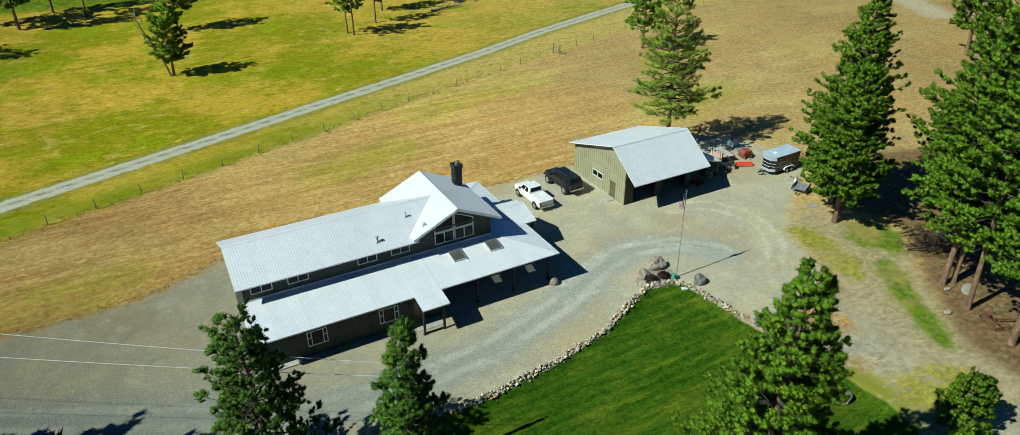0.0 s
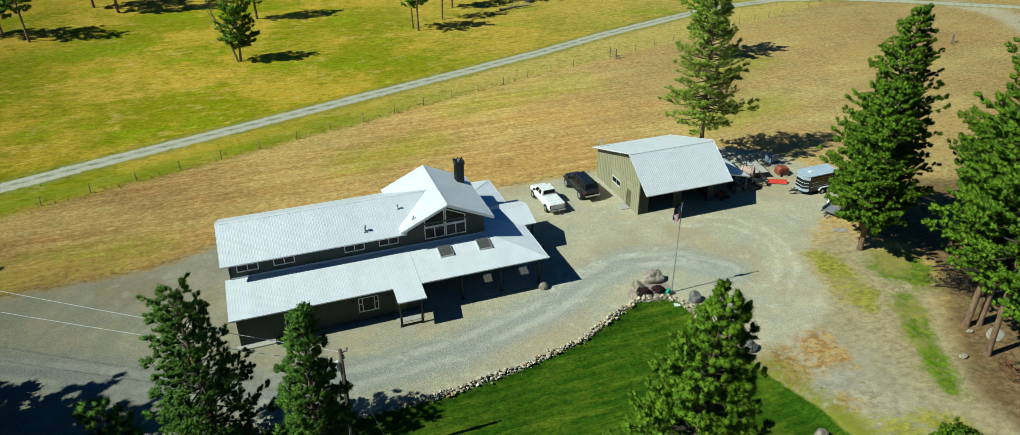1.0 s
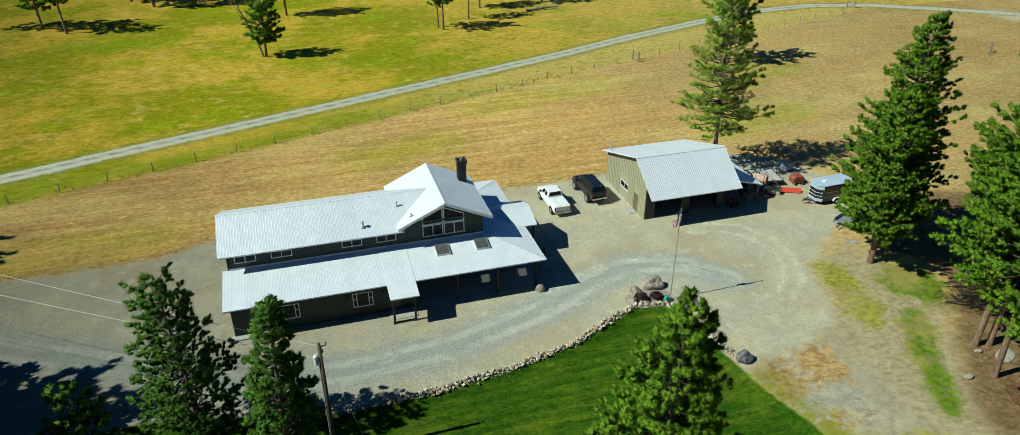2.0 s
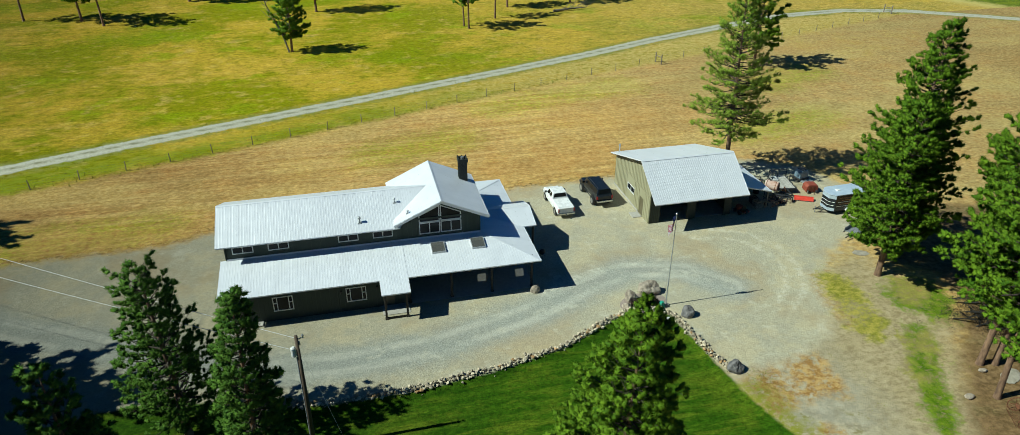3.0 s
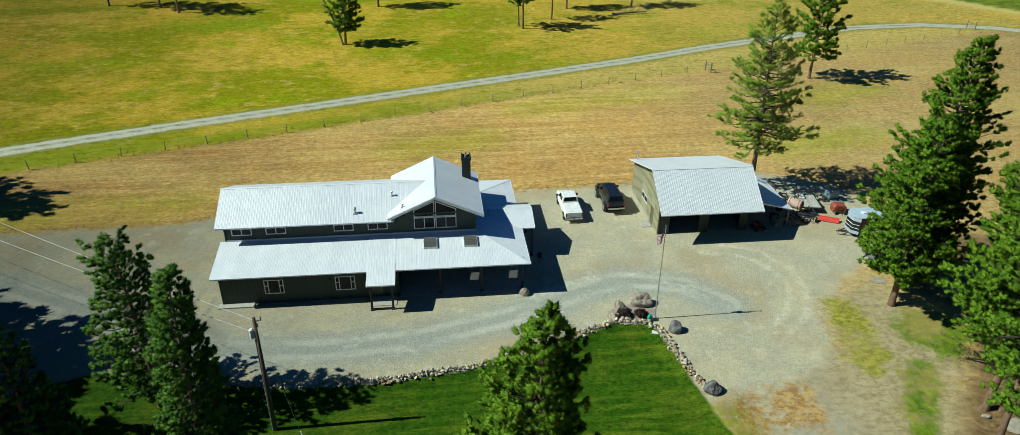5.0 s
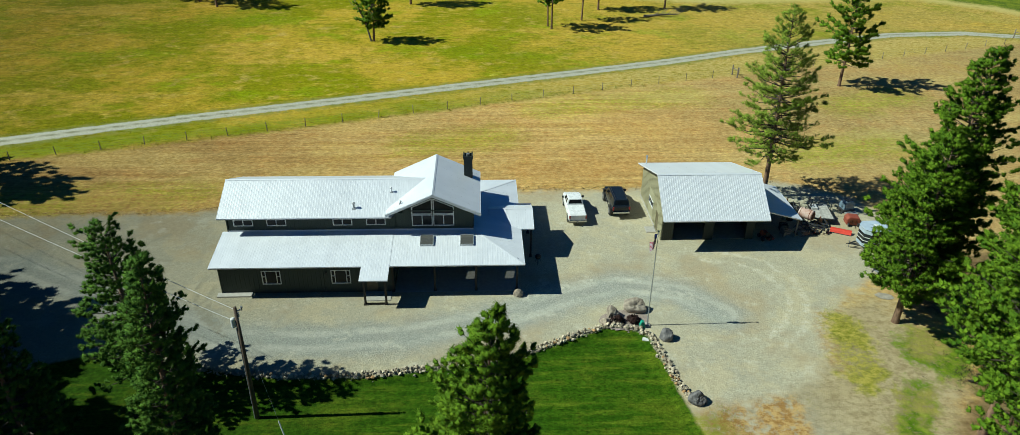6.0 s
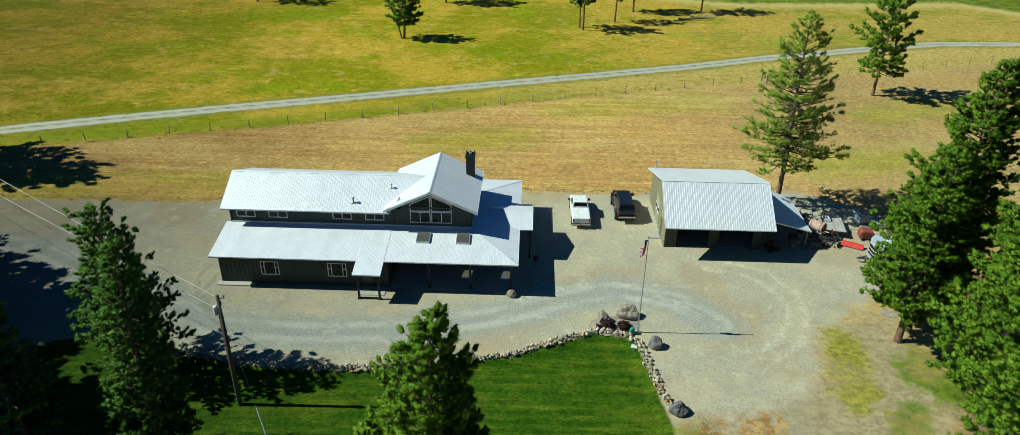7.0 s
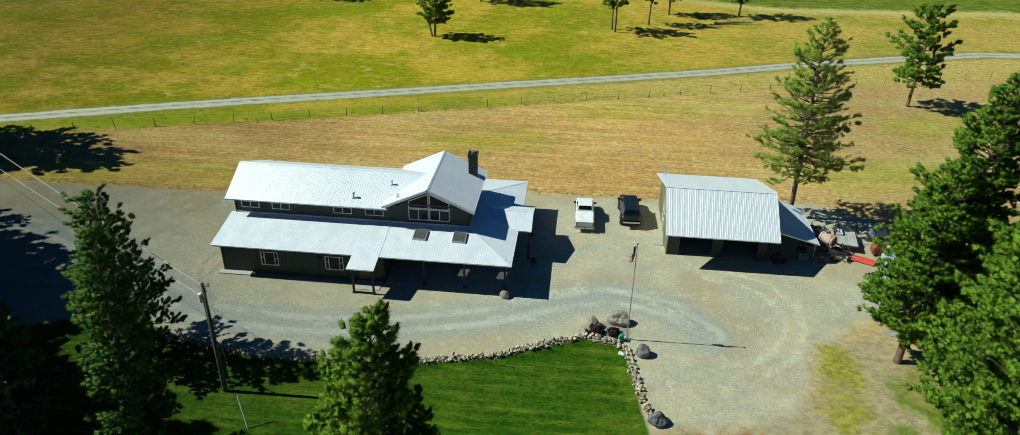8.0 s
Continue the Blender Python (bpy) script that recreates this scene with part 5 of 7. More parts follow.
pine(61.2, 22.2, "pine with a long bare lower trunk", wood_a, 200, group=WOOD)
shade_a = pine_meshes("pine_s", 20.0, 4.6, 2.2, 131, gap=0.9, per=6, dense=1.3, shoot=1.15, blades=7, width=0.09, sparse=0.15, lobes=0.5, shape=0.5, trunk=0.32, core=0.30)
pine(72, 36, "tall dense green pine in the wood", wood_a, 40, WOOD)
pine(60.95, 67.6, "tall pine with an open, see-through crown", pine_meshes("pine_n", 21.2, 5.7, 5.2, 91, gap=0.50, per=6, dense=2.6, shoot=0.50, blades=26, width=0.015, sparse=0.10, shape=0.78, leaf="needles_far", trunk=0.30, droop=0.22, core=0.10, lobes=0.35, foot=0.1, inner=0.22), group=YARD)
far_a = pine_meshes("pine_p", 14.5, 4.3, 3.4, 101, gap=0.7, per=6, dense=2.0, shoot=0.8, blades=11, width=0.042, sparse=0.10, shape=0.42, trunk=0.26, lobes=0.6)
far_b = pine_meshes("pine_q", 14.0, 3.3, 5.6, 111, gap=0.7, per=6, dense=1.8, shoot=0.8, blades=10, width=0.042, sparse=0.30, shape=0.42, trunk=0.22, lobes=0.6)
for x, y, src, turn, s in ((87.3, 106.8, far_a, 0, 1.0), (42.6, 145.6, far_b, 20, 0.85), (43.2, 143.4, far_b, 100, 0.95), (50.3, 150.6, far_b, 200, 0.9), (55.3, 160.2, far_a, 40, 0.9), (70.6, 161.0, far_a, 300, 0.9),
                           (12.7, 165.0, far_a, 60, 1.05), (-30.4, 162.4, far_b, 10, 1.1), (-35.8, 167.6, far_a, 140, 1.1), (-47.8, 170.4, far_b, 250, 1.15), (-10.0, 196.0, far_a, 30, 1.2), (-3.5, 188.0, far_b, 170, 1.2), (-16.2, 182.4, far_a, 220, 1.3),
                           (-22.0, 190.0, far_a, 90, 1.25), (135.0, 74.0, far_a, 120, 1.25)):
    pine(x, y, "small dark pine standing alone on the dry meadow", src, turn, FAR, s)
for x, y, turn, h in ((-40.0, 69.5, 10, 19), (-46.0, 75.0, 80, 19), (-44.0, 71.5, 160, 22), (-34.0, 54.5, 60, 12), (-37.5, 50.5, 200, 20), (-31.5, 49.0, 20, 17), (-24.5, 46.3, 190, 18), (-28.0, 44.0, 150, 19), (-23.5, 43.5, 280, 17),
                      (-21.5, 42.5, 120, 18), (-31.0, 43.5, 35, 20), (-25.0, 40.0, 310, 18), (-15.5, 41.0, 40, 13.5), (-15.0, 33.0, 330, 15), (-24.0, 36.5, 70, 16), (-28.0, 36.0, 240, 22), (-22.0, 33.5, 5, 20), (-14.0, 32.5, 30, 16.5), (-11.5, 27.8, 15, 22), (-9.0, 21.0, 75, 18), (-17.0, 28.5, 205, 20)):
    pine(x, y, "tall pine shading the drive", shade_a, turn, "pines beside the drive", h / 20.0)

# half-dead tree on the meadow: a living pine with grey bare stems
snag = thing("dead_tree", "grey bare leafless stems beside a small pine", "tree", (7.7, 133.4, gz(7.7, 133.4)))
bm = bmesh.new()
rng = np.random.default_rng(5)
add_tube(bm, [(0, 0, -0.3), (-0.9, 0.1, 3.5), (-2.9, 0.3, 8.5), (-3.7, 0.3, 11.6)], [0.20, 0.16, 0.10, 0.03], 7)
for k in range(16):
    z = 3.0 + 0.55 * k
    a = rng.uniform(0, 6.28)
    r = rng.uniform(0.8, 2.2)
    x0 = -0.9 - 0.38 * max(0, z - 3.5)
    add_tube(bm, [(x0, 0.15, z), (x0 + r * math.cos(a) * 0.6, r * math.sin(a) * 0.6, z + 0.5), (x0 + r * math.cos(a), r * math.sin(a), z + 1.4)], [0.06, 0.045, 0.02], 5)
part("trunk", bm, M["dead_wood"], snag)
round_tree = pine_meshes("pine_r", 9.6, 3.2, 2.6, 121, gap=0.6, per=7, dense=2.4, shoot=0.75, blades=16, width=0.035, sparse=0.08, shape=0.28, trunk=0.24, lean=(0.03, 0.0))
pine(8.1, 133.5, "small dark round-crowned pine with a crooked trunk", round_tree, 45, FAR)

# fallen dead tree
log = thing("fallen_tree", "grey fallen dead tree with bare branches", "fallen tree", (68.2, 153.5, gz(68.2, 153.5)), 8)
bm = bmesh.new()
add_tube(bm, [(-4, 0, 0.25), (0, 0.1, 0.4), (4, -0.2, 0.5)], [0.28, 0.22, 0.08], 8)
for k in range(14):
    x = -1.5 + 0.42 * k
    a = rng.uniform(0.3, 2.8)
    r = rng.uniform(1.0, 2.4)
    add_tube(bm, [(x, 0, 0.4), (x + r * 0.5, r * math.cos(a) * 0.6, 0.4 + r * math.sin(a) * 0.6), (x + r * 0.9, r * math.cos(a), 0.4 + r * math.sin(a))], [0.06, 0.04, 0.012], 5)
part("trunk", bm, M["dead_wood"], log)


# ---------------------------------------------------------------- stones, boulders and the flag bed
def hull_stone(seed, n=13):
    rng = np.random.default_rng(seed)
    p = rng.normal(size=(n, 3))
    p /= np.linalg.norm(p, axis=1, keepdims=True)
    p *= rng.uniform(0.82, 1.0, (n, 1))
    bm = bmesh.new()
    vs = [bm.verts.new(q) for q in p]
    res = bmesh.ops.convex_hull(bm, input=vs)
    bmesh.ops.delete(bm, geom=[g for g in res["geom_interior"] if isinstance(g, bmesh.types.BMVert)], context="VERTS")
    return bm


def along(line, step):
    """Places and headings along a line, step by step."""
    out, left = [], 0.0
    for (x0, y0), (x1, y1) in zip(line, line[1:]):
        ln = math.hypot(x1 - x0, y1 - y0)
        s = left
        while s < ln:
            out.append((x0 + (x1 - x0) * s / ln, y0 + (y1 - y0) * s / ln, math.atan2(y1 - y0, x1 - x0)))
            s += step
        left = s - ln
    return out


BORDER = [(4.0, 39.2), (8.3, 38.5), (13.2, 37.8), (18.6, 37.8), (25.5, 38.6), (31.7, 40.0), (36.3, 42.3), (38.9, 43.5), (41.2, 43.2), (42.4, 42.2), (42.9, 39.5), (43.4, 36.6), (44.0, 34.5)]
STONES = []
for k in range(8):
    me = mesh_of(hull_stone(200 + k), "stone")
    me.materials.append(M["stone_orange"] if k == 7 else M["stone"])
    STONES.append(me)
border = thing("stone_border", "low border of loose pale field stones round the lawn", "stone border", (25.5, 38.6, 0), world=True)
rng = np.random.default_rng(77)
spots = [(x, y, h, r) for x, y, h in along(BORDER, 0.27) for r in (0, 1)]
rest = bmesh.new()
for i, (x, y, h, row) in enumerate(spots):
    off = (-0.14 if row else 0.14) + rng.normal() * 0.07
    px, py = x - math.sin(h) * off + rng.normal() * 0.06, y + math.cos(h) * off + rng.normal() * 0.06
    s = rng.uniform(0.10, 0.21)
    m = Matrix.LocRotScale((px, py, gz(px, py) + s * 0.45 + (0.10 if row == 0 else 0.05)), Euler((rng.normal() * 0.3, rng.normal() * 0.3, rng.uniform(0, 6.28))), (s * rng.uniform(0.9, 1.4), s * rng.uniform(0.8, 1.1), s * rng.uniform(0.65, 1.0)))
    if i < len(spots) - 298:
        b = hull_stone(200 + i % 7)
        b.transform(m)
        me = bpy.data.meshes.new("tmp")
        b.to_mesh(me)
        b.free()
        rest.from_mesh(me)
        bpy.data.meshes.remove(me)
    else:
        st = part("stone", STONES[rng.integers(0, 8) if rng.random() < 0.7 else rng.integers(0, 7)], None, border)
        st.matrix_basis = m
for x, y, h in along(BORDER, 0.16):
    for _ in range(2):
        off = rng.normal() * 0.17
        px, py, s = x - math.sin(h) * off, y + math.cos(h) * off, rng.uniform(0.05, 0.11)
        b = hull_stone(int(rng.integers(0, 9999)), 9)
        b.transform(Matrix.Translation((px, py, gz(px, py) + s * 0.4)) @ Matrix.Diagonal((s * 1.2, s, s * 0.8, 1)))
        me = bpy.data.meshes.new("tmp")
        b.to_mesh(me)
        b.free()
        rest.from_mesh(me)
        bpy.data.meshes.remove(me)
tagged(part("rubble", rest, M["stone"], border), kind="stuff")


def boulder(x, y, sx, sy, sz, seed, label, mat="boulder", turn=0.0):
    """A block with broken, worn faces: a ball cut by slanting planes."""
    rng = np.random.default_rng(500 + seed)
    cuts = rng.normal(size=(11, 3))
    cuts /= np.linalg.norm(cuts, axis=1, keepdims=True)
    reach = rng.uniform(0.60, 0.94, 11)
    bm = bmesh.new()
    bmesh.ops.create_icosphere(bm, subdivisions=4, radius=1.0)
    for v in bm.verts:
        p = v.co.copy()
        lim = reach / np.maximum(cuts @ np.array(p), 0.05)
        d = -math.log(np.sum(np.exp(-30 * np.minimum(lim, 1.05)))) / 30 + 0.08
        q = p * 1.3 + Vector((seed * 3.1, seed * 1.7, seed))
        v.co = p * (d + 0.10 * noise.noise(q) + 0.07 * noise.noise(q * 2.7) + 0.035 * noise.noise(q * 7))
    bm.transform(Matrix.Rotation(radians(turn), 4, "Z") @ Matrix.Diagonal((sx / 2, sy / 2, sz * 0.62, 1)))
    ob = part("boulder", bm, M[mat], smooth=False)
    ob.matrix_basis = Matrix.Translation((x, y, gz(x, y) + sz * 0.30))
    return tagged(ob, label, "boulder", "boulders round the flag bed")


boulder(41.75, 45.75, 2.1, 1.4, 1.35, 3, "large pale tan boulder behind dark shrubs", turn=-12)
boulder(39.65, 44.85, 1.15, 1.2, 1.25, 4, "grey brown boulder at the edge of the flag bed", turn=30)
boulder(38.85, 43.95, 0.8, 0.7, 0.6, 5, "small pale boulder on the stone border")
boulder(43.65, 41.65, 1.15, 1.1, 1.05, 6, "dark grey rounded boulder beside the lawn corner", "boulder_grey")
boulder(44.45, 34.45, 1.5, 1.2, 1.1, 7, "grey boulder at the end of the stone border", "boulder_grey", 20)
boulder(31.55, 48.25, 0.85, 0.7, 0.75, 8, "brown boulder beside the porch corner")
boulder(43.6, 24.7, 1.3, 1.0, 0.9, 12, "pale grey boulder on the lawn beside the tall pine", turn=15)
boulder(64.0, 29.9, 0.7, 0.5, 0.3, 9, "small pale flat rock under the pines")
boulder(65.7, 28.9, 2.3, 1.3, 0.16, 14, "wide flat lichen-grey rock slab between pine trunks", "slab", 25)
# Added low slab in place of a pale, rubbly patch of ground.
boulder(65.2, 47.3, 1.7, 1.1, 0.14, 15, "low pale slab standing for a rubbly patch of ground at the yard edge", "slab", -20)
boulder(60.6, 27.6, 0.8, 0.5, 0.35, 10, "small pale flat rock on bare soil")

bm = bmesh.new()
bmesh.ops.create_grid(bm, x_segments=28, y_segments=18, size=1.0)
for v in bm.verts:
    r = math.hypot(v.co.x, v.co.y)
    v.co.z = 0.16 * max(0, 1 - r) ** 0.6 - 0.03 + 0.015 * noise.noise(v.co * 9)
bmesh.ops.delete(bm, geom=[v for v in bm.verts if math.hypot(v.co.x, v.co.y) > 1.02], context="VERTS")
bm.transform(Matrix.Translation((40.6, 44.35, 0.0)) @ Matrix.Rotation(radians(8), 4, "Z") @ Matrix.Diagonal((2.4, 1.5, 1, 1)))
M["bed"] = surface("pink_gravel_mulch", (0.20, 0.155, 0.13), (0.36, 0.29, 0.25), 14, 0.95, 0, 0.6, 0, False)
tagged(part("planting_bed", bm, M["bed"]), "mound of pinkish gravel mulch", "planting bed", kind="structure")


def shrub(x, y, r, h, seed):
    rng = np.random.default_rng(seed)
    n = 130
    d = rng.normal(size=(n, 3))
    d /= np.linalg.norm(d, axis=1, keepdims=True)
    d[:, 2] = np.abs(d[:, 2])
    c = d * np.array([r, r, h]) * rng.uniform(0.55, 1.0, (n, 1))
    v, tri, soft = tufts(rng, c, d, np.full(n, 0.20), 26, 0.018)
    t = thing("shrub", "low dark purple red shrub in gravel mulch", "shrub", (x, y, gz(x, y) + 0.02), group="shrubs in the flag bed")
    part("foliage", leaf_mesh("shrub_leaves", v, tri, soft, M["shrub"]), None, t)
    bm = bmesh.new()
    for k in range(9):
        a = rng.uniform(0, 6.28)
        add_tube(bm, [(0, 0, -0.05), (math.cos(a) * r * 0.4, math.sin(a) * r * 0.4, h * 0.5), (math.cos(a) * r * 0.8, math.sin(a) * r * 0.8, h * 0.8)], [0.02, 0.014, 0.006], 5)
    part("stem", bm, M["dead_wood"], t)


shrub(39.95, 44.0, 0.60, 0.55, 1)
shrub(41.35, 44.05, 0.58, 0.52, 2)

# flagpole with a hanging flag
fp = thing("flagpole", "slim grey metal flagpole with a limp striped flag", "flagpole", (42.44, 43.5, gz(42.44, 43.5)))
part("pole", add_tube(bmesh.new(), [(0, 0, -0.3), (0, 0, 3), (0, 0, 9.3)], [0.055, 0.05, 0.028], 12), M["galv"], fp)
bm = bmesh.new()
bmesh.ops.create_uvsphere(bm, u_segments=12, v_segments=8, radius=0.09)
bm.transform(Matrix.Translation((0, 0, 9.36)))
part("finial", bm, M["chrome"], fp, smooth=True)
part("base_collar", add_tube(bmesh.new(), [(0, 0, -0.05), (0, 0, 0.12), (0, 0, 0.16)], [0.28, 0.28, 0.14], 14), M["concrete"], fp)
bm = bmesh.new()
W, Hh = 22, 14
grid = []
for j in range(Hh + 1):
    row = []
    for i in range(W + 1):
        u, w = i / W, j / Hh
        x = -0.05 - 0.50 * u ** 0.7 - 0.06 * math.sin(9 * u + 2 * w)
        y = 0.16 * math.sin(8.5 * u + 1.2 * w) * (0.3 + u)
        z = 9.15 - 1.0 * w - 1.1 * u ** 1.15 + 0.05 * math.sin(8 * u)
        row.append(bm.verts.new((x, y, z)))
    grid.append(row)
for j in range(Hh):
    for i in range(W):
        f = bm.faces.new((grid[j][i], grid[j + 1][i], grid[j + 1][i + 1], grid[j][i + 1]))
        f.material_index = 2 if (i < W * 0.4 and j < 7) else (1 if j % 2 == 0 else 0)
fl = part("flag", bm, M["flag_cloth"], fp, "red and white striped flag with a blue corner", smooth=True)
fl.data.materials.append(M["flag_red"])
fl.data.materials.append(M["flag_blue"])
bm = prism([(-0.20, 0.0), (0.20, 0.0), (0.26, 0.22), (0.14, 0.62), (-0.10, 0.66), (-0.24, 0.3)], 1, -0.17, 0.17, 0.05)
ob = tagged(part("garden_container", bm, M["teal"]), "teal green plastic garden container beside the flagpole", "container")
ob.matrix_basis = Matrix.Translation((41.95, 43.25, gz(41.95, 43.25)))
ob = tagged(part("valve_lid", box(-0.28, 0.28, -0.2, 0.2, -0.05, 0.06, 0.02), M["trim_white"]), "white plastic valve lid in the lawn", "lid")
ob.matrix_basis = pose(42.0, 41.75, gz(42.0, 41.75), 0, 0, -20)

# ---------------------------------------------------------------- utility pole and wires
PX, PY = 11.55, 34.1
PZ = gz(PX, PY)
up = thing("utility_pole", "weathered brown wooden utility pole with a grey transformer", "utility pole", (PX, PY, PZ))
T = 9.25 - PZ
part("pole", add_tube(bmesh.new(), [(0, 0, -0.4), (0, 0, T * 0.5), (0, 0, T)], [0.17, 0.145, 0.115], 14), M["pole_wood"], up, smooth=True)
part("transformer", add_tube(bmesh.new(), [(-0.30, 0.0, T - 1.65), (-0.30, 0.0, T - 1.6), (-0.30, 0.0, T - 0.95), (-0.30, 0.0, T - 0.88)], [0.12, 0.17, 0.17, 0.1], 14), M["trim_white"], up, "pale grey transformer can")
part("bracket", add_bar(bmesh.new(), (0, 0, T - 0.35), (0.42, 0.05, T - 0.2), 0.06), M["galv"], up)
part("insulator", add_tube(bmesh.new(), [(0.42, 0.05, T - 0.28), (0.42, 0.05, T - 0.1), (0.42, 0.05, T - 0.08), (0.42, 0.05, T + 0.02)], [0.05, 0.05, 0.09, 0.05], 10), M["galv"], up)
part("insulator", add_tube(bmesh.new(), [(0.15, 0.0, T - 0.75), (0.15, 0.0, T - 0.45)], [0.08, 0.05], 10), M["galv"], up)
part("conduit", add_tube(bmesh.new(), [(-0.17, -0.05, 0), (-0.15, -0.05, T - 1.7)], [0.035, 0.035], 8), M["plastic_grey"], up)
ANCHOR = (14.75, 30.7)
AZ = gz(*ANCHOR)
guy_top = Vector((0, 0, T - 0.5))
guy_end = Vector((ANCHOR[0] - PX, ANCHOR[1] - PY, AZ - PZ))
part("guy_wire", add_tube(bmesh.new(), [guy_top, guy_end], [0.006, 0.006], 6), M["galv"], up)
part("guy_guard", add_tube(bmesh.new(), [guy_end, guy_end.lerp(guy_top, 0.24)], [0.05, 0.05], 10), M["trim_white"], up, "white plastic guy guard")
for z0, d in ((9.05, (-0.878, 0.449, 0.166)), (8.0, (-0.883, 0.450, 0.135))):
    pts = []
    for k in range(25):
        s = 72.0 * k / 24
        pts.append((PX + d[0] * s, PY + d[1] * s, z0 + d[2] * s - 1.0 * (1 - (2 * k / 24 - 1) ** 2)))
    tagged(part("overhead_wire", add_tube(bmesh.new(), pts, [0.017] * 25, 6), M["wire"]), "pale overhead service cable running from the utility pole", "cable", "overhead cables")

# ---------------------------------------------------------------- fence along the road
fence = thing("field_fence", "wire fence on weathered wooden posts along the road", "fence", (20, 95.6, 0), world=True)
POST = mesh_of(add_tube(bmesh.new(), [(0, 0, -0.3), (0, 0, 0.7), (0, 0, 1.25), (0, 0, 1.28)], [0.06, 0.055, 0.05, 0.03], 8), "fence_post")
POST.materials.append(M["wood_grey"])
tops = []
for x, y, h in along(FENCE, 5.15):
    p = part("post", POST, None, fence)
    p.matrix_basis = pose(x, y, gz(x, y), rng.normal() * 2.5, rng.normal() * 2.5, 0)
    tops.append((x, y, gz(x, y)))
for h in (0.45, 0.80, 1.12):
    part("wire", add_tube(bmesh.new(), [(x, y, z + h) for x, y, z in tops], [0.006] * len(tops), 4), M["steel_dark"], fence)
for bx, by in ((71.3, 112.1), (136.4, 97.4), (136.4, 135.6)):
    brace = thing("fence_brace", "pair of stout wooden brace posts with a cross rail", "fence post", (bx, by, gz(bx, by)), 0 if bx < 100 else -70 if by < 100 else 15, "fence braces")
    for dx, dy in ((0, 0.6), (0.35, -1.1)):
        part("post", add_tube(bmesh.new(), [(dx, dy, -0.3), (dx, dy, 1.75)], [0.13, 0.11], 8), M["wood_grey"], brace)
    part("rail", add_bar(bmesh.new(), (0, 0.6, 1.2), (0.35, -1.1, 1.2), 0.10), M["wood_grey"], brace)


# ---------------------------------------------------------------- vehicles
def wheel(owner, x, y, r, w, rim="rim", side=1):
    t = part("wheel", add_tube(bmesh.new(), [(x - w / 2, y, r), (x - w / 2 + 0.03, y, r), (x + w / 2 - 0.03, y, r), (x + w / 2, y, r)], [r * 0.88, r, r, r * 0.88], 20), M["tyre"], owner)
    o = x + side * (w / 2 + 0.004)
    part("rim", add_tube(bmesh.new(), [(o - side * 0.05, y, r), (o, y, r), (o + side * 0.012, y, r)], [r * 0.62, r * 0.60, r * 0.2], 16), M[rim], t)
    return t


def face_panel(owner, name, corners, inset, material, lift=0.012, label=""):
    """A thin pane on a four-cornered face, drawn in from its edges; corners go round as seen from outside."""
    c = [Vector(p) for p in corners]
    mid = sum(c, Vector()) / 4
    n = (c[1] - c[0]).cross(c[2] - c[1]).normalized()
    bm = bmesh.new()
    ins = [p.lerp(mid, inset) for p in c]
    a = [bm.verts.new(p - n * 0.03) for p in ins]
    b = [bm.verts.new(p + n * lift) for p in ins]
    for k in range(4):
        bm.faces.new((a[k], a[(k + 1) % 4], b[(k + 1) % 4], b[k]))
    bm.faces.new(b)
    bm.faces.new(a[::-1])
    return part(name, bm, M[material], owner, label)


def loft(sections, bevel=0.0):
    """A body through cross sections (y, half width, z bottom, z top), with sides drawn in a little at the top."""
    bm = bmesh.new()
    rings = []
    for y, hw, zb, zt in sections:
        sh = zb + (zt - zb) * 0.62
        ring = [(-hw * 0.94, zb), (hw * 0.94, zb), (hw, zb + (zt - zb) * 0.25), (hw, sh), (hw * 0.93, zt), (-hw * 0.93, zt), (-hw, sh), (-hw, zb + (zt - zb) * 0.25)]
        rings.append([bm.verts.new((x, y, z)) for x, z in ring])
    for a, b in zip(rings, rings[1:]):
        for k in range(8):
            bm.faces.new((a[k], a[(k + 1) % 8], b[(k + 1) % 8], b[k]))
    bm.faces.new(rings[0][::-1])
    bm.faces.new(rings[-1])
    bmesh.ops.recalc_face_normals(bm, faces=list(bm.faces))
    if bevel:
        sharp = [e for e in bm.edges if e.calc_face_angle(0) > 0.35]
        bmesh.ops.bevel(bm, geom=sharp, offset=bevel, segments=3, affect="EDGES", profile=0.6)
    return bm


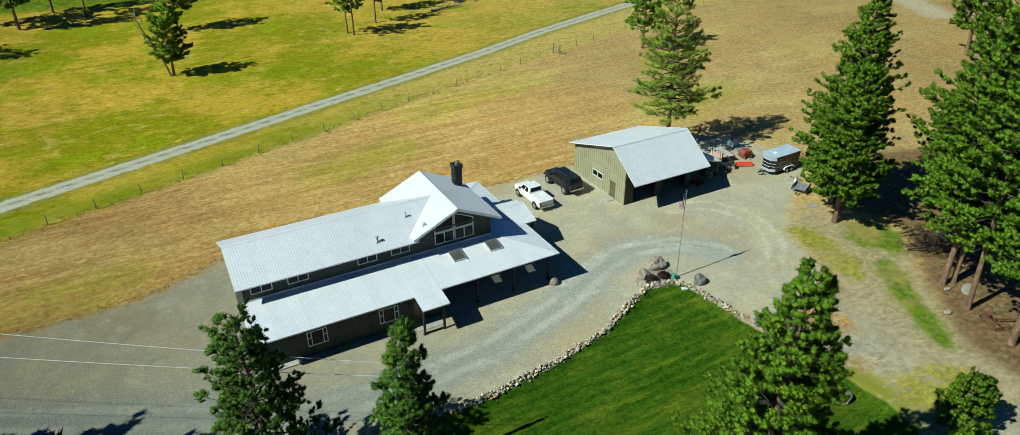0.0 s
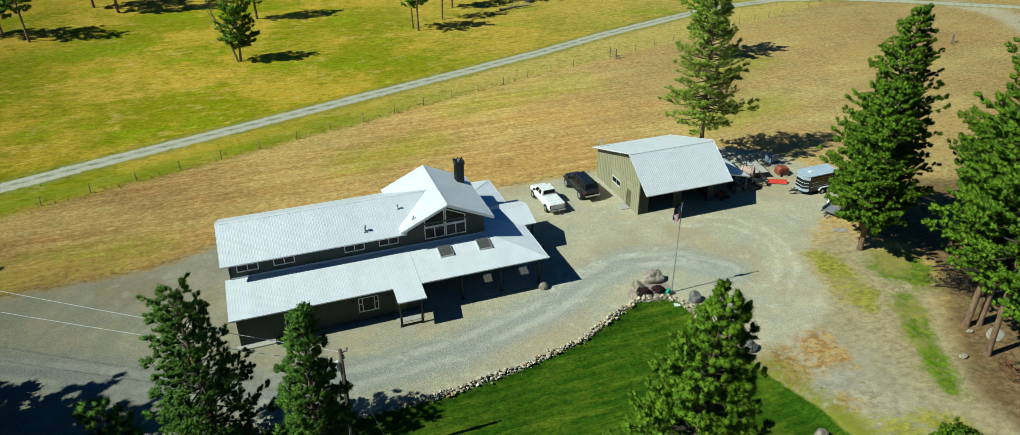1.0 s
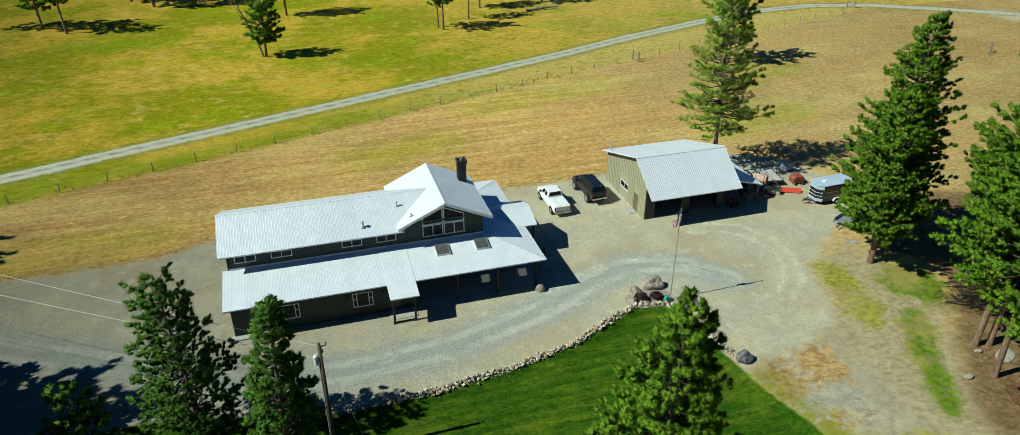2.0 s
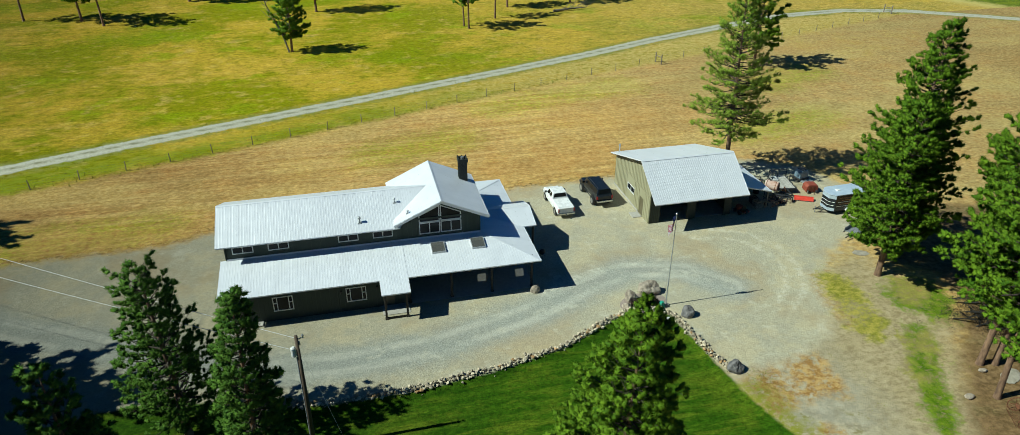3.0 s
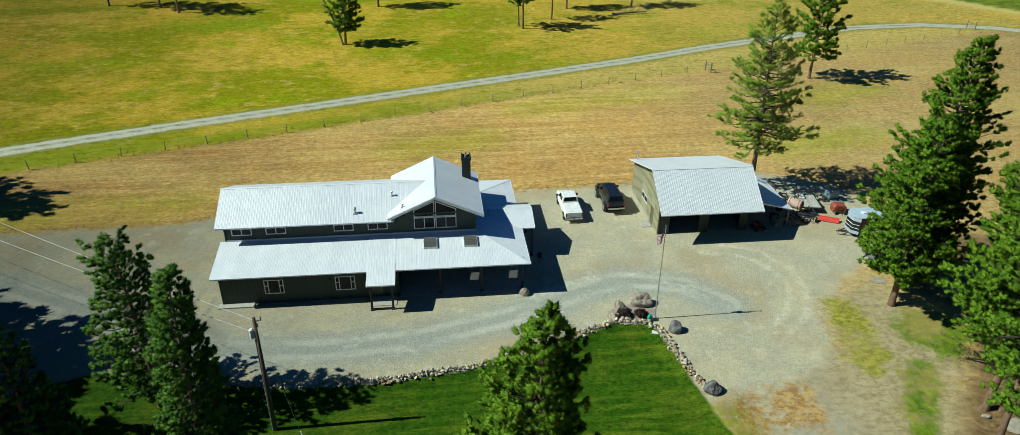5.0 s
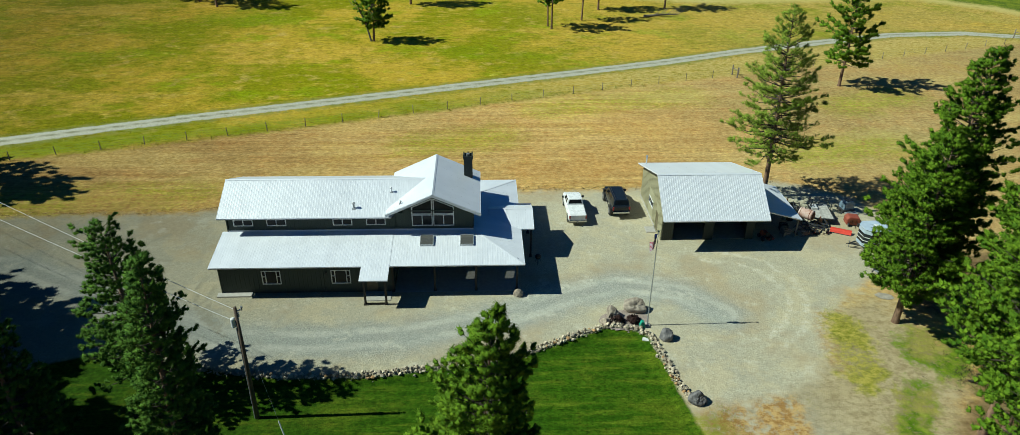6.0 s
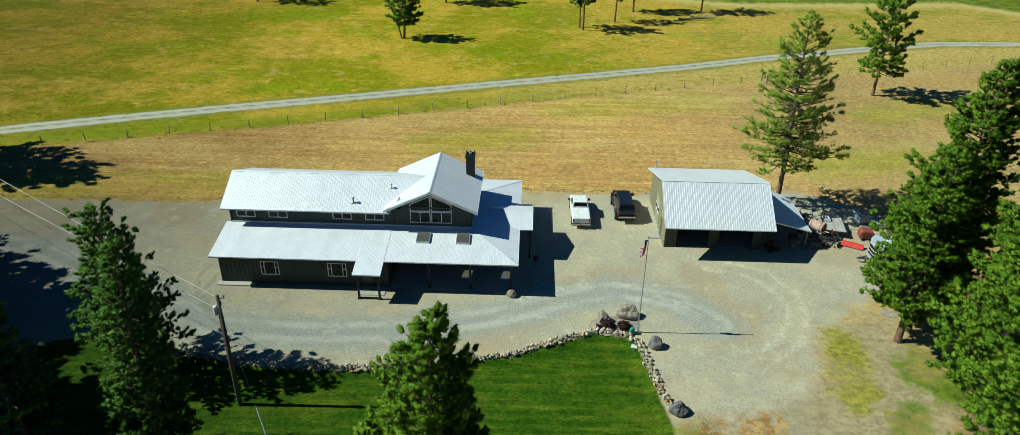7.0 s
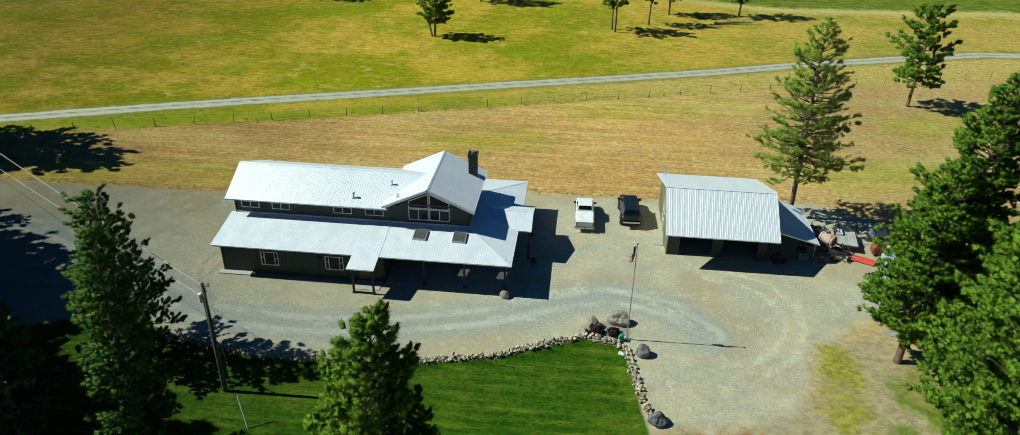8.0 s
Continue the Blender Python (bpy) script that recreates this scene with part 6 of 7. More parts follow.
def cabin(owner, y0, y1, z0, z1, hw0, hw1, front, rear, paint, doors):
    """A glazed cabin, tapering upwards; front and rear: how far windscreen and back window lean in. doors: cuts along the side."""
    B = [(-hw0, y0, z0), (hw0, y0, z0), (hw0, y1, z0), (-hw0, y1, z0)]
    T = [(-hw1, y0 + rear, z1), (hw1, y0 + rear, z1), (hw1, y1 - front, z1), (-hw1, y1 - front, z1)]
    bm = bmesh.new()
    b = [bm.verts.new(p) for p in B]
    t = [bm.verts.new(p) for p in T]
    for k in range(4):
        bm.faces.new((b[k], b[(k + 1) % 4], t[(k + 1) % 4], t[k]))
    bm.faces.new(t)
    bm.faces.new(b[::-1])
    bmesh.ops.bevel(bm, geom=list(bm.edges), offset=0.07, segments=3, affect="EDGES", profile=0.6)
    c = part("cabin", bm, M[paint], owner, smooth=False)
    face_panel(c, "rear_window", [Vector(B[0]).lerp(Vector(T[0]), 0.22), Vector(B[1]).lerp(Vector(T[1]), 0.22), T[1], T[0]], 0.18, "car_glass")
    face_panel(c, "windscreen", [B[2], B[3], T[3], T[2]], 0.14, "car_glass")
    for sgn in (1, -1):
        for f0, f1 in doors:
            def at(f, lv):
                lo = Vector(B[1]).lerp(Vector(B[2]), f)
                hi = Vector(T[1]).lerp(Vector(T[2]), f)
                p = lo.lerp(hi, lv)
                return Vector((p.x * sgn, p.y, p.z))
            q = [at(f0, 0.12), at(f1, 0.12), at(f1, 0.88), at(f0, 0.88)]
            face_panel(c, "side_window", q if sgn > 0 else q[::-1], 0.06, "car_glass")
    return c


# white crew-cab pickup, tail towards the yard
truck = thing("pickup_truck", "white crew cab pickup truck with a closed bed cover", "pickup truck", (38.5, 64.0, 0), 1.0)
part("body", loft([(-2.92, 0.90, 0.55, 1.20), (-2.80, 0.98, 0.48, 1.28), (-0.75, 1.0, 0.46, 1.28), (1.40, 1.0, 0.46, 1.26), (2.20, 0.98, 0.48, 1.22), (2.75, 0.92, 0.50, 1.14), (2.95, 0.80, 0.55, 1.02)], 0.05), M["car_white"], truck)
part("bonnet", loft([(1.30, 0.86, 1.15, 1.30), (2.3, 0.82, 1.12, 1.25), (2.75, 0.70, 1.0, 1.14)], 0.03), M["car_white"], truck)
cabin(truck, -0.62, 1.75, 1.24, 1.92, 0.93, 0.76, 0.75, 0.14, "car_white", ((0.16, 0.46), (0.50, 0.86)))
part("bed_cover", box(-0.86, 0.86, -2.72, -0.68, 1.26, 1.31, 0.02), M["car_white"], truck)
part("tailgate", box(-0.78, 0.78, -2.95, -2.88, 0.72, 1.24, 0.015), M["car_white"], truck)
part("rear_bumper", box(-0.95, 0.95, -3.08, -2.90, 0.48, 0.68, 0.03), M["chrome"], truck)
part("front_bumper", box(-0.92, 0.92, 2.88, 3.04, 0.48, 0.70, 0.03), M["chrome"], truck)
part("grille", box(-0.55, 0.55, 2.90, 2.97, 0.72, 1.0, 0.01), M["black"], truck)
for s in (-1, 1):
    part("tail_lamp", box(s * 0.87 - 0.07, s * 0.87 + 0.07, -2.95, -2.84, 0.78, 1.18, 0.01), M["lamp_red"], truck)
    part("wing_mirror", box(min(s * 0.98, s * 1.22), max(s * 0.98, s * 1.22), 1.18, 1.32, 1.24, 1.48, 0.03), M["black"], truck)
    part("headlamp", box(s * 0.72 - 0.14, s * 0.72 + 0.14, 2.84, 2.96, 0.80, 0.98, 0.02), M["chrome"], truck)
    for y in (-1.85, 1.85):
        part("wheel_arch", add_tube(bmesh.new(), [(s * 0.965, y, 0.42), (s * 1.008, y, 0.42)], [0.50, 0.50], 20), M["black"], truck)
        wheel(truck, s * 0.90, y, 0.41, 0.26, side=s)
part("hitch", box(-0.05, 0.05, -3.30, -3.0, 0.42, 0.52, 0.01), M["steel_dark"], truck)

# lifted black estate on large tyres
suv = thing("sport_utility_vehicle", "lifted black four-wheel-drive estate on oversized tyres", "car", (43.35, 65.25, 0), 2.0)
part("body", loft([(-2.78, 0.90, 0.85, 1.42), (-2.68, 0.98, 0.78, 1.46), (1.25, 1.0, 0.76, 1.46), (2.30, 0.97, 0.78, 1.40), (2.72, 0.86, 0.82, 1.28)], 0.05), M["car_black"], suv)
part("bonnet", loft([(1.15, 0.88, 1.36, 1.50), (2.2, 0.84, 1.30, 1.45), (2.62, 0.72, 1.2, 1.34)], 0.03), M["car_black"], suv)
cabin(suv, -2.66, 1.55, 1.42, 2.14, 0.94, 0.76, 0.70, 0.22, "car_black", ((0.04, 0.30), (0.34, 0.57), (0.61, 0.88)))
for s in (-1, 1):
    part("roof_rail", add_tube(bmesh.new(), [(s * 0.62, -2.2, 2.14), (s * 0.62, -2.1, 2.21), (s * 0.62, 0.5, 2.21), (s * 0.62, 0.6, 2.14)], [0.022] * 4, 6), M["steel_dark"], suv)
    part("tail_lamp", box(s * 0.88 - 0.07, s * 0.88 + 0.07, -2.80, -2.70, 1.05, 1.42, 0.01), M["lamp_red"], suv)
    part("wing_mirror", box(min(s * 0.97, s * 1.28), max(s * 0.97, s * 1.28), 0.95, 1.10, 1.44, 1.72, 0.03), M["black"], suv)
    part("side_step", add_tube(bmesh.new(), [(s * 1.02, -1.0, 0.72), (s * 1.02, 1.1, 0.72)], [0.05, 0.05], 8), M["steel_dark"], suv)
    for y in (-1.70, 1.75):
        part("fender_flare", add_tube(bmesh.new(), [(s * 0.93, y, 0.62), (s * 1.06, y, 0.62)], [0.62, 0.60], 22), M["black"], suv)
        wheel(suv, s * 0.96, y, 0.52, 0.36, "rim", s)
part("rear_bumper", box(-0.92, 0.92, -2.98, -2.76, 0.74, 0.96, 0.03), M["chrome"], suv)
part("front_bumper", box(-0.94, 0.94, 2.64, 2.86, 0.74, 0.98, 0.03), M["steel_dark"], suv)
part("tailgate_glass_trim", box(-0.7, 0.7, -2.80, -2.775, 1.0, 1.30, 0.005), M["car_black"], suv)

# enclosed cargo trailer
M["alu"] = surface("brushed_aluminium_sheet", (0.42, 0.50, 0.60), (0.54, 0.62, 0.70), 3, 0.4, 0.25, 0.04)
M["orange"] = surface("orange_brown_stripe", (0.28, 0.11, 0.04), (0.38, 0.17, 0.07), 6, 0.5, 0, 0)
trailer = thing("cargo_trailer", "black enclosed cargo trailer with a bright aluminium roof", "trailer", (66.75, 55.95, 0), 2.0)
plan = [(0.0, -0.55), (0.55, -1.08), (4.75, -1.08), (4.75, 1.08), (0.55, 1.08), (0.0, 0.55)]
part("body", prism(plan, 2, 0.48, 2.38, 0.03), M["car_black"], trailer)
part("roof", prism([(-0.05, -0.56), (0.52, -1.12), (4.80, -1.12), (4.80, 1.12), (0.52, 1.12), (-0.05, 0.56)], 2, 2.381, 2.47, 0.03), M["alu"], trailer, "bright aluminium roof sheet")
part("roof_hatch", box(1.2, 1.6, -0.2, 0.2, 2.47, 2.55, 0.02), M["trim_white"], trailer)
part("nose_panel", prism([(-0.012, -0.555), (0.54, -1.092), (0.54, 1.092), (-0.012, 0.555)], 2, 1.95, 2.34), M["alu"], trailer)
part("stone_guard", prism([(-0.014, -0.555), (0.56, -1.094), (0.56, 1.094), (-0.014, 0.555)], 2, 0.50, 0.85), M["alu"], trailer)
for z in (1.14, 1.54):
    part("nose_stripe", prism([(-0.013, -0.556), (0.50, -1.05), (0.50, 1.05), (-0.013, 0.556)], 2, z, z + 0.045), M["trim_white"], trailer)
for s in (-1, 1):
    for z, x0, x1, look_of in ((2.02, 1.0, 4.4, "orange"), (1.74, 1.3, 4.5, "orange"), (1.52, 0.9, 2.6, "trim_white"), (1.28, 1.1, 4.2, "orange"), (1.02, 0.8, 3.4, "trim_white")):
        part("side_stripe", box(x0, x1, min(s * 1.08, s * 1.090), max(s * 1.08, s * 1.090), z, z + 0.05), M[look_of], trailer)
    part("side_stripe", box(0.7, 4.7, min(s * 1.08, s * 1.088), max(s * 1.08, s * 1.088), 0.55, 0.72), M["steel_dark"], trailer)
    bm = bmesh.new()
    arc = [(1.95, 0.5), (2.05, 0.72), (2.3, 0.86), (3.5, 0.86), (3.75, 0.72), (3.85, 0.5), (3.75, 0.5), (3.66, 0.68), (3.45, 0.79), (2.35, 0.79), (2.14, 0.68), (2.05, 0.5)]
    add_prism(bm, arc, 1, *sorted((s * 1.05, s * 1.30)))
    part("mudguard", bm, M["trim_white"], trailer, "white twin-wheel mudguard")
    for x in (2.5, 3.3):
        w = part("wheel", add_tube(bmesh.new(), [(x, s * 1.10, 0.34), (x, s * 1.12, 0.34), (x, s * 1.26, 0.34), (x, s * 1.28, 0.34)], [0.30, 0.34, 0.34, 0.30], 18), M["tyre"], trailer)
        part("rim", add_tube(bmesh.new(), [(x, s * 1.22, 0.34), (x, s * 1.287, 0.34)], [0.20, 0.20], 14), M["rim"], w)
part("tongue", add_bar(add_bar(add_bar(bmesh.new(), (0.6, -0.7, 0.5), (-1.0, 0, 0.5), 0.09), (0.6, 0.7, 0.5), (-1.0, 0, 0.5), 0.09), (0.5, 0, 0.5), (-1.25, 0, 0.5), 0.09), M["steel_dark"], trailer)
part("jack", add_tube(bmesh.new(), [(-0.9, 0.12, 0.0), (-0.9, 0.12, 0.75)], [0.05, 0.05], 8), M["galv"], trailer)
part("rear_lamp", box(4.75, 4.78, -1.0, -0.85, 0.7, 0.95), M["lamp_red"], trailer)

# ---------------------------------------------------------------- things round the lean-to
tank = thing("fuel_tank", "faded pink and rusty steel tank on a dark trailer frame", "tank", (63.0, 60.6, 0), -48)
part("shell", add_tube(bmesh.new(), [(-0.72, 0, 1.45), (-0.65, 0, 1.45), (0.72, 0, 1.45), (0.79, 0, 1.45)], [0.46, 0.56, 0.56, 0.46], 24), M["tank"], tank, smooth=False)
part("end_cap", add_tube(bmesh.new(), [(0.785, 0, 1.45), (0.84, 0, 1.45)], [0.45, 0.36], 24), M["rust"], tank, "rusty round end cap")
for x in (-0.5, 0.5):
    part("band", add_tube(bmesh.new(), [(x - 0.03, 0, 1.45), (x + 0.03, 0, 1.45)], [0.572, 0.572], 24), M["rust"], tank)
    for s in (-1, 1):
        part("leg", add_bar(bmesh.new(), (x, s * 0.62, 0), (x, s * 0.36, 1.1), 0.08), M["steel_dark"], tank)
part("frame", add_bar(add_bar(bmesh.new(), (-1.1, -0.5, 0.75), (1.5, -0.5, 0.75), 0.09), (-1.1, 0.5, 0.75), (1.5, 0.5, 0.75), 0.09), M["steel_dark"], tank)
part("filler_neck", add_tube(bmesh.new(), [(-0.2, 0, 1.9), (-0.2, 0, 2.15)], [0.07, 0.07], 10), M["steel_dark"], tank)

flat = thing("flatbed_trailer", "flatbed trailer with a pale worn deck and dark rails", "trailer", (65.5, 62.4, 0), -10)
for k in range(7):
    part("deck_plank", box(-0.98 + 0.28 * k, -0.71 + 0.28 * k, -1.65, 1.65, 0.72, 0.77, 0.008), M["deck"], flat)
part("frame", add_bar(add_bar(add_bar(add_bar(bmesh.new(), (-1.05, -1.7, 0.68), (-1.05, 1.7, 0.68), 0.1), (1.05, -1.7, 0.68), (1.05, 1.7, 0.68), 0.1), (-1.05, -1.7, 0.68), (1.05, -1.7, 0.68), 0.1), (-1.05, 1.7, 0.68), (1.05, 1.7, 0.68), 0.1), M["steel_dark"], flat)
for x, y in ((-1.05, 1.4), (0, 1.4), (1.05, 1.4), (-1.05, 0.3), (1.05, 0.3)):
    part("stake", add_bar(bmesh.new(), (x, y, 0.7), (x, y, 1.75), 0.06), M["steel_dark"], flat)
for z in (1.1, 1.4, 1.7):
    part("rail", add_bar(bmesh.new(), (-1.05, 1.4, z), (1.05, 1.4, z), 0.05), M["steel_dark"], flat)
    part("rail", add_bar(bmesh.new(), (-1.05, 0.3, z), (-1.05, 1.4, z), 0.05), M["steel_dark"], flat)
for s in (-1, 1):
    wheel(flat, s * 1.22, -0.1, 0.34, 0.22, side=s)
part("tongue", add_bar(bmesh.new(), (0, -1.7, 0.66), (0.1, -2.9, 0.55), 0.1), M["steel_dark"], flat)
part("headboard", box(-1.0, -0.3, 0.2, 1.2, 0.77, 0.98, 0.03), M["trim_white"], flat)

tote = thing("water_pump_unit", "blue grey machine housing on a dark skid", "machine", (69.1, 63.9, 0), 10)
part("skid", box(-0.75, 0.75, -0.6, 0.6, 0.0, 0.35, 0.03), M["steel_dark"], tote)
part("housing", prism([(-0.62, 0.35), (0.62, 0.35), (0.62, 1.05), (0.40, 1.30), (-0.40, 1.30), (-0.62, 1.0)], 1, -0.5, 0.5, 0.05), M["blue_grey"], tote)
part("lid", box(-0.34, 0.34, -0.36, 0.36, 1.30, 1.40, 0.03), M["steel_dark"], tote)
part("side_vent", box(-0.45, 0.45, -0.525, -0.49, 0.55, 0.95, 0.01), M["plastic_grey"], tote)
part("apron", box(-0.6, 0.7, -1.3, -0.62, 0.05, 0.18, 0.02), M["plastic_grey"], tote)

hood = thing("red_machine", "faded red rounded machine cover with rusty edges", "machine", (68.35, 60.85, 0), -8)
part("cover", prism([(-0.72, 0.12), (0.72, 0.12), (0.74, 0.7), (0.55, 0.98), (-0.50, 1.02), (-0.72, 0.72)], 1, -0.55, 0.55, 0.10), M["red_faded"], hood)
for k in range(4):
    part("slot", box(-0.4 + 0.2 * k, -0.3 + 0.2 * k, -0.575, -0.54, 0.4, 0.75), M["rust"], hood)
for s in (-1, 1):
    wheel(hood, s * 0.5, -0.62, 0.20, 0.14, side=s)
part("handle", add_tube(bmesh.new(), [(0, -0.5, 0.35), (-0.2, -1.1, 0.32)], [0.03, 0.03], 8), M["steel_dark"], hood)

blade = thing("plough_blade", "bright red steel plough blade lying on the gravel", "plough blade", (66.3, 58.9, 0), -27)
prof = [(-0.30, 0.02), (-0.22, 0.02), (-0.10, 0.20), (0.04, 0.30), (0.26, 0.34), (0.26, 0.40), (0.02, 0.38), (-0.15, 0.26)]
part("blade", prism(prof, 0, -1.05, 1.05), M["red"], blade)
part("cutting_edge", box(-1.05, 1.05, -0.34, -0.25, 0.0, 0.06, 0.01), M["steel_dark"], blade)
for x in (-0.6, 0.0, 0.6):
    part("rib", prism([(-0.10, 0.02), (0.22, 0.02), (0.24, 0.33), (0.02, 0.27)], 0, x - 0.03, x + 0.03), M["red"], blade)

def implement(x, y, turn, label, tines=7):
    t = thing("farm_implement", label, "farm implement", (x, y, 0), turn, "implements by the lean-to")
    for yy in (-0.5, 0.1, 0.7):
        part("beam", add_bar(bmesh.new(), (-0.9, yy, 0.62), (0.9, yy, 0.66), 0.09), M["steel_dark"], t)
    for xx in (-0.8, 0.0, 0.8):
        part("beam", add_bar(bmesh.new(), (xx, -0.6, 0.58), (xx * 0.6, 0.9, 0.62), 0.08), M["steel_dark"], t)
    part("mast", add_bar(bmesh.new(), (-0.25, 0.8, 0.6), (0.0, 0.85, 1.35), 0.07), M["rust"], t)
    part("mast", add_bar(bmesh.new(), (0.25, 0.8, 0.6), (0.0, 0.85, 1.35), 0.07), M["rust"], t)
    for k in range(tines):
        xx = -0.85 + 1.7 * k / (tines - 1)
        part("tine", add_tube(bmesh.new(), [(xx, -0.5, 0.6), (xx, -0.75, 0.45), (xx, -0.55, 0.12), (xx, -0.35, 0.0)], [0.025] * 4, 6), M["rust"], t)
    for s in (-1, 1):
        wheel(t, s * 1.05, 0.1, 0.27, 0.14, "rust", s)


implement(62.3, 58.8, 20, "dark rusty cultivator frame parked on the gravel")
implement(63.9, 59.4, -35, "dark rusty harrow frame parked on the gravel", 5)
implement(63.2, 64.0, 70, "dark steel implement frame behind the lean-to", 6)

# gate panel and posts by the trailer
gate = thing("pipe_gate", "rusty brown pipe gate panel standing open", "gate", (71.9, 54.2, 0), 52)
for k in range(5):
    part("rail", add_tube(bmesh.new(), [(0, 0, 0.2 + 0.26 * k), (3.2, 0, 0.2 + 0.26 * k)], [0.03, 0.03], 8), M["rust"], gate)
for x in (0.0, 1.1, 2.2, 3.2):
    part("upright", add_tube(bmesh.new(), [(x, 0, 0.05), (x, 0, 1.3)], [0.032, 0.032], 8), M["rust"], gate)
part("gate_post", add_tube(bmesh.new(), [(-0.2, 0, -0.3), (-0.2, 0, 1.8)], [0.10, 0.09], 10), M["wood_grey"], gate)

util = thing("utility_trailer", "small grey utility trailer with a slatted dark bed", "trailer", (67.0, 50.5, gz(67.0, 50.5)), 24)
for k in range(6):
    part("slat", box(-0.95, 0.95, -0.72 + 0.25 * k, -0.50 + 0.25 * k, 0.52, 0.57, 0.006), M["plastic_grey"], util)
part("frame", add_bar(add_bar(bmesh.new(), (-1.1, -0.75, 0.46), (1.1, -0.75, 0.46), 0.1), (-1.1, 0.78, 0.46), (1.1, 0.78, 0.46), 0.1), M["steel_dark"], util)
part("side_board", box(-1.0, 1.0, 0.76, 0.80, 0.57, 0.95), M["plastic_grey"], util)
part("side_board", box(-1.0, 1.0, -0.80, -0.76, 0.57, 0.80), M["steel_dark"], util)
for s in (-1, 1):
    w = part("wheel", add_tube(bmesh.new(), [(0.1, s * 0.86, 0.28), (0.1, s * 0.88, 0.28), (0.1, s * 1.02, 0.28), (0.1, s * 1.04, 0.28)], [0.24, 0.28, 0.28, 0.24], 16), M["tyre"], util)
part("tongue", add_bar(bmesh.new(), (-1.05, 0, 0.45), (-2.0, 0, 0.40), 0.09), M["steel_dark"], util)
stand = thing("trailer_stand", "white trailer jack stand with thin dark bars", "stand", (67.9, 52.2, 0), 30)
part("plate", add_bar(bmesh.new(), (-0.35, 0, 0.02), (0.05, 0, 0.75), 0.16, 0.05), M["trim_white"], stand)
part("bar", add_bar(bmesh.new(), (0.05, 0, 0.3), (1.7, 0.1, 0.25), 0.06), M["steel_dark"], stand)
part("bar", add_bar(bmesh.new(), (0.9, -0.7, 0.2), (1.0, 0.8, 0.35), 0.06), M["steel_dark"], stand)

mower = thing("ride_on_mower", "dark red ride-on mower under the lean-to", "mower", (58.2, 58.0, 0), 100)
part("deck", box(-0.65, 0.65, -0.35, 0.45, 0.12, 0.32, 0.06), M["red_faded"], mower)
part("bonnet", prism([(-0.3, 0.3), (0.55, 0.3), (0.5, 0.8), (0.05, 0.86), (-0.3, 0.8)], 1, 0.25, 0.75, 0.05), M["red_faded"], mower)
part("seat", prism([(-0.55, 0.5), (-0.1, 0.5), (-0.1, 0.6), (-0.45, 0.62), (-0.5, 1.0), (-0.58, 1.0)], 1, 0.22, 0.72, 0.03), M["black"], mower)
for x, y, r in ((-0.45, 0.1, 0.27), (-0.45, 0.9, 0.27), (0.45, 0.15, 0.2), (0.45, 0.85, 0.2)):
    part("wheel", add_tube(bmesh.new(), [(x, y - 0.09, r), (x, y + 0.09, r)], [r, r], 16), M["tyre"], mower)

def crate(x, y, sx, sy, sz, turn, mat, label):
    t = thing("storage_crate", label, "crate", (x, y, 0), turn, "crates under the lean-to")
    for k in range(4):
        z = sz * (k + 0.15) / 4
        for yy in (-sy / 2, sy / 2):
            part("slat", box(-sx / 2, sx / 2, yy - 0.012, yy + 0.012, z, z + sz * 0.18), M[mat], t)
        for xx in (-sx / 2, sx / 2):
            part("slat", box(xx - 0.012, xx + 0.012, -sy / 2 + 0.013, sy / 2 - 0.013, z, z + sz * 0.18), M[mat], t)
    part("bottom", box(-sx / 2 + 0.013, sx / 2 - 0.013, -sy / 2 + 0.013, sy / 2 - 0.013, 0.0, 0.03), M[mat], t)


crate(60.2, 58.6, 0.9, 0.7, 0.9, 12, "wood_grey", "grey slatted wooden crate in deep shade")
crate(60.4, 59.7, 0.8, 0.8, 0.7, -8, "wood_dark", "dark slatted wooden crate in deep shade")
for x, y, n in ((61.9, 61.8, 3), (63.6, 58.9, 1)):
    for k in range(n):
        ob = part("spare_tyre", add_tube(bmesh.new(), [(0, 0, 0.0), (0, 0, 0.04), (0, 0, 0.18), (0, 0, 0.22)], [0.30, 0.36, 0.36, 0.30], 18), M["tyre"])
        ob.matrix_basis = pose(x, y, 0.22 * k, 0, 0, 30 * k)
        tagged(ob, "worn black spare tyre lying flat", "tyre", "spare tyres")

grill = thing("barbecue", "small black kettle barbecue beside the porch", "barbecue", (33.75, 53.7, 0))
bm = bmesh.new()
bmesh.ops.create_uvsphere(bm, u_segments=16, v_segments=10, radius=0.30)
bm.transform(Matrix.Translation((0, 0, 0.75)))
part("kettle", bm, M["black"], grill, smooth=True)
for a in (0.3, 2.4, 4.5):
    part("leg", add_tube(bmesh.new(), [(0.35 * math.cos(a), 0.35 * math.sin(a), 0), (0.15 * math.cos(a), 0.15 * math.sin(a), 0.55)], [0.018, 0.018], 6), M["steel_dark"], grill)

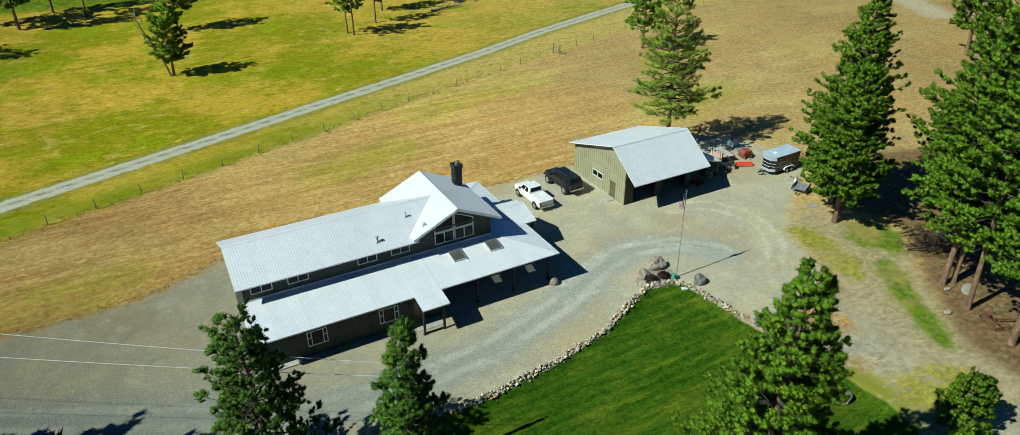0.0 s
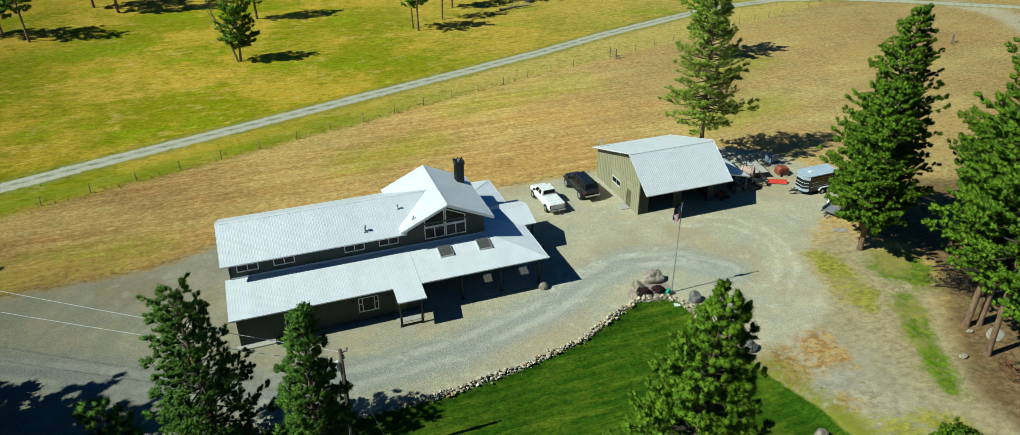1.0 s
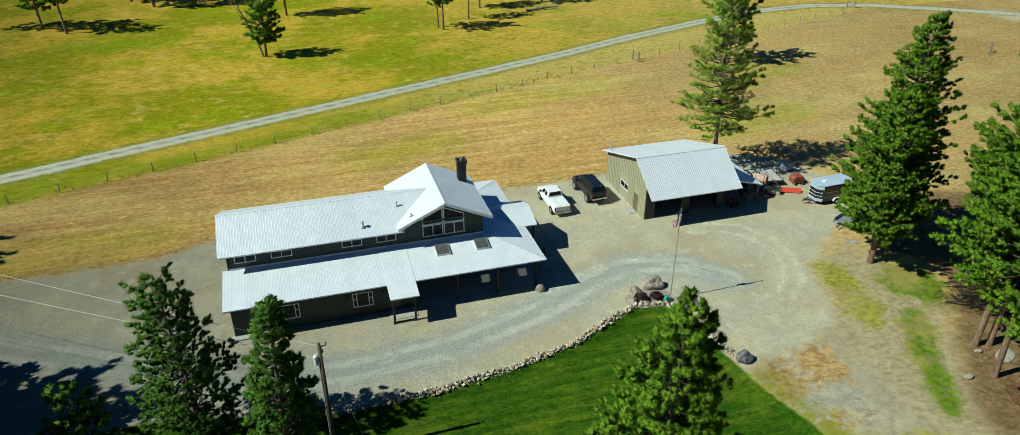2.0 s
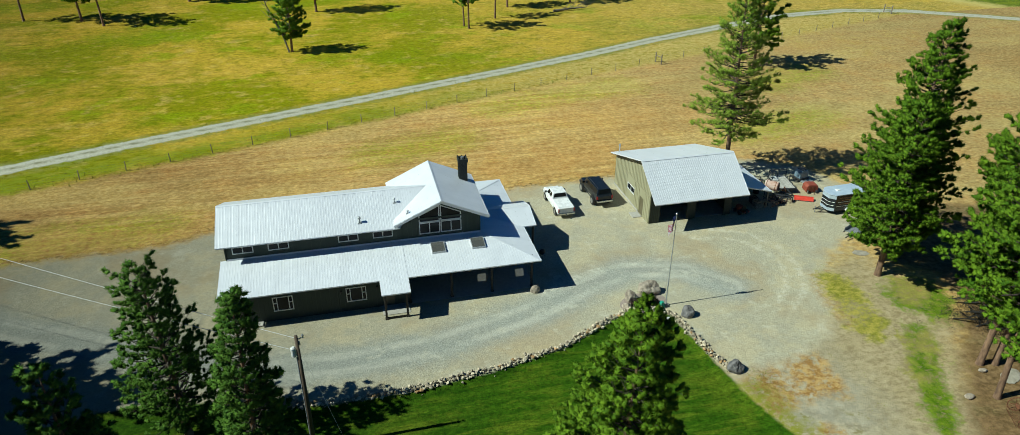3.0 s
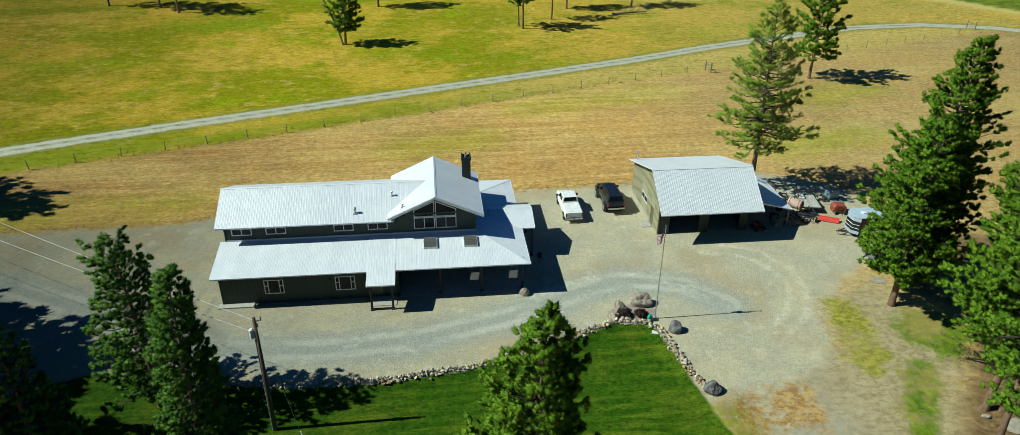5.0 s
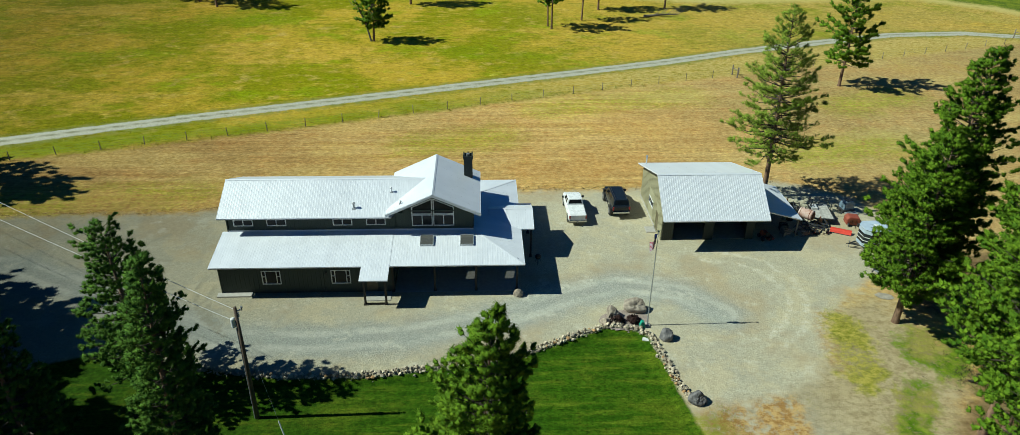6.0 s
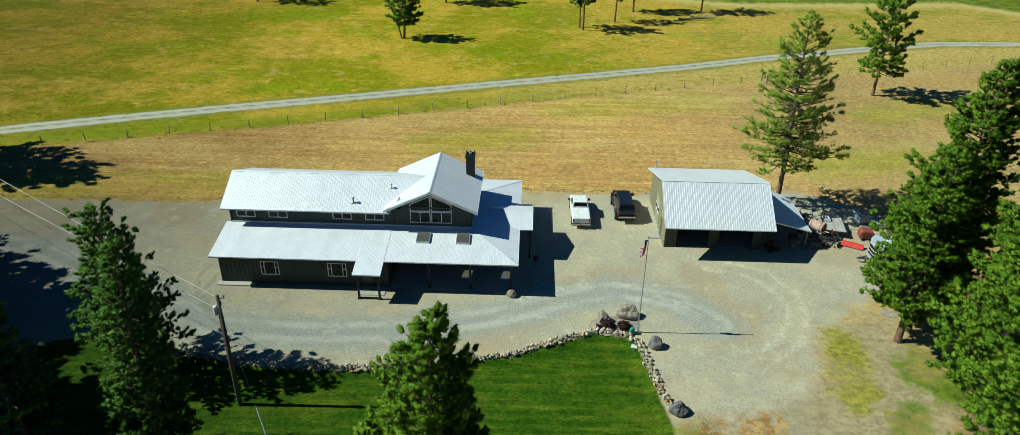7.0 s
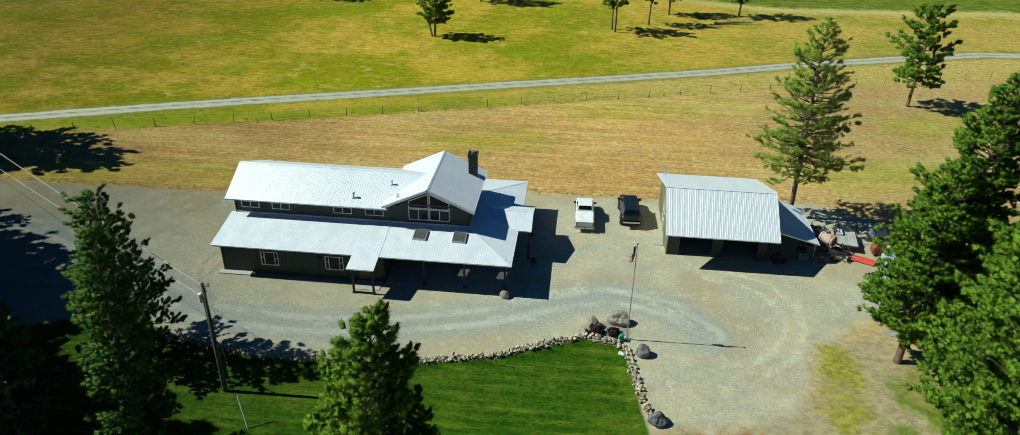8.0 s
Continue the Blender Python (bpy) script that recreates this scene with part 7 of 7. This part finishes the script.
# antique horse-drawn rake under the pines
rake = thing("hay_rake", "rusty antique iron hay rake with spoked wheels", "farm implement", (62.4, 24.7, gz(62.4, 24.7)), 65)
for s in (-1, 1):
    bm = bmesh.new()
    ring = [(s * 1.05, 0.62 * math.cos(a), 0.62 + 0.62 * math.sin(a)) for a in [2 * math.pi * k / 20 for k in range(21)]]
    add_tube(bm, ring, [0.035] * 21, 6, False)
    for k in range(10):
        a = 2 * math.pi * k / 10
        add_bar(bm, (s * 1.05, 0, 0.62), (s * 1.05, 0.6 * math.cos(a), 0.62 + 0.6 * math.sin(a)), 0.022)
    part("wheel", bm, M["rust"], rake)
part("axle", add_tube(bmesh.new(), [(-1.1, 0, 0.62), (1.1, 0, 0.62)], [0.045, 0.045], 8), M["rust"], rake)
part("drawbar", add_bar(bmesh.new(), (0, 0, 0.62), (0.1, -2.3, 0.25), 0.09), M["rust"], rake)
part("seat_post", add_tube(bmesh.new(), [(0, 0.1, 0.62), (0, 0.35, 1.15)], [0.03, 0.03], 6), M["rust"], rake)
part("seat", prism([(-0.2, 1.14), (0.2, 1.14), (0.24, 1.24), (-0.24, 1.24)], 1, 0.2, 0.55, 0.02), M["rust"], rake)
for k in range(12):
    x = -0.9 + 0.16 * k
    part("tine", add_tube(bmesh.new(), [(x, 0.05, 0.6), (x, 0.5, 0.75), (x, 0.75, 0.4), (x, 0.55, 0.05)], [0.014] * 4, 5, False), M["rust"], rake)

# heap of old boards and branches in the wood
pile = thing("board_heap", "heap of old dark boards and branches under the pines", "wood pile", (69.0, 35.2, gz(69.0, 35.2)), -25)
rng = np.random.default_rng(640)
core = rng.normal(size=(260, 3)) * np.array([1.9, 1.3, 0.5]) + np.array([0, 0, 0.6])
core[:, 2] = np.abs(core[:, 2])
v, tri, soft = tufts(rng, core, np.tile([0.0, 0.0, 1.0], (260, 1)), np.full(260, 0.5), 22, 0.012)
M["brush"] = surface("dark_dead_brush", (0.018, 0.014, 0.009), (0.05, 0.038, 0.024), 6, 0.9, 0, 0)
part("brush", leaf_mesh("brush", v, tri, soft, M["brush"]), None, pile, "dark dead brush")
rng = np.random.default_rng(9)
for k in range(26):
    a = rng.uniform(-0.5, 0.5) + (1.5 if k % 3 == 0 else 0)
    ln, z = rng.uniform(1.0, 2.2), 0.1 + 1.5 * (k / 26)
    cx, cy = rng.normal() * 1.0, rng.normal() * 0.9
    dx, dy = math.cos(a) * ln / 2, math.sin(a) * ln / 2
    part("board", add_bar(bmesh.new(), (cx - dx, cy - dy, z + rng.normal() * 0.15), (cx + dx, cy + dy, z + rng.normal() * 0.15), 0.16, 0.035), M["wood_dark"], pile)


# ---------------------------------------------------------------- loose grass and weeds
def grass_patch(name, label, spots, height, spread, blades, width, material, seed):
    """Clumps of upright blades as one piece of stuff."""
    rng = np.random.default_rng(seed)
    pts = np.array(spots)
    n = len(pts)
    base = np.concatenate([pts, ground_height(pts[:, 0], pts[:, 1])[:, None]], 1)
    foot = base[:, None, :] + np.concatenate([rng.normal(size=(n, blades, 2)) * spread, np.zeros((n, blades, 1))], 2)
    lean = np.concatenate([rng.normal(size=(n, blades, 2)) * 0.35, np.ones((n, blades, 1))], 2)
    tip = foot + lean * (height * rng.uniform(0.5, 1.2, (n, 1, 1)) * rng.uniform(0.6, 1.1, (n, blades, 1)))
    side = rng.normal(size=(n, blades, 3)) * np.array([1, 1, 0])
    side /= np.linalg.norm(side, axis=2, keepdims=True) + 1e-9
    v = np.stack([foot - side * width, foot + side * width, tip], 2).reshape(-1, 3)
    soft = np.repeat((lean * np.array([0.8, 0.8, 1.0]))[:, :, None, :], 3, 2).reshape(-1, 3)
    soft /= np.linalg.norm(soft, axis=1, keepdims=True)
    me = leaf_mesh(name, v, np.arange(n * blades * 3).reshape(-1, 3), soft, M[material])
    return tagged(new(name, me), label, "grass", kind="stuff")


M["grass_bright"] = needles("yellow_green_grass_blades", (0.13, 0.17, 0.012), (0.32, 0.31, 0.04))
M["lawn_blades"] = needles("lawn_grass_blades", (0.02, 0.05, 0.003), (0.06, 0.12, 0.008))
M["grass_dry"] = needles("dry_grass_blades", (0.26, 0.18, 0.06), (0.50, 0.38, 0.16))
rng = np.random.default_rng(314)


def near_line(line, step, off, wide):
    out = []
    for x, y, h in along(line, step):
        o = off + rng.normal() * wide
        out.append((x - math.sin(h) * o + rng.normal() * 0.3, y + math.cos(h) * o + rng.normal() * 0.3))
    return out


def inside(poly, n, lo=0.0):
    xs, ys = zip(*poly)
    p = np.stack([rng.uniform(min(xs), max(xs), n), rng.uniform(min(ys), max(ys), n)], 1)
    return p[inside_dist(p[:, 0], p[:, 1], poly) > lo].tolist()


grass_patch("fence_grass", "tall yellow green grass along the wire fence", near_line(FENCE[1:6], 0.30, 0.2, 0.45), 0.38, 0.16, 7, 0.02, "grass_bright", 1)
grass_patch("verge_grass", "tufted green grass on the road verge", near_line(ROAD[2:14], 0.40, 2.2, 0.5) + near_line(ROAD[2:14], 0.40, -2.2, 0.5), 0.20, 0.18, 8, 0.022, "grass_bright", 2)
edge = [(-30, 64.3), (-3, 65.0), (1.3, 66.9), (5, 68.5), (33, 69.5), (47, 69.8), (64, 71.8)]
grass_patch("yard_edge_grass", "dry and green grass at the edge of the gravel", near_line(edge, 0.10, 0.25, 0.25), 0.16, 0.10, 7, 0.02, "grass_dry", 3)
weeds = inside(DIRT, 300) + inside(LITTER, 420)
weeds = [p for p in weeds if noise.noise(Vector((p[0] * 0.35, p[1] * 0.35, 3.0))) > 0.02]
grass_patch("dirt_weeds", "thin green weeds on the bare soil", weeds, 0.05, 0.20, 10, 0.025, "grass_bright", 5)
grass_patch("rough_grass", "patchy yellow green grass beside the dirt track", inside(GREEN_A, 700, 0.3) + inside(GREEN_C, 1100, 0.2) + inside(GREEN_B, 500, 0.3), 0.05, 0.20, 9, 0.022, "grass_bright", 6)
grass_patch("lawn_fringe", "longer green grass against the stone border", near_line(BORDER, 0.10, -0.38, 0.08), 0.10, 0.07, 6, 0.018, "lawn_blades", 7)
